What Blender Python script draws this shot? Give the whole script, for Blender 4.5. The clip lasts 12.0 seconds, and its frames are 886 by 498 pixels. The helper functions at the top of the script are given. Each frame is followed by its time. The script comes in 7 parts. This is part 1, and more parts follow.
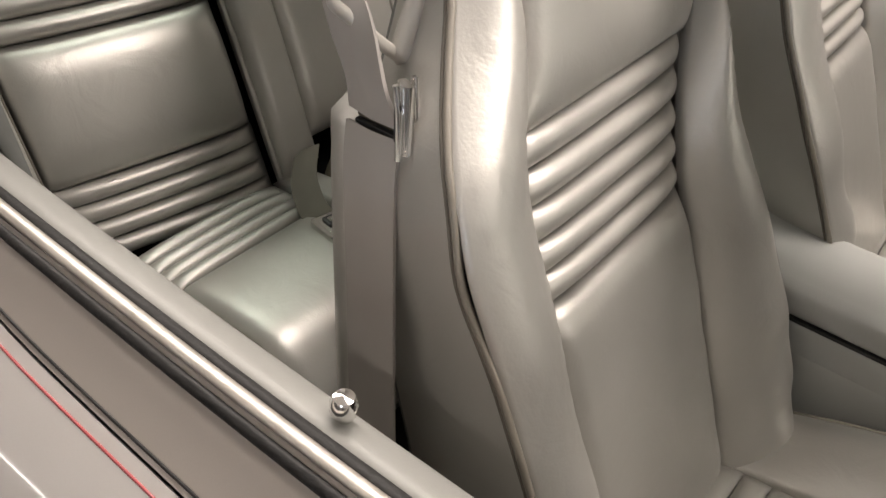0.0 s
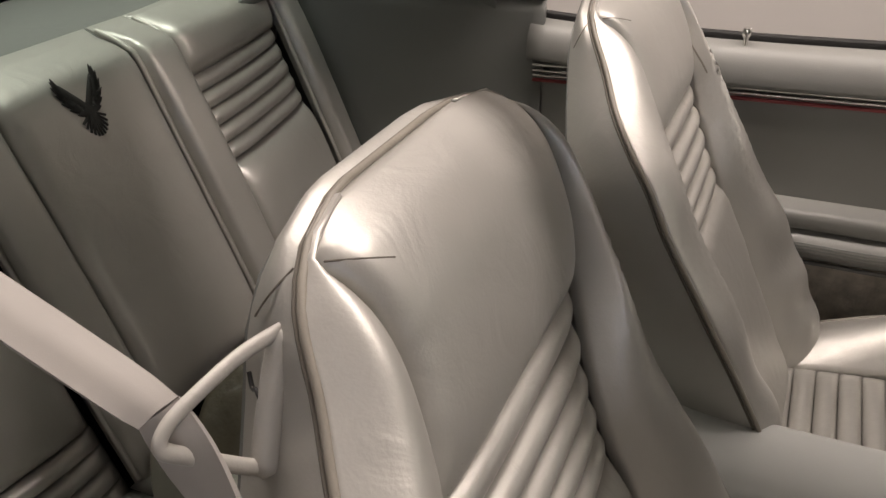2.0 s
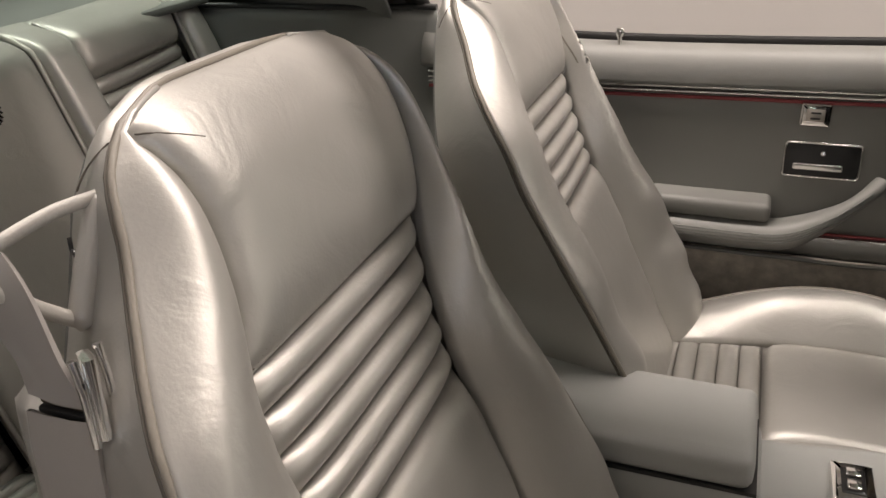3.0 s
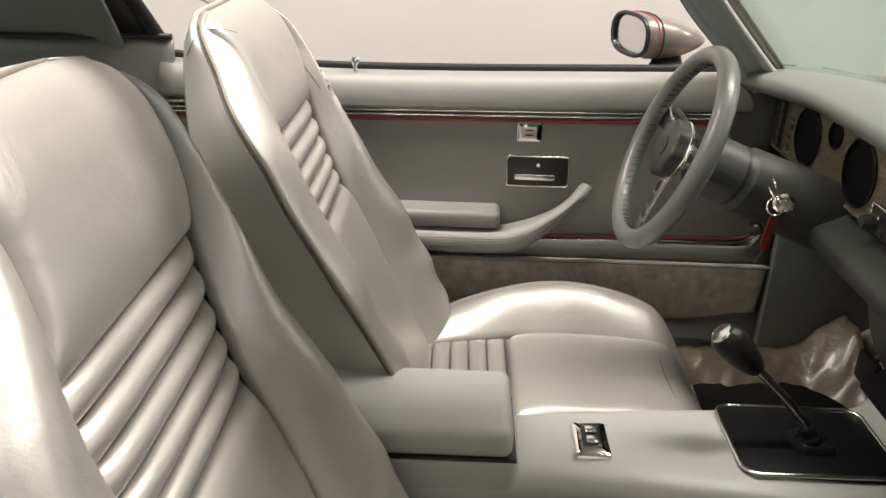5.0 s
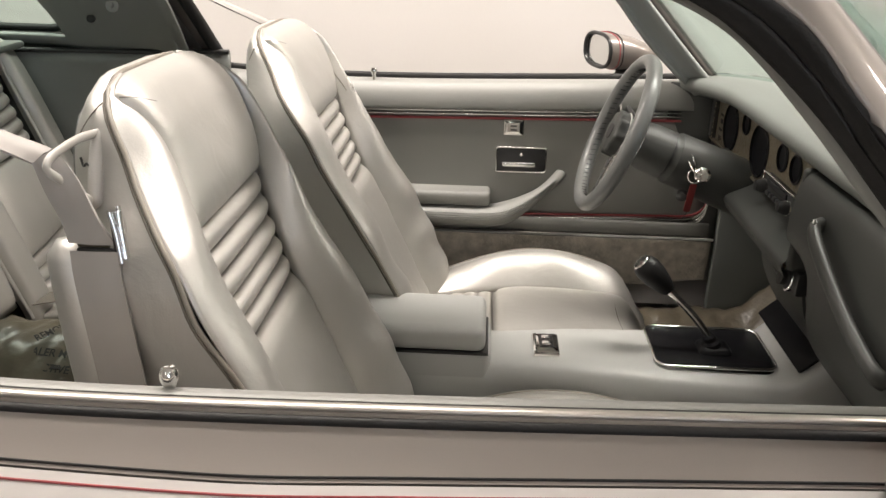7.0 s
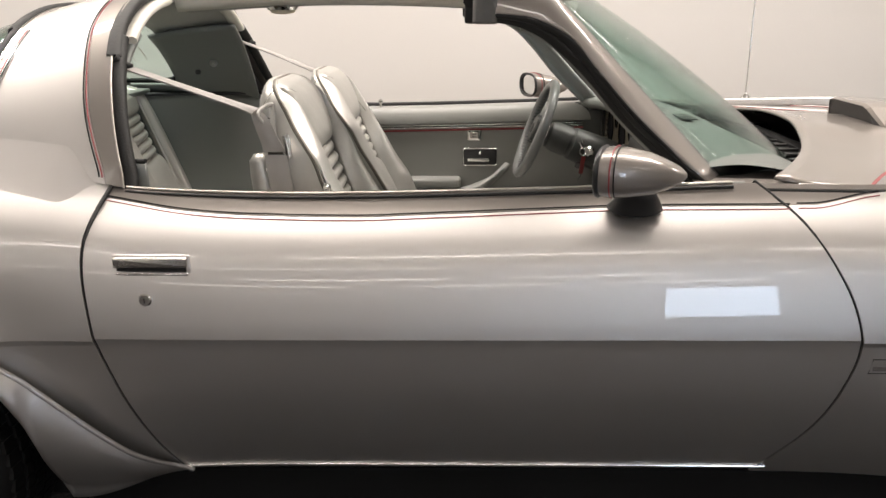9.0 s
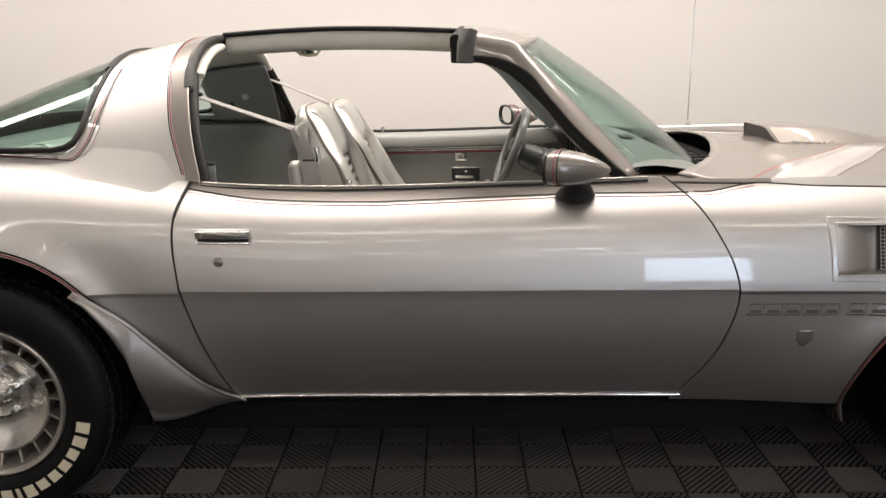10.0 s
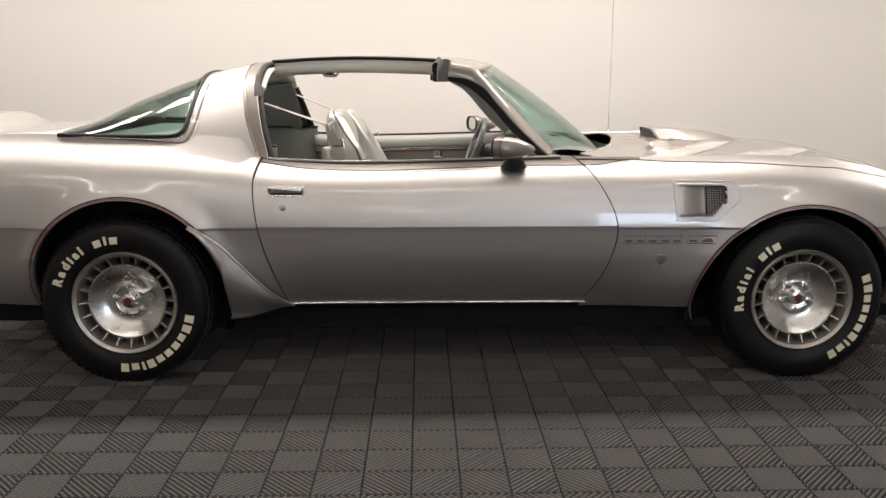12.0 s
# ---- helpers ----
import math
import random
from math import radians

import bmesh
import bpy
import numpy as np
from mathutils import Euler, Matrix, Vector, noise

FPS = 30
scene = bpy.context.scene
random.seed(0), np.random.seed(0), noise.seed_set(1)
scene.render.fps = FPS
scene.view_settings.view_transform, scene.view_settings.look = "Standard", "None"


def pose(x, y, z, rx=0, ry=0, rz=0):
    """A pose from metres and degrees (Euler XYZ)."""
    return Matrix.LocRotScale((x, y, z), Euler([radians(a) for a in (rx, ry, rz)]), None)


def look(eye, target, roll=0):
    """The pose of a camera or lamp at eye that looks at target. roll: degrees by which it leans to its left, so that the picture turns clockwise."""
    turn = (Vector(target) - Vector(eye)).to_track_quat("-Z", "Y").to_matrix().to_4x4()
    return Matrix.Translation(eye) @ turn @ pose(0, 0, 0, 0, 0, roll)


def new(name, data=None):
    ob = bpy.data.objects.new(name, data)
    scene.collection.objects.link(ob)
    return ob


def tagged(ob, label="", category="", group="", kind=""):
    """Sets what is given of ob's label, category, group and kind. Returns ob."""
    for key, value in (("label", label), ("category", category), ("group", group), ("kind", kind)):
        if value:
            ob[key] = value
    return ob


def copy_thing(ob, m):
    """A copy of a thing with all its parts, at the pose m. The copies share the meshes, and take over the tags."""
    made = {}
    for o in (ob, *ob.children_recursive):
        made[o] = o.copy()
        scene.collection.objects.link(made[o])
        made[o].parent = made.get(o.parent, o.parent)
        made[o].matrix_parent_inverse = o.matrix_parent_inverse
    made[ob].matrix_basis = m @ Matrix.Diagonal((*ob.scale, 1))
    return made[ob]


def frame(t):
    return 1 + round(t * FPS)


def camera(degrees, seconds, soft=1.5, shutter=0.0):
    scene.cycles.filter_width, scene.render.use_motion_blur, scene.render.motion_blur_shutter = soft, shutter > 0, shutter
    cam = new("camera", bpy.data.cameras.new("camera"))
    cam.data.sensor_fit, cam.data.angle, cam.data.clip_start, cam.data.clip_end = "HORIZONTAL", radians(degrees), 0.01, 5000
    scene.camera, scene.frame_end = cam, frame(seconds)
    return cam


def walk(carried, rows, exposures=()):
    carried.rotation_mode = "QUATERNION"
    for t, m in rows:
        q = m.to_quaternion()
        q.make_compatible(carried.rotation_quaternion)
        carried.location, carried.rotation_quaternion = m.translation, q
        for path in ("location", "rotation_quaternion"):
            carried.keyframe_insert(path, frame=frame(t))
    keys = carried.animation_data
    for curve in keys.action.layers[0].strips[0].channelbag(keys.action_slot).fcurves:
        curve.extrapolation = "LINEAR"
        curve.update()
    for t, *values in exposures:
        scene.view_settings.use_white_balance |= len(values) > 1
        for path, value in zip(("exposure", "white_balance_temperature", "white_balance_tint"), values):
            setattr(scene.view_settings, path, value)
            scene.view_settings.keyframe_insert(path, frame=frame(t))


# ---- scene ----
cam = camera(56.9, 12.0)
PATH = [
    (0, (-0.204, -0.914, 1.235), (-1.113, 0.351, -0.02), 4.5),
    (0.5, (-0.318, -0.837, 1.284), (-1.214, 0.435, 0.027), 3.3),
    (1, (-0.381, -0.785, 1.308), (-1.226, 0.575, 0.109), 1.4),
    (1.5, (-0.377, -0.754, 1.314), (-1.159, 0.721, 0.214), -0.8),
    (2, (-0.323, -0.754, 1.298), (-1.054, 0.816, 0.298), -1.9),
    (2.5, (-0.26, -0.781, 1.26), (-0.94, 0.848, 0.319), -1.5),
    (3, (-0.195, -0.817, 1.221), (-0.845, 0.857, 0.342), -2.1),
    (3.5, (-0.159, -0.814, 1.219), (-0.676, 0.925, 0.378), 0.8),
    (5.3, (-0.234, -0.932, 1.228), (-0.21, 0.896, 0.417), 1.9),
    (5.5, (-0.241, -0.963, 1.225), (-0.2, 0.865, 0.416), 2.2),
    (6, (-0.22, -1.029, 1.241), (-0.189, 0.802, 0.436), 2.3),
    (6.5, (-0.172, -1.15, 1.245), (-0.215, 0.689, 0.46), 1.8),
    (7, (-0.152, -1.288, 1.253), (-0.241, 0.566, 0.508), 1.3),
    (7.5, (-0.154, -1.512, 1.247), (-0.213, 0.362, 0.55), 0.7),
    (7.7, (-0.148, -1.6, 1.246), (-0.193, 0.28, 0.563), 0.7),
    (9.3, (-0.137, -2.497, 1.252), (-0.172, -0.573, 0.708), -0.5),
    (9.5, (-0.143, -2.605, 1.246), (-0.167, -0.675, 0.721), -0.4),
    (10, (-0.129, -2.924, 1.253), (-0.147, -0.982, 0.777), -0.4),
    (10.5, (-0.149, -3.222, 1.252), (-0.144, -1.274, 0.801), -0.1),
    (11, (-0.168, -3.533, 1.245), (-0.134, -1.582, 0.809), -0.1),
    (11.5, (-0.169, -3.838, 1.235), (-0.124, -1.884, 0.81), -0.1),
    (12, (-0.173, -4.119, 1.236), (-0.122, -2.162, 0.822), 0.1),
]
walk(cam, [(t, look(eye, target, roll)) for t, eye, target, roll in PATH], exposures=[(0.0, -0.05, 6600, 12), (0.5, -0.15, 6650, 14), (1.0, -0.52, 6720, 15), (2.0, -0.74, 6720, 15), (3.0, -0.62, 6680, 14), (3.5, -0.48, 6600, 12), (5.5, 0.17, 6500, 9), (6.5, 0.27, 6500, 9), (7.0, 0.20, 6500, 10), (7.5, -0.05, 6500, 10), (9.5, -0.06, 6500, 10), (12.0, -0.06, 6500, 10)])

# ---- world, lamps ----
# place, power, width of each ceiling lamp
TUBES = [(-4.2, -5.1, 0.17, 0.10), (-1.4, -5.1, 0.17, 0.10), (1.4, -5.1, 0.17, 0.10), (4.2, -5.1, 0.17, 0.10), (-2.6, -2.9, 0.19, 0.10), (0.0, -2.9, 0.19, 0.10), (2.6, -2.9, 0.19, 0.10), (-4.2, -8.0, 0.28, 0.14), (-1.4, -8.0, 0.28, 0.14), (1.4, -8.0, 0.28, 0.14), (4.2, -8.0, 0.28, 0.14), (-2.8, -10.2, 0.30, 0.30), (0.0, -10.2, 0.30, 0.30), (2.8, -10.2, 0.30, 0.30), (-3.5, 0.45, 1.45, 0.36), (-1.15, 0.45, 1.65, 0.36), (1.2, 0.45, 1.85, 0.36), (5.1, 0.45, 1.75, 0.36)]
CEIL = 3.3
world = bpy.data.worlds.new("world")
world.use_nodes = True
world.node_tree.nodes["Background"].inputs[0].default_value = (0.9, 0.92, 1.0, 1)
world.node_tree.nodes["Background"].inputs[1].default_value = 0.05
scene.world = world
for tx, ty, power, wide in TUBES:
    lamp = bpy.data.lights.new("tube_lamp", "AREA")
    lamp.shape, lamp.size, lamp.size_y = "RECTANGLE", 2.2, wide
    lamp.energy, lamp.color = 60 * power, (1.0, 0.91, 0.835)
    ob = new("tube_lamp", lamp)
    ob.location = (tx, ty, CEIL - 0.115)

# ---- materials ----


def material(name, color, rough=0.5, metal=0.0, coat=0.0, spread=0.12, scale=6.0, bump=0.0, bump_scale=120.0, spec=0.5, sheen=0.0, coat_rough=0.03, crease=0.0):
    """A surface with two scales of mottling in its colour and gloss, and a fine relief."""
    m = bpy.data.materials.new(name)
    m.use_nodes = True
    nt = m.node_tree
    p = nt.nodes["Principled BSDF"]
    co = nt.nodes.new("ShaderNodeTexCoord")
    n1 = nt.nodes.new("ShaderNodeTexNoise")
    n1.inputs["Scale"].default_value, n1.inputs["Detail"].default_value = scale, 6
    n2 = nt.nodes.new("ShaderNodeTexNoise")
    n2.inputs["Scale"].default_value, n2.inputs["Detail"].default_value = bump_scale, 4
    for n in (n1, n2):
        nt.links.new(co.outputs["Object"], n.inputs["Vector"])
    ramp = nt.nodes.new("ShaderNodeMix")
    ramp.data_type = "RGBA"
    lo = [c * (1 - spread) for c in color]
    hi = [min(1, c * (1 + spread)) for c in color]
    ramp.inputs[6].default_value = (*lo, 1)
    ramp.inputs[7].default_value = (*hi, 1)
    nt.links.new(n1.outputs["Fac"], ramp.inputs[0])
    nt.links.new(ramp.outputs[2], p.inputs["Base Color"])
    mr = nt.nodes.new("ShaderNodeMapRange")
    mr.inputs["To Min"].default_value = max(0.02, rough * (1 - spread * 1.2))
    mr.inputs["To Max"].default_value = min(1, rough * (1 + spread * 1.2))
    nt.links.new(n1.outputs["Fac"], mr.inputs["Value"])
    nt.links.new(mr.outputs[0], p.inputs["Roughness"])
    p.inputs["Metallic"].default_value = metal
    p.inputs["Specular IOR Level"].default_value = spec
    p.inputs["Coat Weight"].default_value = coat
    p.inputs["Coat Roughness"].default_value = coat_rough
    p.inputs["Sheen Weight"].default_value = sheen
    if bump:
        b = nt.nodes.new("ShaderNodeBump")
        b.inputs["Strength"].default_value, b.inputs["Distance"].default_value = bump, 0.004
        nt.links.new(n2.outputs["Fac"], b.inputs["Height"])
        nt.links.new(b.outputs[0], p.inputs["Normal"])
        if crease:
            n3 = nt.nodes.new("ShaderNodeTexNoise")
            n3.inputs["Scale"].default_value, n3.inputs["Detail"].default_value = 17, 3
            n3.inputs["Distortion"].default_value = 1.6
            nt.links.new(co.outputs["Object"], n3.inputs["Vector"])
            b2 = nt.nodes.new("ShaderNodeBump")
            b2.inputs["Strength"].default_value, b2.inputs["Distance"].default_value = crease, 0.012
            nt.links.new(n3.outputs["Fac"], b2.inputs["Height"])
            nt.links.new(b2.outputs[0], b.inputs["Normal"])
    return m


def glass(name, color, rough=0.02):
    """Thin tinted glass: a pane that lets light straight through and mirrors at its gloss."""
    m = bpy.data.materials.new(name)
    m.use_nodes = True
    nt = m.node_tree
    nt.nodes.clear()
    out = nt.nodes.new("ShaderNodeOutputMaterial")
    tr = nt.nodes.new("ShaderNodeBsdfTransparent")
    tr.inputs[0].default_value = (*color, 1)
    gl = nt.nodes.new("ShaderNodeBsdfGlossy")
    gl.inputs["Roughness"].default_value = rough
    lw = nt.nodes.new("ShaderNodeLayerWeight")
    fr = nt.nodes.new("ShaderNodeMapRange")
    fr.inputs["To Min"].default_value, fr.inputs["To Max"].default_value = 0.04, 0.75
    po = nt.nodes.new("ShaderNodeMath")
    po.operation = "POWER"
    po.inputs[1].default_value = 4.0
    nt.links.new(lw.outputs["Facing"], po.inputs[0])
    nt.links.new(po.outputs[0], fr.inputs["Value"])
    mix = nt.nodes.new("ShaderNodeMixShader")
    nt.links.new(fr.outputs[0], mix.inputs[0])
    nt.links.new(tr.outputs[0], mix.inputs[1])
    nt.links.new(gl.outputs[0], mix.inputs[2])
    nt.links.new(mix.outputs[0], out.inputs[0])
    return m


def glowing(name, color, strength):
    m = bpy.data.materials.new(name)
    m.use_nodes = True
    p = m.node_tree.nodes["Principled BSDF"]
    p.inputs["Base Color"].default_value = (*color, 1)
    p.inputs["Emission Color"].default_value = (*color, 1)
    p.inputs["Emission Strength"].default_value = strength
    return m


SILVER = material("silver_paint", (0.60, 0.574, 0.553), 0.48, 0.94, 1.0, 0.03, 900, 0.0, coat_rough=0.012)
CHARCOAL = material("charcoal_paint", (0.25, 0.224, 0.203), 0.42, 0.52, 0.9, 0.04, 900, 0.0, spec=0.3, coat_rough=0.012)
VINYL = material("silver_vinyl", (0.48, 0.468, 0.438), 0.43, 0.58, 0.0, 0.10, 9, 0.06, 420, crease=0.10)
VINYL_DARK = material("grey_vinyl", (0.19, 0.196, 0.187), 0.42, 0.3, 0.0, 0.10, 6, 0.07, 420, crease=0.05)
PLASTIC = material("grey_plastic", (0.38, 0.386, 0.371), 0.46, 0.05, 0.0, 0.08, 5, 0.08, 600)
TRIM_PAD = material("door_vinyl", (0.232, 0.231, 0.217), 0.48, 0.06, 0.0, 0.08, 5, 0.07, 500)
HEADLINER = material("headliner_cloth", (0.42, 0.41, 0.38), 0.85, 0.0, 0.0, 0.08, 9, 0.25, 500)
FLANGE = material("cream_flange_vinyl", (0.72, 0.69, 0.62), 0.5, 0.0, 0.0, 0.08, 9, 0.1, 300)
PILLAR_TRIM = material("grey_pillar_plastic", (0.28, 0.288, 0.275), 0.5, 0.05, 0.0, 0.08, 5, 0.08, 600)
CARPET = material("grey_carpet", (0.55, 0.50, 0.43), 0.95, 0.0, 0.0, 0.6, 40, 1.0, 110, 0.1, 0.5)
RUBBER = material("black_rubber", (0.014, 0.0135, 0.013), 0.55, 0.0, 0.0, 0.25, 20, 0.25, 200, 0.3)
TYRE = material("tyre_rubber", (0.007, 0.007, 0.007), 0.42, 0.0, 0.0, 0.3, 14, 0.08, 220, 0.2)
BLACK = material("black_plastic", (0.018, 0.018, 0.018), 0.35, 0.0, 0.0, 0.2, 12, 0.05, 200)
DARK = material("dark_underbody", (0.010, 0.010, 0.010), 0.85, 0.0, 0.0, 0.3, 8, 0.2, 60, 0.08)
CHROME = material("chrome", (0.82, 0.81, 0.79), 0.10, 1.0, 0.0, 0.06, 30)
ALLOY = material("brushed_alloy", (0.66, 0.64, 0.61), 0.27, 1.0, 0.0, 0.04, 40, 0.02, 300)
ALLOY_LIP = material("dull_rim_lip", (0.50, 0.47, 0.43), 0.34, 0.9, 0.0, 0.1, 60, 0.05, 300)
ALLOY_CAST = material("cast_alloy", (0.47, 0.44, 0.40), 0.42, 0.85, 0.0, 0.12, 60, 0.1, 300)
CREAM = material("cream_letters", (0.80, 0.72, 0.54), 0.6, 0.0, 0.0, 0.08, 60)
RED = material("red_stripe", (0.30, 0.05, 0.055), 0.5, 0.0, 0.3, 0.08, 60)
WEBBING = material("belt_webbing", (0.30, 0.28, 0.26), 0.58, 0.0, 0.0, 0.06, 30, 0.06, 1500, 0.4, 0.2)
WEBBING_DARK = material("dark_belt_webbing", (0.17, 0.155, 0.13), 0.7, 0.0, 0.0, 0.15, 40, 0.3, 700, 0.3)
# brass with the shade under the strap's end put into its colour
BRASS = material("shaded_brass", (0.06, 0.05, 0.034), 0.6, 0.3, 0.0, 0.25, 60)
RIM = material("grey_leather_rim", (0.13, 0.134, 0.13), 0.36, 0.0, 0.2, 0.12, 30, 0.12, 300)
DASH_TOP = material("dash_pad_vinyl", (0.14, 0.149, 0.139), 0.5, 0.0, 0.0, 0.08, 5, 0.1, 500)
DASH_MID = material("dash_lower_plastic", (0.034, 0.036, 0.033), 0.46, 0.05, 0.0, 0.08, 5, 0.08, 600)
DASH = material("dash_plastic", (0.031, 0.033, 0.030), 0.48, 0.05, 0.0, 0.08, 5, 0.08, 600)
MATT = material("matt_black_plate", (0.006, 0.006, 0.007), 0.38, 0.0, 0.0, 0.1, 30, 0.05, 300, 0.12)
POUCH = material("brown_grey_vinyl", (0.15, 0.132, 0.118), 0.42, 0.1, 0.0, 0.15, 14, 0.3, 60)
BADGE = material("dark_red_badge", (0.14, 0.02, 0.02), 0.3, 0.0, 0.6, 0.1, 60)
PLASTIC_DARK = material("dark_grey_plastic", (0.18, 0.188, 0.178), 0.5, 0.05, 0.0, 0.08, 5, 0.08, 600)
PLASTIC_PALE = material("pale_grey_plastic", (0.40, 0.385, 0.355), 0.42, 0.05, 0.0, 0.1, 20, 0.1, 300)
RUBBER_GREY = material("weathered_rubber", (0.10, 0.096, 0.09), 0.6, 0.0, 0.0, 0.3, 30, 0.4, 120)
BRONZE = material("defroster_wire", (0.20, 0.12, 0.07), 0.5, 0.5, 0.0, 0.1, 30)
WALL = material("white_wall_paint", (0.56, 0.537, 0.51), 0.75, 0.0, 0.0, 0.02, 1.2, 0.08, 90)
CEILING = material("white_ceiling_paint", (0.78, 0.76, 0.73), 0.8, 0.0, 0.0, 0.03, 1.5, 0.1, 60)
# near-black tile base: shade between the ribs, put into the colour
SLOT_SHADE = material("shaded_slots_between_ribs", (0.016, 0.0155, 0.015), 0.9, 0.0, 0.0, 0.3, 12, 0.2, 80, 0.1)
TILE = material("charcoal_floor_tile", (0.078, 0.073, 0.072), 0.50, 0.0, 0.0, 0.16, 9, 0.12, 300)
GLASS = glass("tinted_glass", (0.83, 0.915, 0.89))
MIRROR = material("mirror_glass", (0.86, 0.87, 0.86), 0.02, 1.0, 0.0, 0.01, 20)
PLASTIC_FILM = material("yellowed_plastic_film", (0.125, 0.106, 0.076), 0.36, 0.0, 0.2, 0.3, 28, 0.6, 60)
INK = material("dark_ink", (0.03, 0.028, 0.027), 0.7, 0.0, 0.0, 0.1, 60)
GOLD = material("gold_dash_plate", (0.29, 0.255, 0.185), 0.38, 0.9, 0.0, 0.35, 240, 1.0, 170)
DIAL = material("dial_face", (0.010, 0.010, 0.011), 0.5, 0.0, 0.0, 0.1, 60, spec=0.25)
LEATHER_BLACK = material("worn_black_leather", (0.009, 0.009, 0.009), 0.42, 0.0, 0.0, 0.3, 60, 0.15, 300, 0.25)
DAYLIGHT = glowing("daylight", (0.72, 0.84, 1.0), 9.0)
DIFFUSER = glowing("lamp_diffuser", (1.0, 0.95, 0.88), 3.0)

# ---- mesh helpers ----


def shallow(parent):
    """A thing's parts go two levels deep and no further."""
    if parent is not None and parent.parent is not None and parent.parent.parent is not None:
        return parent.parent
    return parent


def link(name, me, mat, parent=None, label="", smooth=True, angle=None):
    if smooth:
        me.shade_smooth()
        if angle is not None:
            me.set_sharp_from_angle(angle=radians(angle))
    mats = mat if isinstance(mat, (list, tuple)) else [mat]
    for one in mats:
        me.materials.append(one)
    ob = new(name, me)
    parent = shallow(parent)
    if parent is not None:
        ob.parent = parent
    if label:
        ob["label"] = label
    return ob


def raw(name, verts, faces, mat, parent=None, label="", smooth=True, angle=35):
    me = bpy.data.meshes.new(name)
    me.from_pydata([tuple(v) for v in verts], [], faces)
    bm = bmesh.new()
    bm.from_mesh(me)
    bmesh.ops.recalc_face_normals(bm, faces=bm.faces)
    bm.to_mesh(me)
    bm.free()
    return link(name, me, mat, parent, label, smooth, angle)


def part(name, bm, mat, parent=None, label="", smooth=True, angle=35):
    me = bpy.data.meshes.new(name)
    bm.to_mesh(me)
    bm.free()
    return link(name, me, mat, parent, label, smooth, angle)


def sheet(name, f, nu, nv, mat, parent=None, label="", thick=0.0, angle=None, keep=None, wrap=False):
    """A surface f(u, v) over 0..1 x 0..1, given a thickness."""
    verts = [Vector(f(i / nu, j / nv)) for j in range(nv + 1) for i in range(nu + 1)]
    faces = []
    for j in range(nv):
        for i in range(nu):
            a = j * (nu + 1) + i
            q = (a, a + 1, a + nu + 2, a + nu + 1)
            if keep is None or keep((i + 0.5) / nu, (j + 0.5) / nv):
                faces.append(q)
    ob = raw(name, verts, faces, mat, parent, label, True, angle)
    if thick:
        s = ob.modifiers.new("thickness", "SOLIDIFY")
        s.thickness, s.offset = thick, 0
    return ob


def box(name, lo, hi, mat, parent=None, label="", bevel=0.004, seg=2, turn=None):
    bm = bmesh.new()
    bmesh.ops.create_cube(bm, size=1)
    c = [(a + b) / 2 for a, b in zip(lo, hi)]
    s = [max(1e-4, abs(b - a)) for a, b in zip(lo, hi)]
    for v in bm.verts:
        v.co = Vector([v.co[k] * s[k] for k in range(3)])
    if bevel:
        bmesh.ops.bevel(bm, geom=bm.edges[:], offset=min(bevel, min(s) * 0.49), segments=seg, affect="EDGES", profile=0.5)
    m = Matrix.Translation(c) @ (turn if turn is not None else Matrix())
    bmesh.ops.transform(bm, matrix=m, verts=bm.verts)
    return part(name, bm, mat, parent, label)


def smooth_path(pts, n):
    """Catmull-Rom through the points, n steps a span."""
    p = [Vector(q) for q in pts]
    p = [2 * p[0] - p[1]] + p + [2 * p[-1] - p[-2]]
    out = []
    for k in range(1, len(p) - 2):
        for i in range(n):
            t = i / n
            a, b, c, d = p[k - 1:k + 3]
            out.append(0.5 * ((2 * b) + (c - a) * t + (2 * a - 5 * b + 4 * c - d) * t * t + (3 * b - a - 3 * c + d) * t ** 3))
    out.append(p[-2])
    return out


def sweep(pts, ring, closed=False, up=Vector((0, 0, 1)), scale=None):
    """Vertices and faces of a ring of (a, b) offsets carried along the points."""
    pts = [Vector(p) for p in pts]
    n, k = len(pts), len(ring)
    verts, faces = [], []
    side = None
    for i, p in enumerate(pts):
        if closed:
            d = pts[(i + 1) % n] - pts[i - 1]
        else:
            d = pts[min(i + 1, n - 1)] - pts[max(i - 1, 0)]
        d.normalize()
        s = d.cross(up)
        if s.length < 1e-4:
            s = side if side is not None else d.orthogonal()
        s.normalize()
        side = s
        u = s.cross(d)
        f = scale(i / (n - 1)) if scale else 1.0
        for a, b in ring:
            verts.append(p + s * a * f + u * b * f)
    last = n if closed else n - 1
    for i in range(last):
        for j in range(k):
            a, b = i * k + j, i * k + (j + 1) % k
            c, d = ((i + 1) % n) * k + (j + 1) % k, ((i + 1) % n) * k + j
            faces.append((a, b, c, d))
    if not closed:
        faces.append(tuple(range(k)))
        faces.append(tuple(range((n - 1) * k, n * k)))
    return verts, faces


def disc(r, n=10, rz=None):
    rz = r if rz is None else rz
    return [(r * math.cos(2 * math.pi * i / n), rz * math.sin(2 * math.pi * i / n)) for i in range(n)]


def slab(w, h):
    c = min(w, h) * 0.3
    w, h = w / 2, h / 2
    return [(-w + c, -h), (w - c, -h), (w, -h + c), (w, h - c), (w - c, h), (-w + c, h), (-w, h - c), (-w, -h + c)]


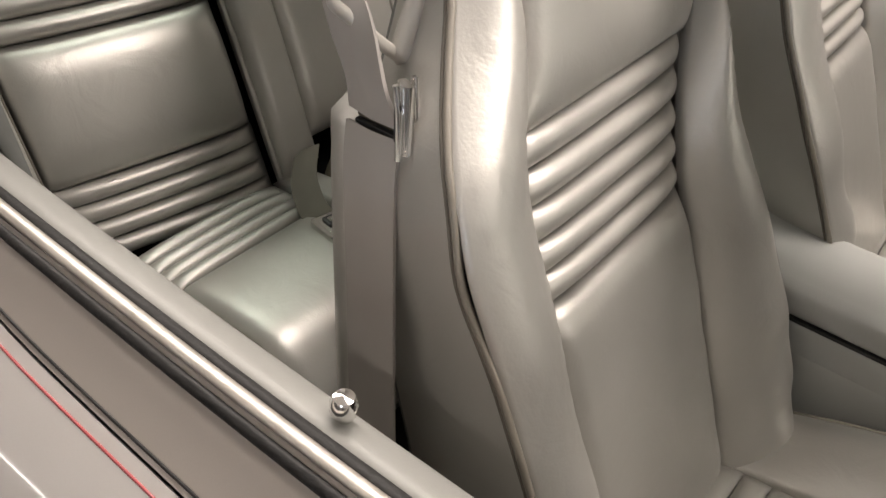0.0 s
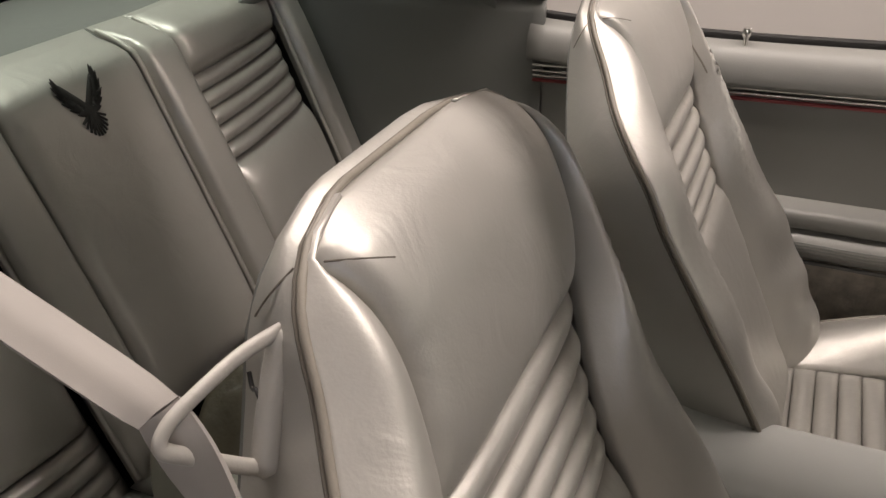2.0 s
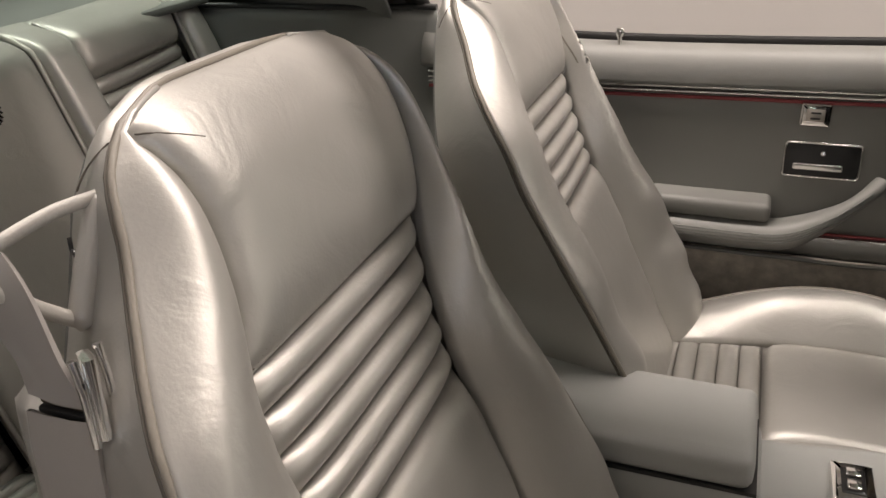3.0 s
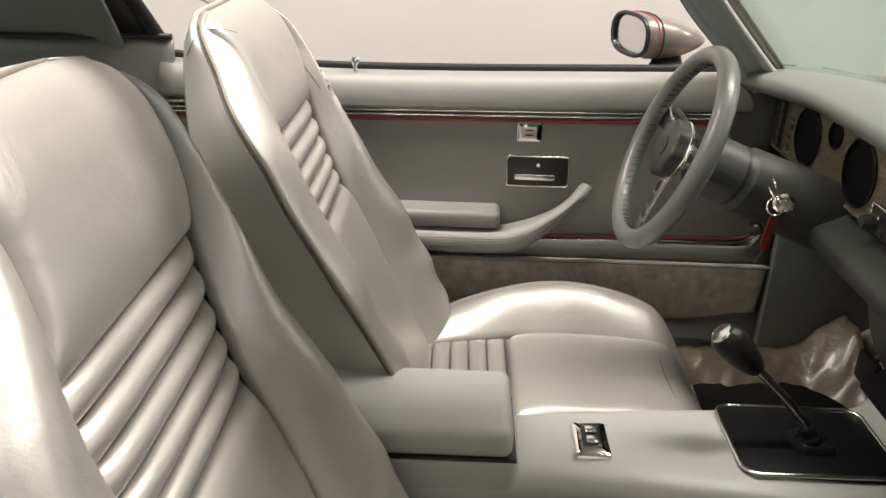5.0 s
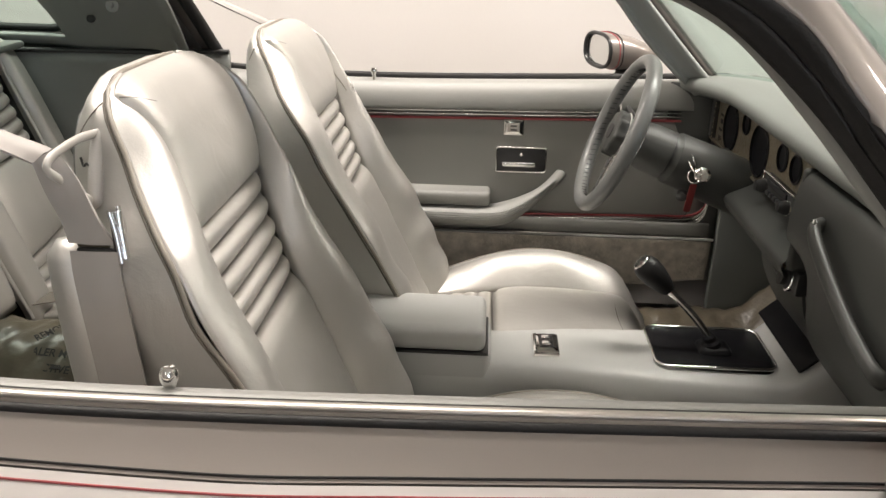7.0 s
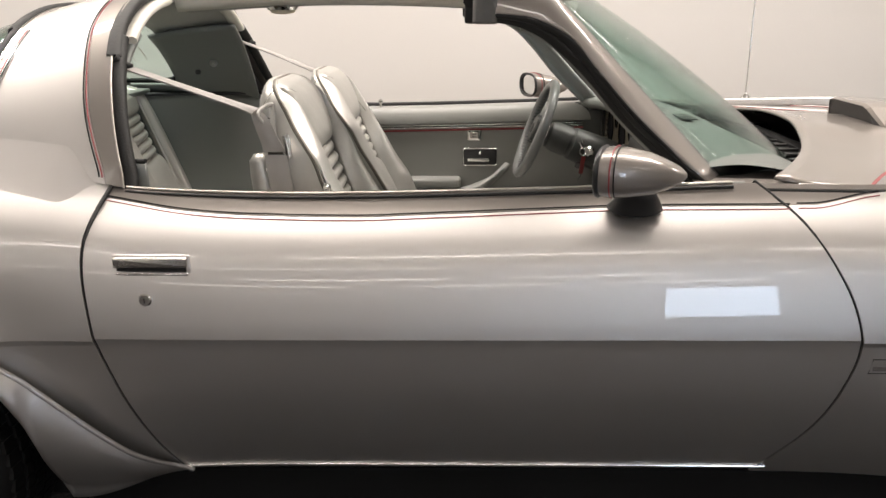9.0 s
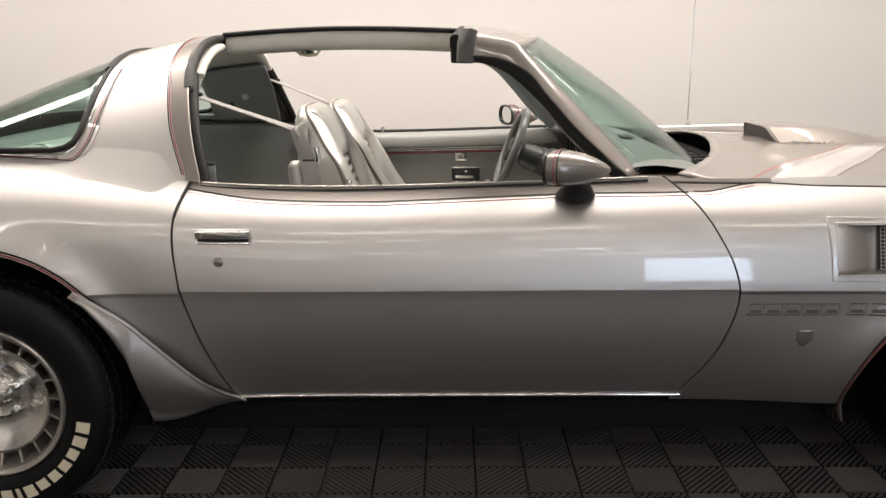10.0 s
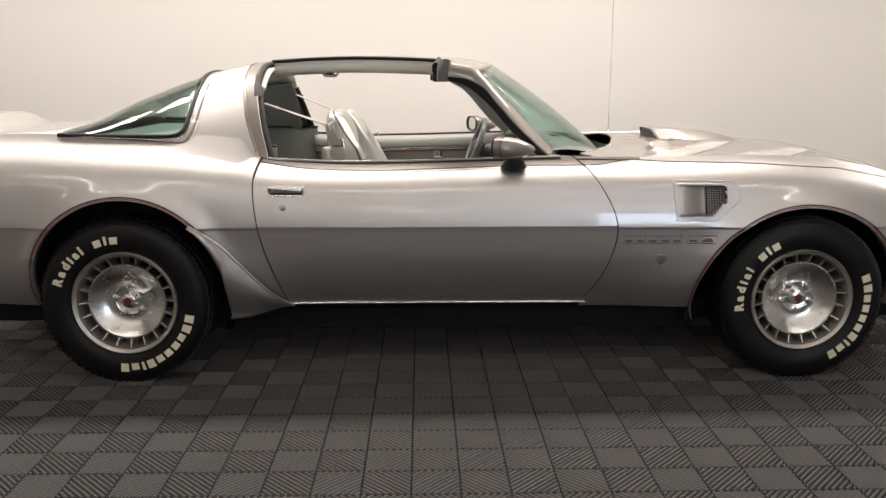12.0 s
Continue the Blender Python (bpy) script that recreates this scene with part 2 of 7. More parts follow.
def tube(name, pts, r, mat, parent=None, label="", n=10, closed=False, steps=0, ring=None, up=Vector((0, 0, 1)), scale=None):
    if steps:
        pts = smooth_path(pts, steps)
    v, f = sweep(pts, ring or disc(r, n), closed, up, scale)
    return raw(name, v, f, mat, parent, label, angle=70)


def lathe(name, profile, origin, axis, n, mat, parent=None, label="", angle=35):
    """A turned shape: profile of (radius, height along the axis)."""
    q = Vector(axis).to_track_quat("Z", "Y").to_matrix()
    o = Vector(origin)
    verts, faces = [], []
    for r, h in profile:
        for i in range(n):
            a = 2 * math.pi * i / n
            verts.append(o + q @ Vector((r * math.cos(a), r * math.sin(a), h)))
    for k in range(len(profile) - 1):
        for i in range(n):
            j = (i + 1) % n
            faces.append((k * n + i, k * n + j, (k + 1) * n + j, (k + 1) * n + i))
    if 1e-5 < profile[0][0] < 0.09:
        faces.append(tuple(range(n)))
    if 1e-5 < profile[-1][0] < 0.09:
        faces.append(tuple(range((len(profile) - 1) * n, len(profile) * n)))
    return raw(name, verts, faces, mat, parent, label, True, angle)


def plate(name, outline, depth, frame_m, mat, parent=None, label="", bevel=0.002, seg=2):
    """A flat outline of (a, b), extruded by depth along the pose's z."""
    bm = bmesh.new()
    vs = [bm.verts.new((a, b, 0)) for a, b in outline]
    f = bm.faces.new(vs)
    if f.normal.z > 0 or True:
        bm.normal_update()
    r = bmesh.ops.extrude_face_region(bm, geom=[f])
    for v in r["geom"]:
        if isinstance(v, bmesh.types.BMVert):
            v.co.z += depth
    bmesh.ops.recalc_face_normals(bm, faces=bm.faces)
    if bevel:
        top = [e for e in bm.edges if all(v.co.z > depth * 0.99 for v in e.verts)] if depth > 0 else [e for e in bm.edges if all(v.co.z < depth * 0.99 for v in e.verts)]
        bmesh.ops.bevel(bm, geom=top, offset=bevel, segments=seg, affect="EDGES", profile=0.5)
    bmesh.ops.transform(bm, matrix=frame_m, verts=bm.verts)
    return part(name, bm, mat, parent, label)


def rounded(w, h, r, n=5):
    """A rounded rectangle's outline about the origin."""
    out = []
    for cx, cy, a0 in ((w / 2 - r, h / 2 - r, 0), (-w / 2 + r, h / 2 - r, 90), (-w / 2 + r, -h / 2 + r, 180), (w / 2 - r, -h / 2 + r, 270)):
        for i in range(n + 1):
            a = radians(a0 + 90 * i / n)
            out.append((cx + r * math.cos(a), cy + r * math.sin(a)))
    return out


def lerp_table(table, x):
    if x <= table[0][0]:
        return table[0][1]
    for (a, p), (b, q) in zip(table, table[1:]):
        if x <= b:
            return p + (q - p) * (x - a) / (b - a)
    return table[-1][1]


def curve_table(table):
    """A smooth monotone-ish curve through (x, y) pairs."""
    xs = [p[0] for p in table]
    ys = [p[1] for p in table]
    n = len(xs)
    ms = []
    for i in range(n):
        if i == 0:
            ms.append((ys[1] - ys[0]) / (xs[1] - xs[0]))
        elif i == n - 1:
            ms.append((ys[-1] - ys[-2]) / (xs[-1] - xs[-2]))
        else:
            ms.append((ys[i + 1] - ys[i - 1]) / (xs[i + 1] - xs[i - 1]))

    def f(x):
        if x <= xs[0]:
            return ys[0]
        if x >= xs[-1]:
            return ys[-1]
        k = max(i for i in range(n) if xs[i] <= x)
        h = xs[k + 1] - xs[k]
        t = (x - xs[k]) / h
        return (2 * t ** 3 - 3 * t * t + 1) * ys[k] + (t ** 3 - 2 * t * t + t) * h * ms[k] + (-2 * t ** 3 + 3 * t * t) * ys[k + 1] + (t ** 3 - t * t) * h * ms[k + 1]
    return f


def empty(name, parent=None, label="", place=(0, 0, 0)):
    ob = new(name)
    ob.empty_display_size = 0.1
    ob.location = place
    if parent is not None:
        ob.parent = parent
    if label:
        ob["label"] = label
    return ob


def smoothstep(a, b, x):
    t = max(0.0, min(1.0, (x - a) / (b - a)))
    return t * t * (3 - 2 * t)


def text_mesh(body, size, depth=0.0, bold=0.0, spacing=1.0):
    cu = bpy.data.curves.new("letters", "FONT")
    cu.body, cu.size, cu.extrude, cu.offset, cu.space_character = body, size, depth, bold, spacing
    cu.resolution_u = 3
    cu.align_x, cu.align_y = "CENTER", "CENTER"
    ob = bpy.data.objects.new("letters", cu)
    scene.collection.objects.link(ob)
    bpy.context.view_layer.update()
    me = bpy.data.meshes.new_from_object(ob.evaluated_get(bpy.context.evaluated_depsgraph_get()))
    bpy.data.objects.remove(ob)
    bpy.data.curves.remove(cu)
    return me

DARK_GREY = material("dark_grey_paint", (0.045, 0.043, 0.042), 0.55, 0.0, 0.0, 0.1, 40, spec=0.25)

# ---- room ----
X0, X1, YB, YF = -6.2, 6.4, -11.0, 2.35
floor = tagged(box("floor", (X0, YB, -0.06), (X1, YF, -0.013), DARK, bevel=0), "dark grey ribbed interlocking garage floor tiles over a slab", "floor", kind="structure")
tagged(box("wall_far", (X0, YF, -0.06), (X1, YF + 0.15, CEIL), WALL, bevel=0), "plain off-white painted wall behind the car", "wall", kind="structure")
tagged(box("wall_back", (X0, YB - 0.15, -0.06), (X1, YB, 0.42), WALL, bevel=0), "plain off-white painted wall below a window", "wall", kind="structure")
tagged(box("wall_back_upper", (X0, YB - 0.15, 2.75), (X1, YB, CEIL), WALL, bevel=0), "plain off-white painted wall above a window", "wall", kind="structure")
tagged(box("wall_back_west", (X0, YB - 0.15, 0.42), (2.70, YB, 2.75), WALL, bevel=0), "plain off-white painted wall beside a window", "wall", kind="structure")
tagged(box("wall_back_east", (4.46, YB - 0.15, 0.42), (X1, YB, 2.75), WALL, bevel=0), "plain off-white painted wall beside a window", "wall", kind="structure")
tagged(box("wall_rear_end", (X0 - 0.15, YB - 0.15, -0.06), (X0, YF + 0.15, CEIL), WALL, bevel=0), "plain off-white painted end wall", "wall", kind="structure")
tagged(box("wall_front_end", (X1, YB - 0.15, -0.06), (X1 + 0.15, YF + 0.15, CEIL), WALL, bevel=0), "plain off-white painted end wall", "wall", kind="structure")
tagged(box("ceiling", (X0 - 0.15, YB - 0.15, CEIL), (X1 + 0.15, YF + 0.15, CEIL + 0.15), CEILING, bevel=0), "plain white ceiling", "ceiling", kind="structure")
tagged(box("backdrop", (1.2, YB - 0.9, 0.1), (6.0, YB - 0.85, 3.2), DAYLIGHT, bevel=0), "bright daylight outside the window", "backdrop", kind="structure")
win = tagged(empty("window_1", None, "", (3.58, YB - 0.08, 0.42)), "white framed window letting in bluish daylight", "window", kind="structure")
for nm, lo, hi in (("window_frame", (2.70, YB - 0.12, 0.42), (2.76, YB - 0.04, 2.75)), ("window_frame", (4.40, YB - 0.12, 0.42), (4.46, YB - 0.04, 2.75)),
                   ("window_frame", (2.76, YB - 0.12, 2.69), (4.40, YB - 0.04, 2.75)), ("window_sill", (2.76, YB - 0.12, 0.42), (4.40, YB - 0.02, 0.48))):
    o = box(nm, lo, hi, WALL, win)
    o.matrix_parent_inverse = Matrix.Translation(win.location).inverted()
fixtures = {}
for tx, ty, power, wide in TUBES:
    if wide not in fixtures:
        li = tagged(empty("ceiling_light", None, "", (tx, ty, CEIL)), "long white linear ceiling lamp, switched on" if wide < 0.1 else "wide white ceiling panel lamp, switched on", "ceiling light", "ceiling lights in rows")
        h = wide / 2
        box("housing", (-1.15, -h - 0.04, -0.06), (1.15, h + 0.04, 0.0), CEILING, li)
        box("diffuser", (-1.12, -h - 0.025, -0.10), (1.12, h + 0.025, -0.06), DIFFUSER, li, "glowing white diffuser", 0.015)
        for x in (-1.15, 1.12):
            box("end_cap", (x, -h - 0.03, -0.105), (x + 0.03, h + 0.03, -0.06), CEILING, li)
        fixtures[wide] = li
    else:
        copy_thing(fixtures[wide], Matrix.Translation((tx, ty, CEIL)))

# ---- the car: one thing, built about the middle of its wheelbase ----
car = tagged(empty("car", None, "", (0, 0, 0)), "two-tone silver and charcoal vintage coupe with its roof panels off", "car")
REAR_X, FRONT_X, HUB_Z, HUB_Y = -1.374, 1.392, 0.335, 0.80

belt_z = curve_table([(-0.9, 0.912), (-0.73, 0.897), (-0.42, 0.889), (0.15, 0.902), (0.45, 0.912)])
fender_z = curve_table([(0.40, 0.912), (0.66, 0.908), (0.9, 0.912), (1.30, 0.915), (1.55, 0.895), (1.80, 0.84), (2.05, 0.75), (2.30, 0.62)])
quarter_z = curve_table([(-2.35, 0.94), (-2.1, 0.985), (-1.8, 1.0), (-1.5, 0.985), (-1.15, 0.965), (-0.98, 0.940), (-0.80, 0.904)])
LOWER = curve_table([(0.22, 0.690), (0.27, 0.738), (0.32, 0.772), (0.40, 0.818), (0.50, 0.861), (0.58, 0.884), (0.632, 0.896)])
UPPER = curve_table([(0.0, 0.902), (0.10, 0.9005), (0.25, 0.894), (0.40, 0.885), (0.54, 0.873), (0.62, 0.863), (0.72, 0.842), (0.83, 0.803), (0.91, 0.770), (1.0, 0.742)])
CREASE = 0.632
gap_rear = curve_table([(0.20, -0.700), (0.318, -0.741), (0.48, -0.792), (0.60, -0.822), (0.69, -0.836), (0.78, -0.846), (0.86, -0.844), (0.93, -0.820)])
gap_front = curve_table([(0.20, 0.455), (0.314, 0.513), (0.44, 0.578), (0.546, 0.609), (0.62, 0.618), (0.69, 0.605), (0.757, 0.576), (0.86, 0.508), (0.93, 0.425)])
ARCHES = ((-1.362, 0.365, 0.395, 0.393), (1.392, 0.315, 0.425, 0.405))


def half_width(x, z, top, top_in=0.0):
    """The body side's distance from the middle at (x, z); top is the panel's upper edge there."""
    if z <= CREASE:
        w = LOWER(z)
    else:
        s = (z - CREASE) / max(0.05, top - CREASE)
        w = UPPER(s) - top_in * smoothstep(0.45, 1.0, s)
    if x > 1.2:
        w -= 0.085 * ((x - 1.2) / 0.9) ** 2.2
    if x < -1.5:
        w -= 0.05 * ((-1.5 - x) / 0.8) ** 2
    for cx, cz, rx, rz in ARCHES:
        r = math.hypot((x - cx) / rx, (z - cz) / rz)
        w += 0.020 * math.exp(-((r - 1.0) / 0.13) ** 2) * smoothstep(0.30, 0.55, z)
        low = math.exp(-((r - 1.0) / 0.55) ** 2) * smoothstep(0.62, 0.30, z)
        w += 0.035 * low
    hip = math.exp(-((x + 1.25) / 0.45) ** 2) * smoothstep(0.6, 0.8, z) * smoothstep(1.02, 0.86, z)
    return w + 0.012 * hip


def body_panel(name, left, right, z0, top, side, mat, nx, nz, top_in=None, z1=None, label="", arch=None, thick=0.005, hole=None):
    """A panel of the body side between two edges given as functions of z, up to its top edge (a function of x)."""
    verts, grid = [], []
    for j in range(nz + 1):
        row = []
        for i in range(nx + 1):
            t = j / nz
            u = i / nx
            x = left(0.6) + (right(0.6) - left(0.6)) * u
            for _ in range(3):
                zt = z1(x) if z1 else top(x)
                za = z0(x) if callable(z0) else z0
                z = za + (zt - za) * t
                if za < CREASE - 0.1 and zt > CREASE + 0.1:
                    jc = round(nz * 0.56)
                    z = za + (CREASE - za) * j / jc if j <= jc else CREASE + (zt - CREASE) * (j - jc) / (nz - jc)
                xl, xr = left(z), right(z)
                x = xl + (xr - xl) * u
            w = half_width(x, z, top(x), top_in(x) if top_in else 0.0)
            if arch:
                cx, cz, rx, rz = arch
                dx, dz = (x - cx) / rx, (z - cz) / rz
                r = math.hypot(dx, dz)
                row.append([x, z, w, r < 1.0])
            else:
                row.append([x, z, w, False])
        grid.append(row)
    faces, used = [], set()
    for j in range(nz):
        for i in range(nx):
            cs = [(j, i), (j, i + 1), (j + 1, i + 1), (j + 1, i)]
            if all(grid[a][b][3] for a, b in cs):
                continue
            if hole and hole(*[sum(grid[a][b][k] for a, b in cs) / 4 for k in (0, 1)]):
                continue
            faces.append(cs)
            used.update(cs)
    index = {}
    for a, b in sorted(used):
        x, z, w, inside = grid[a][b]
        if inside:
            cx, cz, rx, rz = arch
            r = math.hypot((x - cx) / rx, (z - cz) / rz)
            x, z = cx + (x - cx) / r, cz + (z - cz) / r
            w = half_width(x, z, top(x), top_in(x) if top_in else 0.0)
        index[(a, b)] = len(verts)
        verts.append((x, side * w, z))
    ob = raw(name, verts, [tuple(index[c] for c in cs) for cs in faces], mat, car, label, True, 11)
    s = ob.modifiers.new("thickness", "SOLIDIFY")
    s.thickness, s.offset = thick, 0
    ob.modifiers.new("crisp_edges", "EDGE_SPLIT").split_angle = radians(40)
    return ob


def on_side(x, z, top, side, out=0.0, top_in=0.0):
    return Vector((x, side * (half_width(x, z, top, top_in) + out), z))


def quarter_in(x):
    return 0.03 * smoothstep(-0.84, -1.10, x)


GAP = 0.0026
VENT = [(0.858, 0.812), (1.040, 0.811), (1.058, 0.798), (1.060, 0.742), (1.006, 0.684), (0.862, 0.681)]


def in_vent(x, z):
    return 0.862 < x < 1.056 and 0.687 < z < 0.806 and z > 0.687 + 1.0 * (x - 1.000)


stripe_top = curve_table([(-0.84, 0.890), (-0.70, 0.868), (-0.57, 0.858), (-0.35, 0.854), (-0.20, 0.858), (0.05, 0.867), (0.20, 0.872), (0.52, 0.876)])
for side in (-1, 1):
    body_panel("door_skin", lambda z: gap_rear(z) + GAP, lambda z: gap_front(z) - GAP, 0.292, belt_z, side, SILVER, 60, 36, z1=stripe_top, label="silver metallic door")
    body_panel("door_upper_band", lambda z: gap_rear(z) + GAP, lambda z: gap_front(z) - GAP, lambda x: stripe_top(x) + 0.001, belt_z, side, CHARCOAL, 60, 6, label="charcoal band below the window")
    body_panel("rear_quarter", lambda z: -2.36, lambda z: gap_rear(z) - GAP, 0.30, quarter_z, side, SILVER, 150, 60, top_in=quarter_in, label="silver rear quarter panel", arch=ARCHES[0])
    def hood_line(x):
        return min(fender_z(x) - 0.012, lerp_table([(0.45, 0.918), (0.52, 0.912), (0.665, 0.899), (0.84, 0.889), (1.10, 0.885), (1.22, 0.882), (1.55, 0.862), (1.80, 0.815), (2.05, 0.728), (2.30, 0.60)], x))

    def wedge(x):
        return 0.876 + (hood_line(x) - 0.876) * smoothstep(0.54, 0.70, x)
    body_panel("fender_band", lambda z: gap_front(z) + GAP, lambda z: 0.70, lambda x: wedge(x) + 0.0005, fender_z, side, CHARCOAL, 24, 6, z1=lambda x: hood_line(x) - 0.001, label="charcoal band below the windscreen")
    body_panel("hood_side", lambda z: 0.44, lambda z: 0.73, lambda x: hood_line(x) + 0.004, fender_z, side, CHARCOAL, 20, 5, label="charcoal edge of the hood")
    body_panel("hood_side", lambda z: 0.7305, lambda z: 2.25, lambda x: hood_line(x) + 0.004, fender_z, side, SILVER, 70, 5, label="pale decal on the edge of the hood")
    tube("hood_gap", [on_side(0.45 + 1.75 * i / 60, hood_line(0.45 + 1.75 * i / 60) + 0.0015, fender_z(0.45 + 1.75 * i / 60), side, -0.0015) for i in range(61)], 0.0035, RUBBER, car, "", 6)
    for off, mat, w in ((-0.0035, RED, 0.0045), (0.004, RUBBER, 0.0055)):
        tube("pinstripe", [on_side(0.515 + 0.165 * i / 20, wedge(0.515 + 0.165 * i / 20) + off, fender_z(0.515 + 0.165 * i / 20), side, 0.003) for i in range(21)], 0.002, mat, car, "", ring=slab(0.0016, w))
    body_panel("front_fender", lambda z: gap_front(z) + GAP, lambda z: 2.30 - 0.25 * smoothstep(0.75, 0.3, z), 0.275, fender_z, side, SILVER, 150, 56, z1=wedge, label="silver front fender", arch=ARCHES[1], hole=in_vent)
    # rocker panel under the door and its bright strip
    sheet("rocker", lambda u, v: (-0.98 + 1.95 * u, side * (LOWER(0.285) - 0.004 - 0.17 * (1 - v) ** 1.2), 0.17 + 0.117 * v), 30, 6, DARK, car, "black lower sill", 0.004)
    strip = [on_side(-0.745 + 1.265 * i / 40, 0.294, 0.9, side, 0.006) for i in range(41)]
    tube("sill_moulding", strip, 0.005, CHROME, car, "bright metal sill strip", ring=slab(0.005, 0.008), n=8)
    # shut lines' dark seals
    for nm, g, lo, hi in (("door_seal", gap_rear, 0.30, 0.915), ("door_seal", gap_front, 0.30, 0.915)):
        tube(nm, [on_side(g(lo + (hi - lo) * i / 30), lo + (hi - lo) * i / 30, 0.915, side, -0.0055) for i in range(31)], 0.005, RUBBER, car, "", 6)
    # pinstripes: red over black, along the belt, the arches and the pillar
    for off, mat, w in ((-0.0035, RED, 0.0045), (0.004, RUBBER, 0.0055)):
        run = [-0.832 + (0.50 + 0.832) * i / 70 for i in range(71)]
        tube("pinstripe", [on_side(x, stripe_top(x) + off, belt_z(x), side, 0.0030) for x in run], 0.002, mat, car, "", ring=slab(0.0016, w))
        for cx, cz, rx, rz in ARCHES:
            a0, a1 = (-12, 196)
            pts = []
            for i in range(61):
                a = radians(a0 + (a1 - a0) * i / 60)
                k = 1.0 + (0.012 if mat is RED else 0.028)
                x, z = cx + rx * k * math.cos(a), cz + rz * k * math.sin(a)
                tp = quarter_z(x) if cx < 0 else fender_z(x)
                pts.append(on_side(x, z, tp, side, 0.0032, quarter_in(x) if cx < 0 else 0))
            tube("arch_pinstripe", pts, 0.002, mat, car, "", ring=slab(0.0016, w))
    # rolled arch lips and dark wheel wells
    for cx, cz, rx, rz in ARCHES:
        pts = []
        for i in range(61):
            a = radians(-14 + 208 * i / 60)
            x, z = cx + rx * math.cos(a), cz + rz * math.sin(a)
            tp = quarter_z(x) if cx < 0 else fender_z(x)
            pts.append((x, z, half_width(x, max(z, 0.28), tp)))
        sheet("arch_lip", lambda u, v: (lambda p: (cx + (p[0] - cx) * (1 - 0.004 * v), side * (p[2] - 0.030 * v), cz + (p[1] - cz) * (1 - 0.004 * v)))(pts[round(u * 60)]), 60, 2, SILVER, car, "", 0.004)
        sheet("wheel_well", lambda u, v: (lambda p: (cx + (p[0] - cx) * (1.06 - 0.03 * v), side * (p[2] - 0.022 - (0.20 if cx < 0 else 0.42) * v), cz + (p[1] - cz) * 1.05))(pts[round(u * 60)]), 60, 3, DARK, car, "black wheel well", 0.01)
        inner = 0.665 if cx < 0 else 0.42
        box("wheel_well_wall", (cx - 0.44, side * inner - 0.01, 0.16), (cx + (0.33 if cx < 0 else 0.44), side * inner + 0.01, 0.78), DARK, car)

# wheel spats ahead of the rear wheels
for side in (-1, 1):
    edge = curve_table([(-1.10, 0.655), (-1.06, 0.640), (-1.02, 0.612), (-0.966, 0.565), (-0.86, 0.440), (-0.775, 0.337), (-0.715, 0.285)])
    def spat(u, v):
        x = -1.094 + 0.379 * u
        zt = edge(x)
        cx, cz, rx, rz = ARCHES[0]
        ax = (x - cx) / rx
        zb_arch = cz - 0.2 + 0.2 + rz * math.sqrt(max(0.0, 1 - min(1, ax) ** 2)) if ax < 1 else 0.242
        zb = max(0.242 + 0.043 * smoothstep(-0.95, -0.715, x), zb_arch if x < cx + rx * 0.985 else 0.0)
        zb = min(zb, zt - 0.002)
        z = zb + (zt - zb) * v
        out = 0.034 * math.sin(math.pi * min(1, 0.25 + 0.75 * (1 - v))) * smoothstep(0, 0.18, u) * smoothstep(1.0, 0.72, u) + 0.007
        bulge = 0.030 * (1 - v) * smoothstep(1.0, 0.5, u)
        return (x, side * (half_width(x, max(z, 0.27), 0.92) + out + bulge), z)
    sheet("wheel_spat", spat, 44, 20, SILVER, car, "flared silver wheel spat", 0.006)
    tube("spat_bead", [Vector(spat(i / 44, 1.0)) + Vector((0, side * 0.004, 0)) for i in range(45)], 0.0055, SILVER, car, "", 8)

# ---- roof, rear glass and deck ----
roof_z = curve_table([(-2.35, 0.965), (-2.0, 1.0), (-1.78, 1.01), (-1.64, 1.035), (-1.47, 1.118), (-1.30, 1.190), (-1.15, 1.243), (-1.0, 1.281), (-0.87, 1.300), (-0.5, 1.318), (-0.07, 1.306), (0.10, 1.285)])


def shell(x, a, out=0.0):
    """The upper shell's half section at x: a from 0 (belt) to 1 (middle)."""
    zt = quarter_z(x)
    w0 = half_width(x, zt - 0.001, zt, quarter_in(x))
    zr = roof_z(x)
    h = zr - zt
    t = a * math.pi / 2
    lean = 0.50 if h > 0.15 else 0.5 + (0.15 - h) * 3
    y = w0 * max(0.0, math.cos(t)) ** min(1.0, lean + 0.08) - 0.15 * min(1.0, max(0.0, h) / 0.28) * math.sin(t) * max(0.0, math.cos(t))
    z = zt + h * math.sin(t) ** 1.12
    return Vector((x, y + out * math.cos(t), z + out * math.sin(t)))


def shell_strip(name, x0, x1, nx, na, mat, label, thick=0.006, a0=0.0, a1=1.0, out=0.0, skew=0.0):
    def f(u, v):
        a = v * 2 - 1
        s = 1 if a > 0 else -1
        aa = a0 + (a1 - a0) * (1 - abs(a))
        p = shell(x0 + (x1 - x0) * u + skew * aa, aa, out)
        return (p.x, s * p.y, p.z)
    return sheet(name, f, nx, na * 2, mat, car, label, thick)


OPENING = curve_table([(0.0, -0.806), (0.05, -0.811), (0.14, -0.828), (0.25, -0.847), (0.40, -0.868), (0.57, -0.886), (0.75, -0.888), (1.0, -0.888)])


def band_width(a):
    return 0.034 + 0.013 * smoothstep(0.0, 0.3, a)


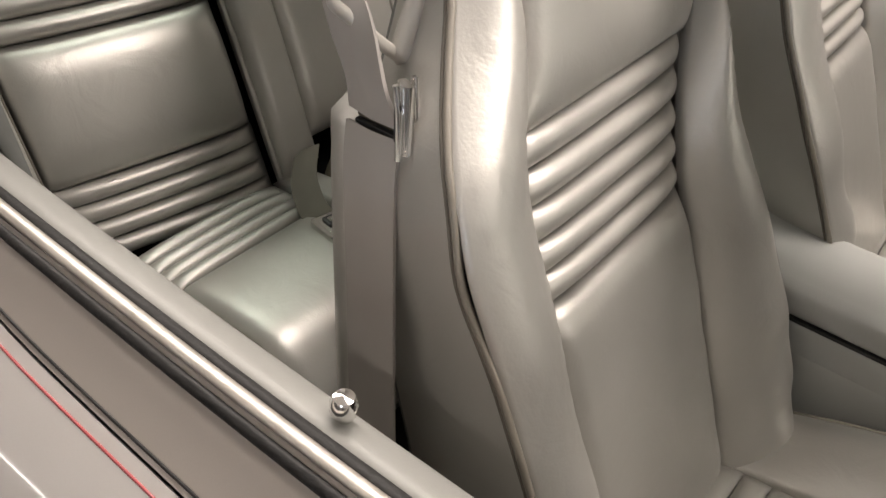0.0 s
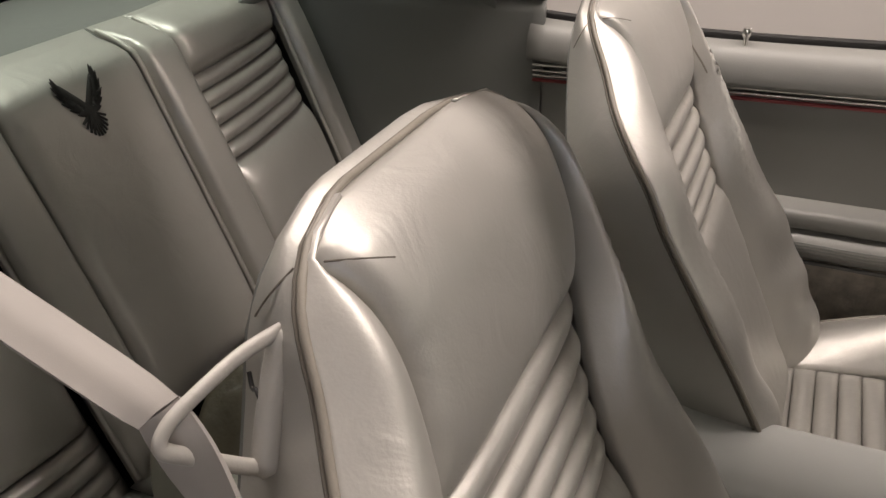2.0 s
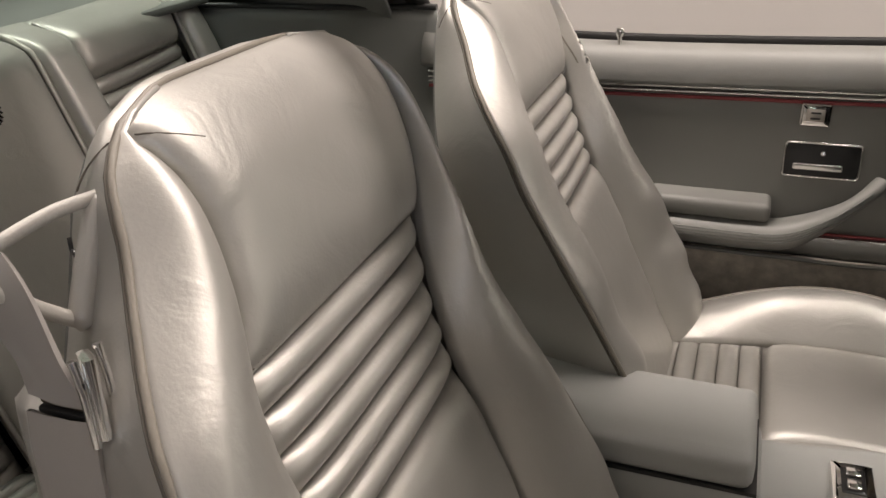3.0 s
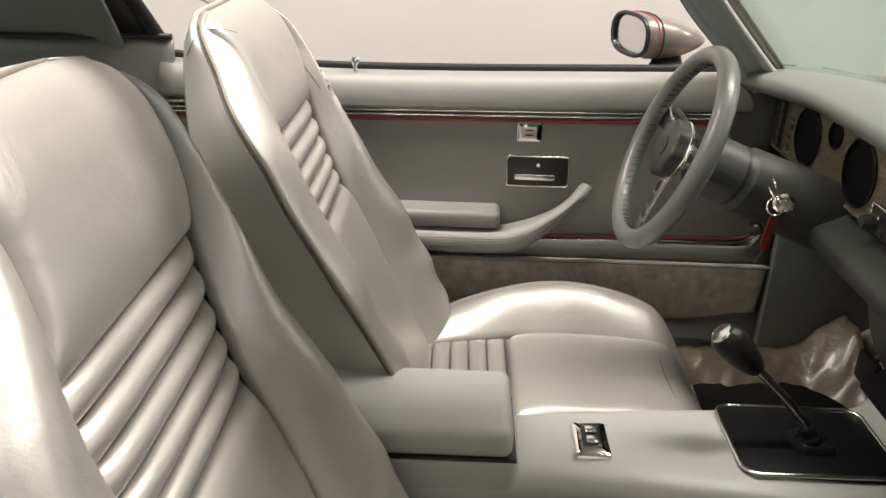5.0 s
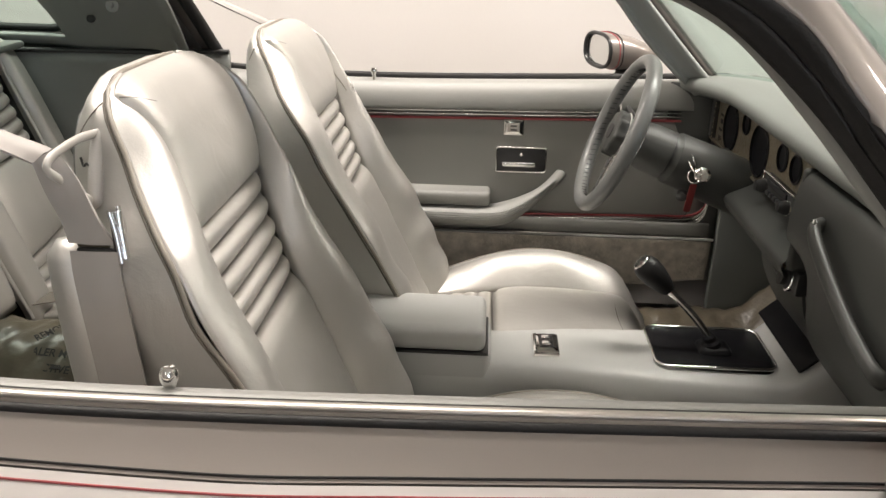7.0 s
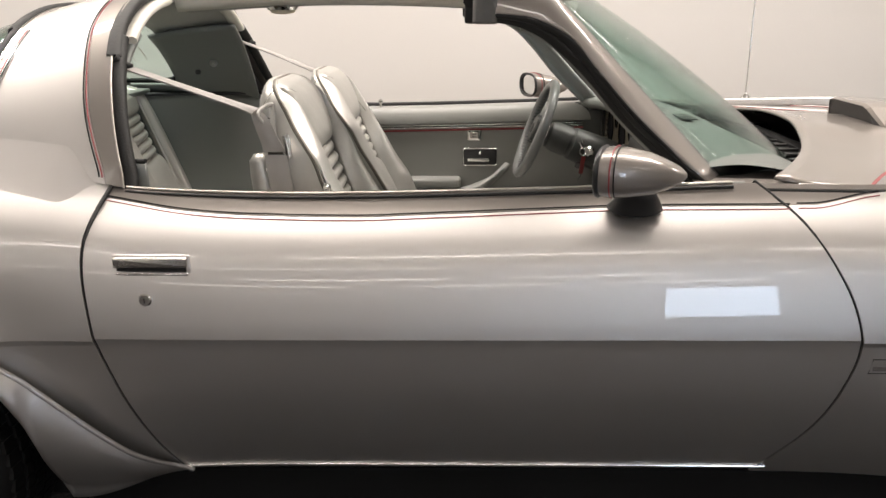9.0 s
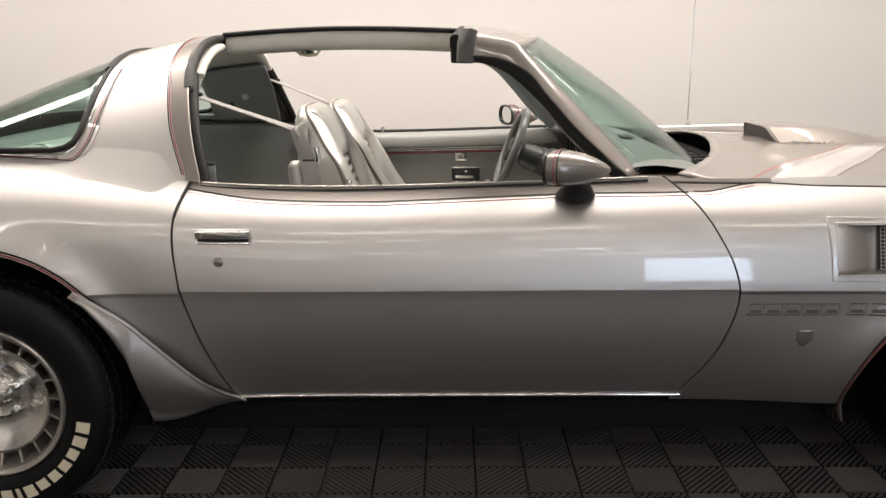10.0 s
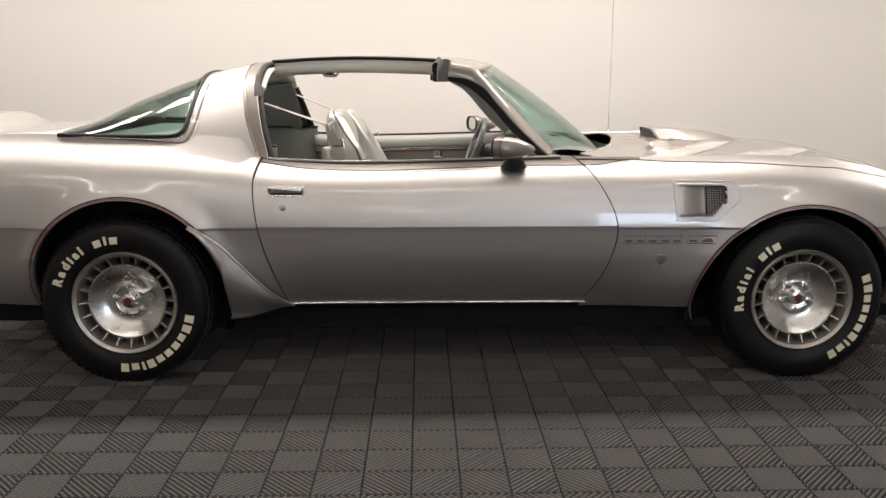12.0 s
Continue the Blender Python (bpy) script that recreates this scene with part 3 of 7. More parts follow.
def over_roof(name, back, front, nx, mat, label, thick, out=0.0):
    """A strip of the shell from side to side between two edges given as functions of a."""
    def f(u, v):
        a = v * 2 - 1
        aa = 1 - abs(a)
        x = back(aa) + (front(aa) - back(aa)) * u
        p = shell(x, aa, out)
        return (p.x, p.y if a > 0 else -p.y, p.z)
    ob = sheet(name, f, nx, 60, mat, car, label, thick)
    ob.modifiers.new("crisp_edges", "EDGE_SPLIT").split_angle = radians(40)
    return ob


over_roof("rear_roof", lambda a: -1.128, lambda a: OPENING(a) - band_width(a), 16, SILVER, "silver roof and sail panel", 0.006)
over_roof("roof_band", lambda a: OPENING(a) - band_width(a) + 0.001, OPENING, 5, CHARCOAL, "charcoal band round the opening", 0.008)
shell_strip("rear_glass", -1.66, -1.150, 30, 26, GLASS, "green tinted wrap-round rear window", 0.004, 0.06, 1.0)
shell_strip("rear_deck", -2.34, -1.665, 26, 22, SILVER, "silver rear deck")
for x, r, m in ((-1.139, 0.014, RUBBER), (-1.128, 0.004, CHROME)):
    pts = [shell(x, 0.62 + 0.38 * i / 40, 0.003) for i in range(41)]
    tube("rear_glass_trim", [Vector((p.x, -p.y, p.z)) for p in pts] + [Vector(p) for p in reversed(pts[:-1])], r, m, car, "", 8)


def fillet(x, t, out=0.0):
    """The hollow where the rear pillar grows out of the quarter panel."""
    zt = quarter_z(x)
    front = smoothstep(-0.845, -0.93, x)
    g = smoothstep(-1.20, -1.09, x) * front
    h = smoothstep(-1.50, -1.09, x) * front
    k = 0.016 + 0.034 * h
    e = 0.02 + 0.13 * g
    p0 = Vector((x, half_width(x, zt - k, zt, quarter_in(x)), zt - k))
    q0 = Vector((x, half_width(x, zt - k - 0.02, zt, quarter_in(x)), zt - k - 0.02))
    p3, q3 = shell(x, e), shell(x, e + 0.06)
    p1 = p0 + (p0 - q0).normalized() * (0.006 + 0.022 * h)
    p2 = p3 - (q3 - p3).normalized() * (0.006 + 0.024 * g)
    c = (1 - t)
    p = p0 * c ** 3 + p1 * 3 * c * c * t + p2 * 3 * c * t * t + p3 * t ** 3
    return Vector((x, p.y + 0.0008 + out, p.z + out * 0.3))


def corner(t, off):
    """Along the side glass: down its front edge, round the corner, back along its base."""
    path = [(-1.132, 0.62), (-1.136, 0.50), (-1.141, 0.38), (-1.146, 0.27), (-1.150, 0.19), (-1.160, 0.125), (-1.182, 0.085), (-1.215, 0.068), (-1.30, 0.060), (-1.42, 0.056), (-1.56, 0.054), (-1.66, 0.052)]
    k = min(len(path) - 1.001, t * (len(path) - 1))
    i = int(k)
    a, b = Vector(path[i]), Vector(path[i + 1])
    p = a.lerp(b, k - i)
    d = Vector(((b - a).x, (b - a).y * 0.30)).normalized()
    return (p.x - d.y * off, p.y + d.x * off / 0.30)


for s in (-1, 1):
    sheet("pillar_root", lambda u, v: (lambda p: (p.x, s * p.y, p.z))(fillet(-1.50 + 0.655 * u, v)), 60, 16, SILVER, car, "", 0.0015)
    for off, r, m in ((0.0, 0.009, RUBBER), (0.012, 0.0035, CHROME), (0.030, 0.0014, RED), (0.036, 0.0014, RUBBER)):
        pts = []
        for i in range(67):
            cx_, ca = corner(i / 66, off)
            p = shell(cx_, max(0.0, ca), 0.006)
            pts.append((p.x, s * p.y, p.z))
        tube("rear_glass_trim" if off < 0.02 else "quarter_pinstripe", pts, r, m, car, "", 8)

    def glass_corner(u, v):
        cx_, ca = corner(0.30 + 0.42 * u, 0.0)
        dx, da = corner(0.30 + 0.42 * u, 0.045)
        p = shell(cx_ + (dx - cx_) * v, max(0.0, ca + (da - ca) * v), 0.0045)
        return (p.x, s * p.y, p.z)
    sheet("glass_surround", glass_corner, 24, 4, SILVER, car, "silver window surround", 0.002)
    for off, m in ((-0.003, RED), (-0.009, RUBBER)):
        pts = [shell(OPENING(a) - band_width(a) + off, a, 0.0045) for a in [0.03 + 0.94 * i / 60 for i in range(61)]]
        tube("pillar_pinstripe", [(p.x, s * p.y, p.z) for p in pts], 0.0015, m, car, "", 6)
for k in range(9):
    x = -1.24 - 0.042 * k
    pts = [shell(x, 0.30 + 0.70 * i / 20, -0.003) for i in range(21)]
    tube("defroster_line", [Vector((p.x, -p.y, p.z)) for p in pts] + [Vector(p) for p in reversed(pts[:-1])], 0.0009, BRONZE, car, "", 4)
# tail spoiler and bumpers
sheet("tail_spoiler", lambda u, v: (-2.20 - 0.20 * v, -0.80 + 1.6 * u, 0.965 + 0.075 * v ** 1.5 - 0.06 * abs(2 * u - 1) ** 6), 30, 8, SILVER, car, "silver tail spoiler", 0.02)
sheet("tail_panel", lambda u, v: (-2.35 - 0.06 * math.sin(v * 3.1) + 0.16 * abs(2 * u - 1) ** 4, -0.84 + 1.68 * u, 0.30 + 0.65 * v), 30, 12, SILVER, car, "silver tail panel and bumper", 0.02)
sheet("nose", lambda u, v: (2.27 + 0.10 * math.sin(v * 2.6) - 0.25 * abs(2 * u - 1) ** 3.5, -0.80 + 1.6 * u, 0.24 + 0.42 * v), 36, 14, SILVER, car, "silver soft nose", 0.02)

# ---- hood, cowl, scoop ----


def hood_z(x, y):
    edge = lerp_table([(0.45, 0.915), (0.66, 0.895), (0.8, 0.890), (1.3, 0.882), (1.65, 0.860), (2.0, 0.775), (2.30, 0.66)], x)
    crown = 0.032 * (1 - (y / 0.72) ** 2)
    ridge = 0.020 * math.exp(-(y / 0.26) ** 4) * smoothstep(0.6, 0.8, x)
    return edge + crown + ridge


def hood_back(y):
    return 0.755 - 0.270 * (abs(y) / 0.72) ** 1.9


def hood_edge(x):
    return 0.735 - 0.10 * max(0, (x - 1.2) / 1.0) ** 2


def hood_f(u, v):
    x = hood_back((2 * v - 1) * 0.72) + u * (2.24 - 0.12 * abs(2 * v - 1) ** 3 - hood_back((2 * v - 1) * 0.72))
    y = (2 * v - 1) * (hood_edge(x) - 0.004)
    lip = 0.010 * smoothstep(0.05, 0, u)
    return (x, y, hood_z(x, y) + lip)


def glass_edge(x):
    """Half width of the windscreen's base at x."""
    return 0.646 * max(0.0, 1 - max(0.0, x - 0.400) / 0.27) ** (1 / 4.7)


sheet("hood", hood_f, 60, 48, CHARCOAL, car, "charcoal metallic hood", 0.008)
for s in (-1, 1):
    sheet("fender_top", lambda u, v: (lambda x: (x, s * (hood_edge(x) + 0.004 + v * (half_width(x, fender_z(x) - 0.001, fender_z(x)) - hood_edge(x) - 0.004)), hood_z(x, hood_edge(x)) + (fender_z(x) - hood_z(x, hood_edge(x))) * v ** 0.6))(0.73 + 1.55 * u), 44, 6, SILVER, car, "silver fender top", 0.006)
    sheet("hood_corner", lambda u, v: (lambda x: (x, s * (hood_edge(x) + 0.004 + v * (half_width(x, fender_z(x) - 0.001, fender_z(x)) - hood_edge(x) - 0.004)), hood_z(x, hood_edge(x)) + (fender_z(x) - hood_z(x, hood_edge(x))) * v ** 0.6))(0.53 + 0.199 * u), 12, 6, CHARCOAL, car, "charcoal rear corner of the hood", 0.006)
    tube("hood_gap_seal", [(0.60 + 1.5 * i / 40, s * hood_edge(0.60 + 1.5 * i / 40), hood_z(0.60 + 1.5 * i / 40, hood_edge(0.60 + 1.5 * i / 40)) - 0.008) for i in range(41)], 0.007, RUBBER, car, "", 6)
    sheet("cowl_corner", lambda u, v: (lambda x: (x, s * (max(0.56, glass_edge(x)) * (1 - v) + 0.740 * v), 0.907 - 0.004 * v - 0.006 * u + 0.004 * math.sin(math.pi * v)))(0.335 + 0.240 * u), 16, 8, CHARCOAL, car, "charcoal cowl corner", 0.005)


def glass_base(y):
    return 0.400 + 0.27 * (1 - min(1.0, abs(y) / 0.644) ** 4.7)


sheet("cowl", lambda u, v: (glass_base(-0.64 + 1.28 * v) - 0.02 + 0.13 * u, -0.64 + 1.28 * v, 0.872 + 0.016 * (1 - (2 * v - 1) ** 2)), 10, 40, BLACK, car, "black cowl grille", 0.01)
for k in range(16):
    y = -0.54 + 0.072 * k
    box("cowl_slat", (glass_base(y) + 0.005, y - 0.008, 0.884), (glass_base(y) + 0.06, y + 0.008, 0.898), BLACK, car, "", 0.003)
tube("wiper", [(glass_base(0.04 + 0.0625 * i) + 0.030, 0.04 + 0.0625 * i, 0.893 + 0.006 * math.sin(math.pi * i / 8)) for i in range(9)], 0.006, BLACK, car, "black wiper", 8, steps=2)


def scoop_ring(xt, xb, w, z):
    """A faceted half section, from one foot over the top to the other."""
    zb = 0.905
    xt, xb, z = xt + 0.065, xb + 0.065, z - 0.012
    pts = [(xb, w + 0.012, zb), (xb, w, zb + 0.42 * (z - zb)), (xt, w * 0.70, z - 0.006), (xt, w * 0.55, z)]
    ring = [Vector((a, b, c)) for a, b, c in pts]
    return ring + [Vector((p.x, -p.y, p.z)) for p in reversed(ring)]


scoop_rings = [scoop_ring(0.884, 0.905, 0.160, 0.997), scoop_ring(0.892, 0.912, 0.168, 1.003), scoop_ring(0.93, 0.94, 0.170, 1.003), scoop_ring(1.05, 1.05, 0.170, 0.996), scoop_ring(1.18, 1.18, 0.162, 0.980), scoop_ring(1.29, 1.29, 0.150, 0.958), scoop_ring(1.345, 1.345, 0.138, 0.938), scoop_ring(1.362, 1.362, 0.130, 0.908)]
sv = [p for r in scoop_rings for p in r]
sf = [(a * 8 + i, a * 8 + i + 1, (a + 1) * 8 + i + 1, (a + 1) * 8 + i) for a in range(len(scoop_rings) - 1) for i in range(7)]
raw("hood_scoop", sv, sf + [tuple(range(len(sv) - 8, len(sv)))], CHARCOAL, car, "charcoal shaker hood scoop", angle=25)
mouth = [Vector((p.x + 0.003, p.y * 0.985, p.z - 0.002)) for p in scoop_rings[0]]
raw("scoop_opening", mouth + [p + Vector((0.01, 0, 0)) for p in mouth], [tuple(range(8)), tuple(range(8, 16))] + [(i, i + 1, i + 9, i + 8) for i in range(7)], DARK_GREY, car, "dark grey scoop opening", smooth=False)
for s in (-1, 1):
    for k in range(2):
        box("scoop_badge", (1.012 + 0.038 * k, s * 0.177 - 0.003, 0.925 - 0.002 * k), (1.012 + 0.038 * k + 0.027, s * 0.177 + 0.003, 0.946 - 0.003 * k), ALLOY_CAST, car, "raised grey badge bars", 0.001)
    me = text_mesh("6.6", 0.030, 0.002, 0.0006, 1.15)
    me.transform(pose(1.132, s * 0.178, 0.932, 90, s * 4, 0 if s < 0 else 180))
    link("scoop_figures", me, ALLOY_CAST, car, "raised grey figures 6.6", False)
box("hood_tach_block", (1.415, -0.06, 0.897), (1.465, 0.06, 0.918), BLACK, car)
# the pale feathered decal on the hood, swept back towards its edges
for s in (-1, 1):
    for k in range(4):
        x0 = 0.79 + 0.40 * k
        inner = 0.20 + 0.05 * k

        def feather(u, v):
            y = 0.724 - (0.724 - inner) * u
            x = x0 + 0.70 * (0.724 - y) + 0.10 * u * u + (v - 0.5) * 0.21 * (1 - 0.35 * smoothstep(0.55, 1.0, u))
            x = min(x, 2.16)
            y = min(y, hood_edge(x) - 0.006)
            return (x, s * y, hood_z(x, y) + 0.0058)
        sheet("hood_decal", feather, 24, 3, SILVER, car, "pale silver feather decal", 0.0015)
        sheet("hood_decal_line", lambda u, v: (lambda p: (p[0] - 0.010, p[1], p[2] - 0.0004))(feather(u, 0.05 * v)), 24, 1, RED, car, "thin red decal line", 0.0012)

# ---- windscreen, pillars, header, T-bar ----


def ws(u, v):
    """Windscreen: u across (0 near, 1 far), v from its base to its top."""
    a = 2 * u - 1
    b = Vector((0.400 + 0.27 * (1 - abs(a) ** 4.7), 0.644 * a, 0.906 - 0.012 * (1 - a * a)))
    t = Vector((0.070 + 0.096 * (1 - abs(a) ** 2.2), 0.563 * a, 1.254 + 0.036 * (1 - a * a)))
    p = b.lerp(t, v)
    p.x += 0.012 * math.sin(math.pi * v) * (1 - a * a)
    p.z += 0.016 * math.sin(math.pi * v) * (1 - a * a)
    return p


sheet("windscreen", ws, 30, 16, GLASS, car, "green tinted windscreen", 0.005).visible_shadow = False
for s, u in ((-1, 0.0), (1, 1.0)):
    glass_line = smooth_path([ws(u, 0.0), ws(u, 0.33), ws(u, 0.66), ws(u, 0.93), Vector((0.050, s * 0.572, 1.268)), Vector((-0.010, s * 0.570, 1.280)), Vector((-0.068, s * 0.570, 1.286))], 6)
    door_line = smooth_path([Vector((0.330, s * 0.684, 0.902)), Vector((0.206, s * 0.648, 1.019)), Vector((0.126, s * 0.622, 1.111)), Vector((0.052, s * 0.604, 1.176)), Vector((0.010, s * 0.598, 1.203)), Vector((-0.034, s * 0.596, 1.218)), Vector((-0.082, s * 0.594, 1.224))], 6)

    edge_line = smooth_path([Vector((0.360, s * 0.704, 0.903)), Vector((0.228, s * 0.672, 1.024)), Vector((0.141, s * 0.641, 1.122)), Vector((0.091, s * 0.618, 1.182)), Vector((0.032, s * 0.608, 1.214)), Vector((-0.012, s * 0.604, 1.225)), Vector((-0.070, s * 0.599, 1.231))], 6)

    def pillar(a, b):
        """b: 0 along the glass edge, 0.5 along the rim of the painted face, 1 along the door opening."""
        k = min(1.0, max(0.0, a)) * 36
        i = min(35, int(k))
        g, e, d = (q[i].lerp(q[i + 1], k - i) for q in (glass_line, edge_line, door_line))
        if b > 0.5:
            return e.lerp(d, 2 * b - 1)
        return g.lerp(e, 2 * b) + Vector((0.003, s * 0.004, 0.004)) * math.sin(2 * math.pi * b)

    def seal(a, b):
        """The door seal: two ridges with a groove between them."""
        p = pillar(a, 0.5 + 0.44 * b)
        return p + Vector((0.003, s * 0.004, 0.003)) * (math.sin(3.1416 * (2 * b % 1.0)) - 1.3 * smoothstep(0.0, 1.0, b))
    sheet("windscreen_pillar", lambda a, b: pillar(a, 0.5 * b), 36, 10, CHARCOAL, car, "charcoal windscreen pillar", 0.012)
    tube("windscreen_seal", [pillar(i / 36, 0.0) + Vector((0, s * 0.001, 0.003)) for i in range(23)], 0.0042, RUBBER_GREY, car, "dark windscreen seal", 8)
    sheet("pillar_weatherstrip", seal, 36, 14, RUBBER, car, "black double door seal", 0.010)
    sheet("inner_pillar_trim", lambda a, b: (lambda p: (p.x - 0.005, p.y - s * (0.042 + 0.006 * b), p.z - 0.014))(pillar(a * 0.75, 0.1 + 0.72 * b)), 24, 6, PILLAR_TRIM, car, "grey inner pillar trim", 0.01)


def header(u, v):
    """Roof header: u across, v from the glass back to the opening."""
    p = ws(u, 1.0)
    a = 2 * u - 1
    back = -0.075 - (0.096 + 0.070 * (1 - abs(a) ** 2.2))
    return Vector((p.x + back * v, p.y * (1 - 0.02 * v), p.z + 0.034 * math.sin(v * 1.5708)))


sheet("roof_header", header, 30, 8, CHARCOAL, car, "charcoal roof header", 0.010)
sheet("header_lining", lambda u, v: header(u, v) + Vector((0, 0, -0.040)), 30, 6, HEADLINER, car, "pale header lining", 0.012)
# T-bar down the middle, its lining and weatherstrips
sheet("roof_t_bar", lambda u, v: (-0.04 - 0.86 * u, (2 * v - 1) * 0.105, roof_z(-0.04 - 0.86 * u) + 0.004 - 0.012 * (2 * v - 1) ** 2), 24, 8, CHARCOAL, car, "charcoal centre roof bar", 0.010)
sheet("t_bar_lining", lambda u, v: (-0.06 - 0.81 * u, (2 * v - 1) * 0.105, roof_z(-0.06 - 0.81 * u) - 0.060 + 0.030 * abs(2 * v - 1) ** 3), 24, 8, HEADLINER, car, "pale lining of the roof bar", 0.014)
for s in (-1, 1):
    tube("t_bar_weatherstrip", [(-0.05 - 0.83 * i / 24, s * 0.118, roof_z(-0.05 - 0.83 * i / 24) + 0.002) for i in range(25)], 0.02, RUBBER, car, "black weatherstrip", ring=slab(0.030, 0.016))
    sheet("t_bar_flange", lambda u, v: (-0.06 - 0.81 * u, s * (0.114 + 0.024 * math.sin(v * 3.0)), roof_z(-0.06 - 0.81 * u) - 0.004 - 0.056 * v), 24, 4, FLANGE, car, "pale rounded roof bar flange", 0.01)
    # rear edge of the opening: weatherstrip from the T-bar out and down the pillar
    edge_pts = [(lambda p: Vector((p.x + 0.004, s * p.y, p.z - 0.008)))(shell(OPENING(a / 40), a / 40)) for a in range(38, 17, -1)]
    tube("opening_weatherstrip", edge_pts, 0.02, RUBBER, car, "black torn weatherstrip", ring=slab(0.034, 0.022))
    tube("opening_flange", [p + Vector((0.012, -s * 0.016, -0.022)) for p in edge_pts[2:-5]], 0.02, FLANGE, car, "pale flange of the roof opening", ring=slab(0.040, 0.020))
    post = [(lambda p: Vector((p.x + 0.010, s * (p.y - 0.018), p.z - 0.004)))(shell(OPENING(a / 40), a / 40)) for a in range(21, -1, -1)]
    tube("door_post_seal", post, 0.02, RUBBER, car, "black door post seal", ring=slab(0.030, 0.026))
    tube("door_post_trim", [(lambda p: Vector((p.x + 0.002, s * p.y, p.z)))(shell(OPENING(a / 40), a / 40, 0.002)) for a in range(19, -1, -1)], 0.0025, ALLOY_CAST, car, "dull door post trim", 8)
    tube("weatherstrip_tail", [edge_pts[-1], edge_pts[-1] + Vector((0.020, -s * 0.010, -0.014)), edge_pts[-1] + Vector((0.034, -s * 0.012, -0.016))], 0.02, RUBBER, car, "torn black weatherstrip end", steps=4, ring=slab(0.030, 0.020), scale=lambda t: 1.1 - 0.7 * t)
    tube("header_weatherstrip", [header((0.5 + 0.5 * s * (0.16 + 0.84 * i / 20)), 1.0) + Vector((-0.012, 0, -0.020)) for i in range(21)], 0.02, RUBBER, car, "black header weatherstrip", ring=slab(0.030, 0.046))
    tube("weatherstrip_end", [(-0.074, s * 0.572, 1.300), (-0.082, s * 0.586, 1.266), (-0.084, s * 0.596, 1.215)], 0.02, RUBBER_GREY, car, "torn grey weatherstrip end", steps=4, ring=slab(0.050, 0.030))
    box("roof_latch", (-0.125, s * 0.50 - 0.02, 1.212), (-0.090, s * 0.50 + 0.02, 1.262), BLACK, car, "black roof panel latch", 0.006)
    # belt mouldings by the window slot
    run = [-0.80 + 1.20 * i / 40 for i in range(41)]
    tube("window_slot_seal", [(x, s * 0.7315, belt_z(x) - 0.003) for x in run], 0.01, RUBBER, car, "black window slot", ring=slab(0.012, 0.010))
    tube("belt_moulding", [(x, s * 0.741, belt_z(x) + 0.004) for x in run], 0.005, ALLOY_CAST, car, "bright belt moulding", ring=slab(0.009, 0.005))
    tube("belt_seal", [(x, s * 0.7495, belt_z(x) - 0.004) for x in run], 0.005, RUBBER, car, "black belt seal", ring=slab(0.008, 0.008))

# ---- wheels ----


def wheel(cx, s):
    w = empty("wheel", car, "polished alloy wheel with a raised letter tyre")
    o = Vector((cx, s * HUB_Y, HUB_Z))
    ax = (0, s, 0)
    R = 0.338
    prof = [(0.200, -0.10), (0.215, -0.112), (0.27, -0.118), (0.315, -0.105), (R, -0.085), (R, 0.085), (R - 0.008, 0.098), (0.318, 0.108), (0.30, 0.116), (0.262, 0.120), (0.225, 0.112), (0.213, 0.100), (0.205, 0.085), (0.200, 0.06)]
    tyre = lathe("tyre", prof, o, ax, 72, TYRE, w, "black tyre with raised cream letters", 60)
    # tread ribs
    q = Vector(ax).to_track_quat("Z", "Y").to_matrix()
    tv, tf = [], []
    for row, (h0, h1) in enumerate(((0.062, 0.098), (0.028, 0.056), (-0.012, 0.022), (-0.050, -0.018), (-0.092, -0.056))):
        for k in range(72):
            a0, a1 = 2 * math.pi * (k + 0.08 + 0.4 * (row % 2)) / 72, 2 * math.pi * (k + 0.86 + 0.4 * (row % 2)) / 72
            b = len(tv)
            rr = R - (0.005 if row in (0, 4) else 0)
            for r in (rr - 0.004, rr + 0.006):
                for a, h in ((a0, h0), (a1, h0 - 0.006), (a1, h1 - 0.006), (a0, h1)):
                    tv.append(o + q @ Vector((r * math.cos(a), r * math.sin(a), h)))
            tf += [(b + 4, b + 5, b + 6, b + 7), (b, b + 1, b + 5, b + 4), (b + 1, b + 2, b + 6, b + 5), (b + 2, b + 3, b + 7, b + 6), (b + 3, b, b + 4, b + 7)]
    raw("tread", tv, tf, TYRE, tyre, smooth=False)
    return w, tyre, q, o


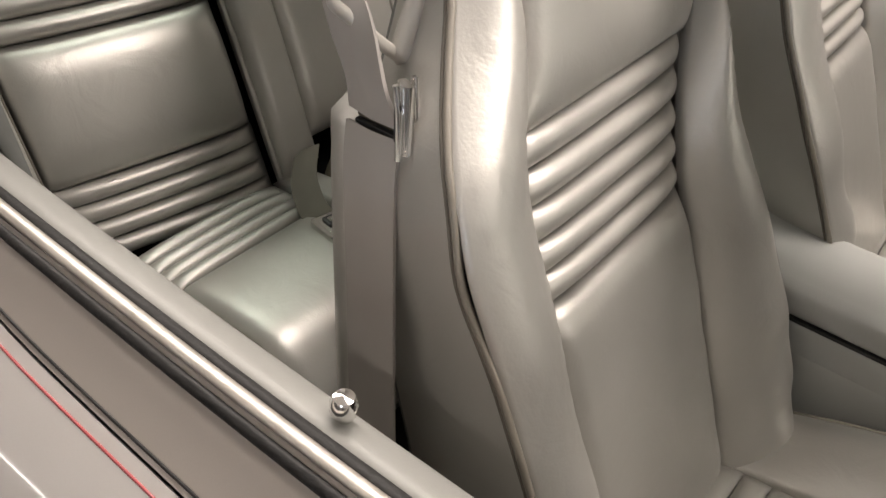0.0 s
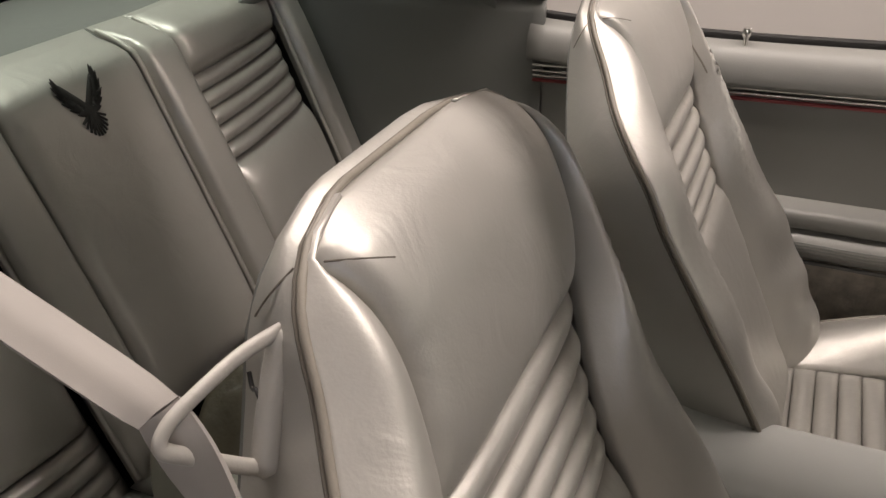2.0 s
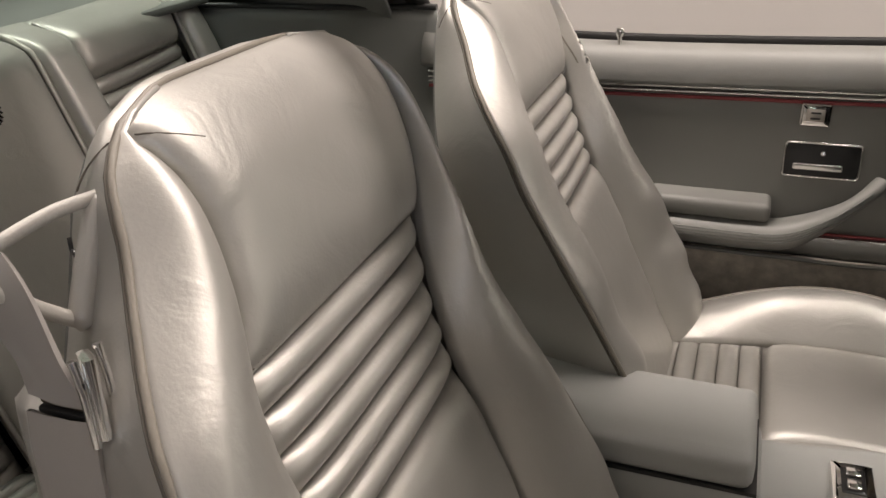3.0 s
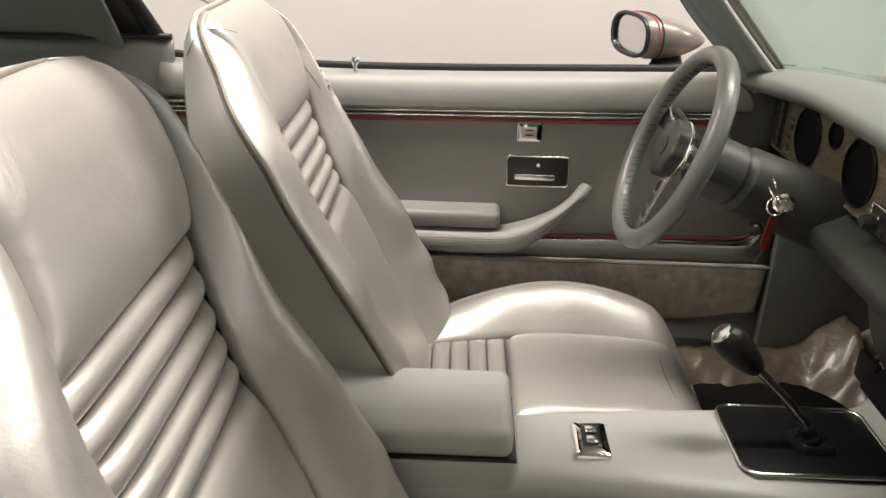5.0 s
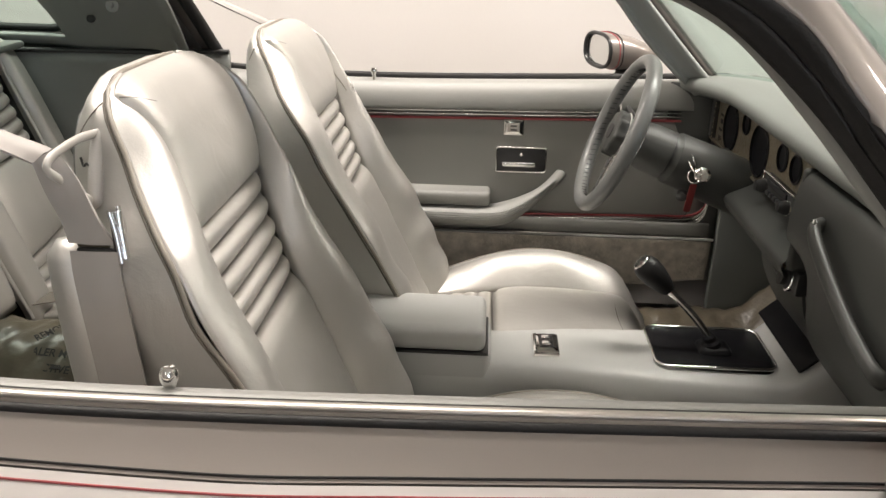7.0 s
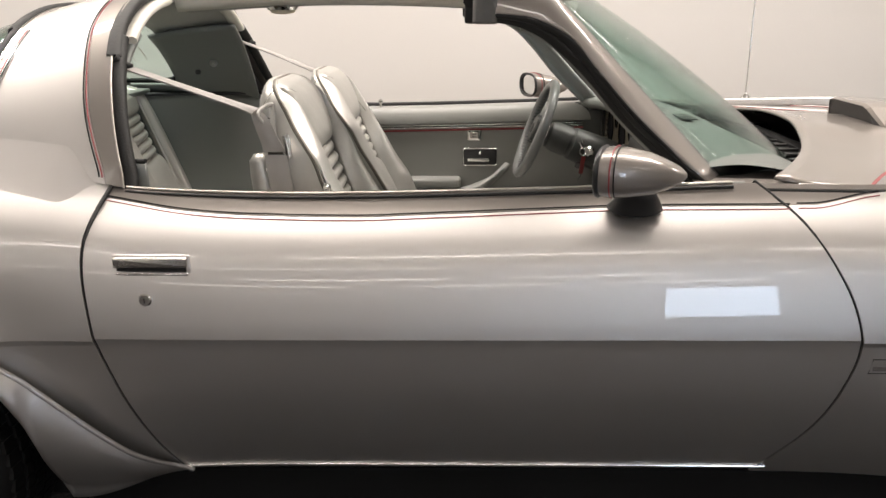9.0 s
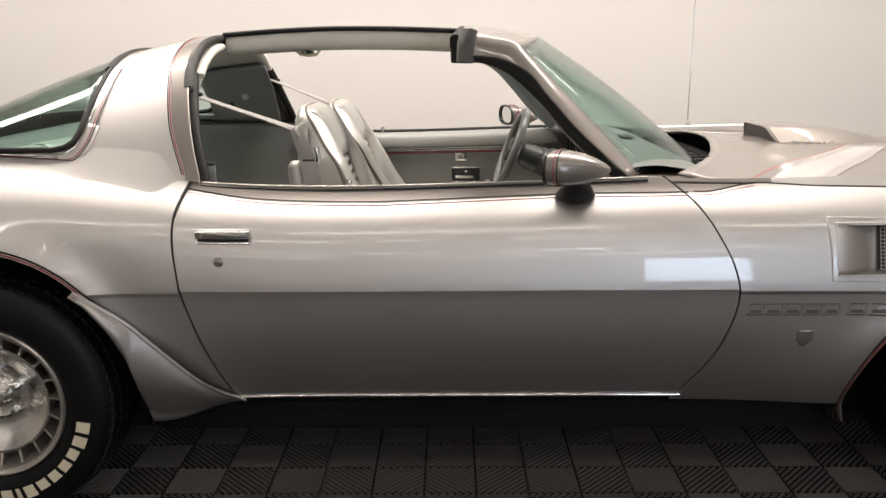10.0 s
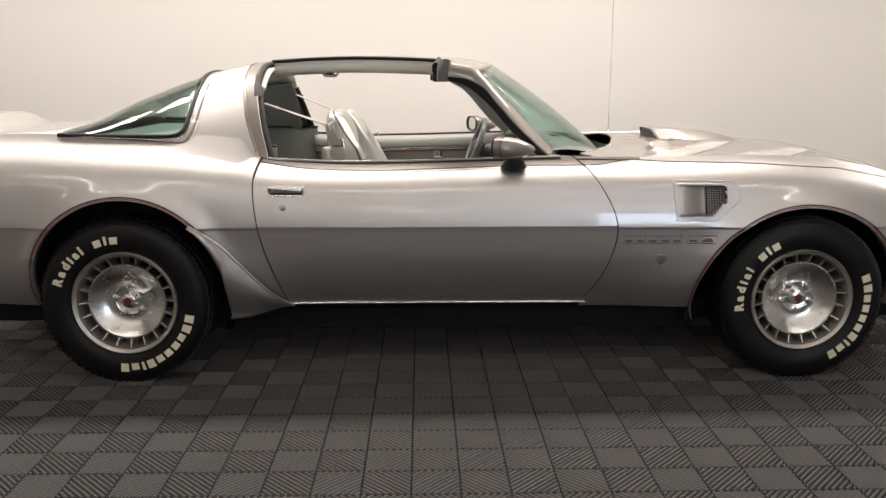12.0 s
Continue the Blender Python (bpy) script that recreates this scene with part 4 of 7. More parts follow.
def alloy(w, o, s, spin=0.0):
    ax = (0, s, 0)
    q = Vector(ax).to_track_quat("Z", "Y").to_matrix()
    lathe("rim", [(0.150, -0.02), (0.172, -0.02), (0.186, 0.03), (0.190, 0.085), (0.196, 0.100), (0.208, 0.106), (0.212, 0.100), (0.212, 0.085), (0.204, 0.07), (0.200, -0.09)], o, ax, 72, ALLOY_CAST, w, "cast alloy rim")
    lathe("rim_lip", [(0.199, 0.100), (0.203, 0.106), (0.208, 0.108), (0.2125, 0.103), (0.2125, 0.096)], o, ax, 72, ALLOY_LIP, w, "dull polished rim lip")
    lathe("face", [(0.0, 0.035), (0.055, 0.036), (0.062, 0.040), (0.075, 0.036), (0.10, 0.044), (0.135, 0.066), (0.150, 0.078), (0.156, 0.078), (0.158, 0.070), (0.156, 0.03), (0.15, 0.0)], o, ax, 72, ALLOY, w, "machined dished alloy wheel face")
    for k in range(20):
        a = 2 * math.pi * (k + spin) / 20
        d, t = Vector((math.cos(a), math.sin(a), 0)), Vector((-math.sin(a), math.cos(a), 0))
        bv = []
        for r, h in ((0.153, 0.072), (0.192, 0.088), (0.192, 0.020), (0.153, 0.005)):
            for e in (-1, 1):
                bv.append(o + q @ (d * r + t * 0.0032 * e + Vector((0, 0, h))))
        raw("vane", bv, [(0, 2, 4, 6), (1, 3, 5, 7), (0, 1, 3, 2), (2, 3, 5, 4), (4, 5, 7, 6), (6, 7, 1, 0)], ALLOY_CAST, w, smooth=False)
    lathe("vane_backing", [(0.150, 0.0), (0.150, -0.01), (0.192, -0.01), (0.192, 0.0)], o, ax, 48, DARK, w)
    for k in range(5):
        a = 2 * math.pi * (k + 0.3 + spin) / 5
        lathe("wheel_nut", [(0.016, 0.034), (0.016, 0.040), (0.0105, 0.041), (0.0105, 0.056), (0.008, 0.062), (0.0, 0.063)], o + q @ Vector((0.0603 * math.cos(a), 0.0603 * math.sin(a), 0)), ax, 6, CHROME, w, "chrome wheel nut")
    cap = lathe("centre_cap", [(0.036, 0.036), (0.036, 0.046), (0.030, 0.056), (0.028, 0.066), (0.024, 0.068), (0.0, 0.069)], o, ax, 24, CHROME, w, "chrome centre cap with a dark red badge")
    lathe("cap_badge", [(0.016, 0.068), (0.016, 0.0705), (0.0, 0.071)], o, ax, 20, BADGE, cap)
    lathe("brake_disc", [(0.06, -0.03), (0.135, -0.03), (0.135, -0.045), (0.06, -0.045)], o, ax, 32, DARK, w)


for cx in (REAR_X, FRONT_X):
    for s in (-1, 1):
        w, tyre, q, o = wheel(cx, s)
        # plain strokes standing for the two arcs of raised lettering, read clockwise
        words, bars = (164, ((112, "O I O"), (-10, "B F O O O O R I O H"))) if cx < 0 else (190, ((138, "O I O"), (24, "B F O O O O R I O H")))
        pos = words
        for ch, wd in zip("Radial", (8.6, 8.0, 8.4, 4.6, 8.0, 4.4)):
            a = radians(pos - wd / 2)
            me = text_mesh(ch, 0.047, 0.0012, 0.0026)
            me.transform(Matrix.Translation(o + Vector((0.2665 * math.cos(a), s * 0.1215, 0.2665 * math.sin(a)))) @ Matrix.Rotation(math.pi / 2 - a, 4, "Y") @ pose(0, 0, 0, 90, 0, 0 if s < 0 else 180))
            link("letter", me, CREAM, tyre, "raised cream letter", False)
            pos -= wd

        def stroke(a0, a1, r0, r1):
            lv, lf = [], []
            b = 0
            n = 3
            for i in range(n + 1):
                aa = radians(a0 + (a1 - a0) * i / n)
                for r, h in ((r0, 0.1188 - (r0 - 0.25) * 0.06), (r1, 0.1188 - (r1 - 0.25) * 0.06), (r1, 0.1212 - (r1 - 0.25) * 0.06), (r0, 0.1212 - (r0 - 0.25) * 0.06)):
                    lv.append(o + Vector((r * math.cos(aa), s * (h + 0.0012), r * math.sin(aa))))
            for i in range(n):
                for k in range(4):
                    lf.append((b + i * 4 + k, b + i * 4 + (k + 1) % 4, b + i * 4 + 4 + (k + 1) % 4, b + i * 4 + 4 + k))
            lf.append((b, b + 1, b + 2, b + 3))
            lf.append((b + 4 * n, b + 4 * n + 1, b + 4 * n + 2, b + 4 * n + 3))
            raw("letter_bar", lv, lf, CREAM, tyre, "raised cream letter bar", smooth=False)
        for a0, kinds in bars:
            pos = a0
            for kind in kinds.split():
                wd = {"I": 2.4, "_": 2.6}.get(kind, 6.6)
                if kind != "_":
                    stroke(pos, pos - wd, 0.249, 0.284 if kind != "O" else 0.277)
                pos -= wd + 2.7
        alloy(w, o, s, 0.1 if cx < 0 else 0.45)
# underbody
box("underbody", (-2.1, -0.70, 0.20), (2.05, 0.70, 0.30), DARK, car, "black underbody", 0.02)
box("exhaust_box", (-0.5, -0.45, 0.15), (0.1, -0.25, 0.23), DARK, car, "", 0.03)
tube("exhaust_pipe", [(-1.9, -0.5, 0.24), (-0.9, -0.40, 0.20), (0.5, -0.36, 0.19), (1.2, -0.3, 0.22)], 0.025, DARK, car, "", 8, steps=4)

# ---- cabin shell ----
box("cabin_floor", (-1.0, -0.70, 0.205), (0.72, 0.70, 0.225), CARPET, car, "worn grey carpet", 0.004)
box("firewall", (0.72, -0.70, 0.20), (0.76, 0.70, 0.90), DARK, car)
sheet("toe_board", lambda u, v: (0.50 + 0.22 * u, -0.68 + 1.36 * v, 0.225 + 0.20 * u), 4, 8, CARPET, car, "worn grey carpet", 0.01)
box("rear_footwell_riser", (-0.83, -0.66, 0.22), (-0.79, 0.66, 0.40), CARPET, car, "worn grey carpet")
sheet("tunnel", lambda u, v: (-1.02 + 0.60 * u, 0.15 * math.cos(math.pi * v), 0.22 + 0.22 * math.sin(math.pi * v)), 8, 12, CARPET, car, "carpeted transmission tunnel", 0.01)
for s in (-1, 1):
    # rear side trim, the pillar trim above it and the parcel shelf between
    def side_trim(u, v):
        x = -1.32 + 0.545 * u
        z = 0.30 + 0.645 * v
        dish = 0.050 * math.exp(-(((u - 0.42) / 0.30) ** 2 + ((v - 0.55) / 0.5) ** 2))
        return (x, s * (0.600 + 0.065 * smoothstep(0.45, 1.0, u) + dish - 0.035 * (1 - v) + 0.03 * v), z)
    sheet("rear_side_trim", side_trim, 24, 24, VINYL_DARK, car, "grey vinyl rear side trim", 0.012)
    tube("side_trim_edge", [Vector(side_trim(i / 24, 1.0)) + Vector((0, -s * 0.004, 0.003)) for i in range(25)], 0.006, BLACK, car, "dark trim joint", 8)

    def pillar_trim(u, v):
        x = -1.30 + 0.455 * u - 0.0 * v
        p = shell(max(-1.30, x), 0.03 + 0.60 * v)
        return (x - 0.02, s * (p.y - 0.045 - 0.01 * v), p.z - 0.020 - 0.02 * v)
    sheet("rear_pillar_trim", pillar_trim, 18, 14, PLASTIC_DARK, car, "grey plastic rear pillar trim", 0.010, keep=lambda u, v: u > 0.40 or v < 0.16)
    lathe("trim_screw", [(0.010, 0.0), (0.010, 0.004), (0.0, 0.005)], (-1.05, s * (shell(-1.05, 0.25).y - 0.058), shell(-1.05, 0.25).z - 0.03), (0, -s, 0.3), 12, BLACK, car)
    lathe("coat_hook", [(0.014, 0.0), (0.014, 0.006), (0.007, 0.008), (0.007, 0.018), (0.0, 0.019)], (-0.985, s * (shell(-0.985, 0.33).y - 0.058), shell(-0.985, 0.33).z - 0.035), (0, -s, 0.3), 12, PLASTIC, car)
box("parcel_shelf", (-1.66, -0.62, 0.955), (-1.24, 0.62, 0.972), VINYL_DARK, car, "grey parcel shelf", 0.006)
shell_strip("headlining", -1.13, -0.875, 8, 16, HEADLINER, "pale headlining", 0.008, 0.62, 1.0, -0.035)
box("luggage_wall", (-1.68, -0.62, 0.30), (-1.66, 0.62, 0.96), DARK, car)
lamp_base = lathe("dome_lamp", [(0.052, 0.0), (0.052, 0.008), (0.046, 0.014), (0.040, 0.022), (0.0, 0.026)], (-0.62, 0, 1.262), (0, 0, -1), 28, CHROME, car, "chrome rimmed dome lamp")
lathe("dome_lens", [(0.036, 0.022), (0.030, 0.030), (0.0, 0.034)], (-0.62, 0, 1.262), (0, 0, -1), 24, CREAM, lamp_base, "yellowed lens")

# ---- front seats ----
SEAT_HW = curve_table([(-0.05, 0.232), (0.05, 0.240), (0.15, 0.246), (0.28, 0.244), (0.40, 0.238), (0.46, 0.234), (0.51, 0.222), (0.545, 0.199), (0.575, 0.175), (0.61, 0.150), (0.635, 0.136), (0.655, 0.121), (0.672, 0.099), (0.684, 0.076), (0.691, 0.050)])
SEAT_HWP = curve_table([(-0.05, 0.225), (0.05, 0.236), (0.15, 0.240), (0.28, 0.228), (0.38, 0.212), (0.44, 0.203), (0.49, 0.200), (0.53, 0.212), (0.57, 0.228), (0.61, 0.230), (0.64, 0.218), (0.660, 0.205), (0.675, 0.188), (0.685, 0.164), (0.691, 0.122)])
EDGE_D = curve_table([(-0.05, 0.050), (0.10, 0.052), (0.25, 0.050), (0.35, 0.042), (0.44, 0.032), (0.50, 0.028), (0.545, 0.014), (0.58, 0.003), (0.62, -0.004), (0.66, -0.008), (0.70, -0.010)])
CROWN = curve_table([(-0.05, 0.030), (0.20, 0.034), (0.40, 0.030), (0.50, 0.027), (0.57, 0.025), (0.62, 0.020), (0.645, 0.014), (0.66, 0.007), (0.672, 0.0), (0.70, 0.0)])
DEPTH = curve_table([(-0.04, 0.135), (0.10, 0.130), (0.30, 0.115), (0.45, 0.100), (0.56, 0.088), (0.64, 0.070), (0.70, 0.045)])
SEAM_Y = curve_table([(-0.05, 0.142), (0.10, 0.138), (0.44, 0.134), (0.50, 0.124), (0.54, 0.106), (0.58, 0.095), (0.61, 0.092), (0.635, 0.092), (0.655, 0.096), (0.672, 0.099), (0.70, 0.09)])
SEAM_P = curve_table([(-0.05, 0.130), (0.20, 0.126), (0.36, 0.128), (0.43, 0.143), (0.485, 0.168), (0.52, 0.186), (0.56, 0.200), (0.60, 0.206), (0.64, 0.200), (0.67, 0.185), (0.70, 0.16)])
CW = 0.136


BULGE = [0.0, 0.018]


def half_back(e, v):
    """The backrest's half width: it is a little fuller towards the car's right."""
    mid = smoothstep(0.10, 0.35, v) * smoothstep(0.66, 0.56, v)
    return SEAT_HW(v) + BULGE[0] * mid if e < 0 else SEAT_HWP(v) - BULGE[1] * mid


def seam_y(v, e=1):
    """Where the middle panels meet the bolsters, on either side."""
    return min(SEAM_Y(v) if e < 0 else SEAM_P(v), half_back(e, v) - 0.0005)


def front_depth(t):
    """Roll of the head panel at the top."""
    return -0.010 * smoothstep(0.60, 0.695, t) ** 1.5


def front_seat(s, label):
    seat = empty("front_seat", car, label)
    BULGE[:] = (0.0, 0.018) if s < 0 else (0.022, 0.026)
    cy = -0.334 if s < 0 else 0.312
    org = Vector((-0.29, cy, 0.45)) if s < 0 else Vector((-0.272, cy, 0.436))
    lean = radians(22 if s < 0 else 24.5)
    UPV = Vector((-math.sin(lean), 0, math.cos(lean)))
    NRM = Vector((math.cos(lean), 0, math.sin(lean)))
    rng = random.Random(3 if s < 0 else 8)

    def at(y, v, d):
        return org + UPV * v + Vector((0, y, 0)) + NRM * d

    def patch(name, y0, y1, v0, v1, bulge, nu=16, nv=10, base=0.0, sharp=4, mat=VINYL, lab="", wrinkle=0.0, lift=None):
        """A stuffed panel between seams; y0, y1 may be functions of v."""
        ph = rng.random() * 6

        def f(u, t):
            v = v0 + (v1 - v0) * t
            a = y0(v) if callable(y0) else y0
            b = y1(v) if callable(y1) else y1
            y = a + (b - a) * u
            e = (1 - abs(2 * u - 1) ** (sharp * 2)) * (1 - abs(2 * t - 1) ** sharp)
            drop = 0.006 + 0.012 * smoothstep(0.662, 0.684, v)
            d = base - drop + (bulge + drop) * e ** 0.55 + front_depth(v)
            if lift:
                d += lift(u, v)
            d += wrinkle * math.sin(70 * v + 30 * y + ph) * math.sin(38 * y + 17 * v + ph * 2) * e
            return at(y, v, d)
        return sheet(name, f, nu, nv, mat, seat, lab, 0.003)

    # centre: head panel, pleats, lower panel
    patch("head_panel", lambda v: -seam_y(v, -1), seam_y, 0.502, 0.692, 0.018, 32, 34, 0.006, 3, wrinkle=0.0006)
    edges = [0.502, 0.471, 0.441, 0.411, 0.383, 0.355]
    for k in range(5):
        patch("pleat", lambda v: -seam_y(v, -1) - 0.002, lambda v: seam_y(v) + 0.002, edges[k + 1], edges[k], 0.016 if k else 0.014, 18, 8, -0.004, 2)
    patch("lower_panel", lambda v: -seam_y(v, -1) + 0.004, lambda v: seam_y(v) - 0.004, -0.04, 0.354, 0.016, 20, 24, 0.0, 9, wrinkle=0.0012)
    # bolsters
    for e in (-1, 1):
        ph = rng.random() * 6

        def bolster(u, t):
            v = -0.05 + 0.741 * t
            a, b = seam_y(v, e), half_back(e, v)
            y = a + (b - a) * u
            d0 = 0.004 - 0.003 * smoothstep(0.60, 0.66, v)
            d = d0 + (EDGE_D(v) - d0) * smoothstep(0, 1, u) + CROWN(v) * math.sin(math.pi * u ** 0.8) - 0.006 * math.exp(-(u / 0.07) ** 2) + front_depth(v)
            wr = (0.0030 if s < 0 else (0.0042 if e < 0 else 0.0036)) * math.sin(58 * v + ph + 3 * math.sin(9 * v)) * math.sin(math.pi * u) * smoothstep(0.62, 0.2, v)
            wr += (0.0012 if s < 0 else (0.0018 if e < 0 else 0.0020)) * math.sin(150 * v + 40 * u + ph) * math.sin(math.pi * u) * smoothstep(0.60, 0.5, v) * smoothstep(0.22, 0.40, v)
            d -= 0.003 * smoothstep(0.650, 0.668, v)
            return at(e * y, v, d + wr)
        sheet("bolster", bolster, 18, 80, VINYL, seat, "", 0.003)
        # piping on the bolster's outer edge, with a dark line painting dirt and shadow
    outline = []
    for i in range(61):
        v = -0.05 + 0.741 * i / 60
        outline.append((-half_back(-1, v), v))
    outline += [(y, 0.6935) for y in (-0.03, 0.03, 0.09)]
    outline += [(half_back(1, v), v) for y, v in reversed(outline[:61])]

    def edge_depth(v):
        return EDGE_D(v) + front_depth(v)
    pip = []
    for y, v in outline:
        wob = 0.006 * math.exp(-((v - 0.44) / 0.05) ** 2) if y * s > 0 else 0
        pip.append(at(y * 1.004, v, edge_depth(v) - wob))
    tube("piping", pip, 0.0031, PIPING, seat, "pale welted piping", 8)
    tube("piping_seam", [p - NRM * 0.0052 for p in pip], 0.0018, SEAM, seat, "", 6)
    # side gusset and hard back
    n = len(outline)
    gv, gf = [], []
    steps = 6
    for (y, v) in outline:
        d0, d1 = edge_depth(v) - 0.006, -DEPTH(v) * (1.0 if s < 0 else 0.8)
        for k in range(steps + 1):
            t = k / steps
            out = 1 + 0.012 * math.sin(math.pi * t) - 0.15 * t ** 1.2
            up = v + (0.006 * math.sin(math.pi * t) if v > 0.66 else 0)
            gv.append(at(y * out, up, d0 + (d1 - d0) * t))
    for i in range(n - 1):
        for k in range(steps):
            a = i * (steps + 1) + k
            gf.append((a, a + 1, a + steps + 2, a + steps + 1))
    raw("side_gusset", gv, gf, VINYL, seat, angle=60)

    def back(u, t):
        v = -0.05 + 0.741 * t
        y = (2 * u - 1) * half_back(u - 0.5, v) * 0.85
        return at(y, v, -DEPTH(v) * (1.0 if s < 0 else 0.8) - 0.014 * (1 - (2 * u - 1) ** 4) * (1 - t ** 6))
    sheet("back_panel", back, 16, 30, VINYL_DARK, seat, "grey vinyl back panel", 0.004)
    # top cap between piping and back
    # stitching at the shoulder, where bolster seam meets the piping
    def on_head(y, v):
        a, b = -seam_y(v, -1), seam_y(v)
        u, t = (y - a) / (b - a), (v - 0.502) / 0.190
        e = max(0.0, (1 - abs(2 * u - 1) ** 6) * (1 - abs(2 * t - 1) ** 3))
        drop = 0.006 + 0.012 * smoothstep(0.662, 0.684, v)
        return at(y, v, 0.006 - drop + (0.018 + drop) * e ** 0.55 + front_depth(v))
    tube("shoulder_stitch", [on_head(-seam_y(0.670, -1) + 0.002 + 0.0042 * i, 0.670 - 0.0024 * i) + NRM * 0.0009 for i in range(9)], 0.0007, SEAM, seat, "dark stitched seam", 6)
    rear_stitch = []
    for i in range(13):
        t = 0.04 + 0.06 * i
        v = 0.672 - 0.030 * t
        d0, d1 = edge_depth(v) - 0.006, -DEPTH(v) * (1.0 if s < 0 else 0.8)
        out = 1 + 0.012 * math.sin(math.pi * t) - 0.15 * t ** 1.2
        rear_stitch.append(at(-half_back(-1, v) * out - 0.0008, v + 0.004 * math.sin(math.pi * t), d0 + (d1 - d0) * t))
    tube("gusset_stitch", rear_stitch, 0.0007, SEAM, seat, "dark stitched seam", 6)
    for i in range(7):
        p = on_head(-0.112 + 0.0045 * i, 0.5065 + 0.0022 * i) + NRM * 0.0016
        tube("dart_stitch", [p - UPV * 0.0022 - NRM * 0.0012, p + UPV * 0.0022 - NRM * 0.0012 + Vector((0, 0.001, 0))], 0.0006, SEAM, seat, "", 4)
    # cushion
    X0c, X1c = -0.315, 0.245

    def cush_hw(x):
        return 0.250 - 0.045 * smoothstep(0.12, 0.25, x) ** 2

    def cush_z(x):
        return 0.432 + 0.030 * math.sin(math.pi * (x - X0c) / 0.62) - 0.075 * smoothstep(0.14, 0.25, x) ** 2

    def cpatch(name, y0, y1, xa, xb, bulge, nu=18, nv=10, sharp=4, wrinkle=0.0):
        ph = rng.random() * 6

        def f(u, t):
            x = xa + (xb - xa) * t
            y = y0 + (y1 - y0) * u
            e = (1 - abs(2 * u - 1) ** (sharp * 2)) * (1 - abs(2 * t - 1) ** sharp)
            z = cush_z(x) - 0.006 + (bulge + 0.006) * e ** 0.55 + wrinkle * math.sin(60 * x + ph) * math.sin(37 * y + ph * 3) * e
            return (x, cy + y, z)
        sheet(name, f, nu, nv, VINYL, seat, "", 0.003)
    for k in range(5):
        cpatch("cushion_pleat", -CW, CW, -0.285 + 0.033 * k, -0.252 + 0.033 * k, 0.010, 18, 8, 2)
    cpatch("cushion_panel", -CW, CW, -0.118, 0.240, 0.016, 20, 24, 8, 0.0012)
    for e in (-1, 1):
        ph = rng.random() * 6

        def cb(u, t):
            x = X0c + (X1c - X0c) * t
            a, b = CW, cush_hw(x)
            y = a + (b - a) * u
            B = 0.012 + 0.062 * math.sin(math.pi * min(1, max(0, (t - 0.02) / 1.06))) ** 1.2
            z = cush_z(x) - 0.006 + B * math.sin(math.pi / 2 * min(1, u / 0.7)) ** 0.9 - 0.012 * smoothstep(0.7, 1, u)
            z += 0.002 * math.sin(44 * x + ph) * math.sin(math.pi * u)
            return Vector((x, cy + e * y, z))
        sheet("cushion_bolster", cb, 12, 30, VINYL, seat, "", 0.003)
        edge = [cb(1.0, i / 30) for i in range(31)]
        tube("cushion_piping", edge, 0.0036, PIPING, seat, "pale welted piping", 8)
        sheet("cushion_side", lambda u, t: (lambda p: (p.x, p.y + e * (0.010 * math.sin(math.pi * t) - 0.035 * t), p.z + (0.27 - p.z) * t))(edge[round(u * 30)]), 30, 8, VINYL, seat, "", 0.003)
    tube("cushion_seam", [(0.150 + 0.012 * (y / CW) ** 2, cy + y, cush_z(0.150 + 0.012 * (y / CW) ** 2) + 0.0155 - 0.016 * abs(y / CW) ** 9) for y in [CW * (i / 12 - 1) for i in range(25)]], 0.0022, SEAM, seat, "dark stitched seam", 6)
    sheet("cushion_front", lambda u, t: (X1c + 0.010 * math.sin(math.pi * t) - 0.05 * t, cy + (2 * u - 1) * cush_hw(X1c), (cush_z(X1c) - 0.006 + 0.016 * abs(2 * u - 1) ** 3) * (1 - t) + 0.27 * t), 18, 8, VINYL, seat, "", 0.003)
    box("seat_base", (-0.30, cy - 0.20, 0.225), (0.14, cy + 0.20, 0.30), BLACK, seat, "black seat runners", 0.01)
    return seat


PIPING = material("pale_piping", (0.22, 0.20, 0.168), 0.5, 0.0, 0.0, 0.12, 40, 0.1, 300)
# seam brown; along the piping it paints both dirt and shadow
SEAM = material("dirty_shaded_seam", (0.13, 0.115, 0.095), 0.8, 0.0, 0.0, 0.2, 60)
front_seat(-1, "silver vinyl pleated passenger bucket seat")
front_seat(1, "creased silver vinyl driver's bucket seat")

# belt guide loop, belt and latch on the passenger seat
guide = empty("belt_guide", car, "grey plastic belt guide loop")
gp = [Vector(p) for p in ((-0.562, -0.456, 1.036), (-0.568, -0.484, 1.037), (-0.572, -0.514, 1.034), (-0.575, -0.536, 1.029), (-0.575, -0.544, 1.020), (-0.570, -0.534, 1.008), (-0.563, -0.515, 0.988), (-0.556, -0.498, 0.972))]
tube("loop", gp, 0.0065, PLASTIC_PALE, guide, "", 10, steps=6, ring=disc(0.0048, 12, 0.0034), up=Vector((1, 0, 0)))
tube("stem", [(-0.562, -0.452, 1.038), (-0.559, -0.476, 1.004), (-0.555, -0.500, 0.966)], 0.0085, PLASTIC_PALE, guide, "", 14, steps=10, scale=lambda t: math.sqrt(max(0.0, 1 - max(0.0, abs(2 * t - 1) - 0.8) ** 2 / 0.0405)))
tube("lacing", [(-0.578, -0.470, 1.012), (-0.574, -0.474, 1.004), (-0.568, -0.478, 1.008), (-0.560, -0.484, 1.002)], 0.0014, BLACK, guide, "black cord", 6, steps=4)


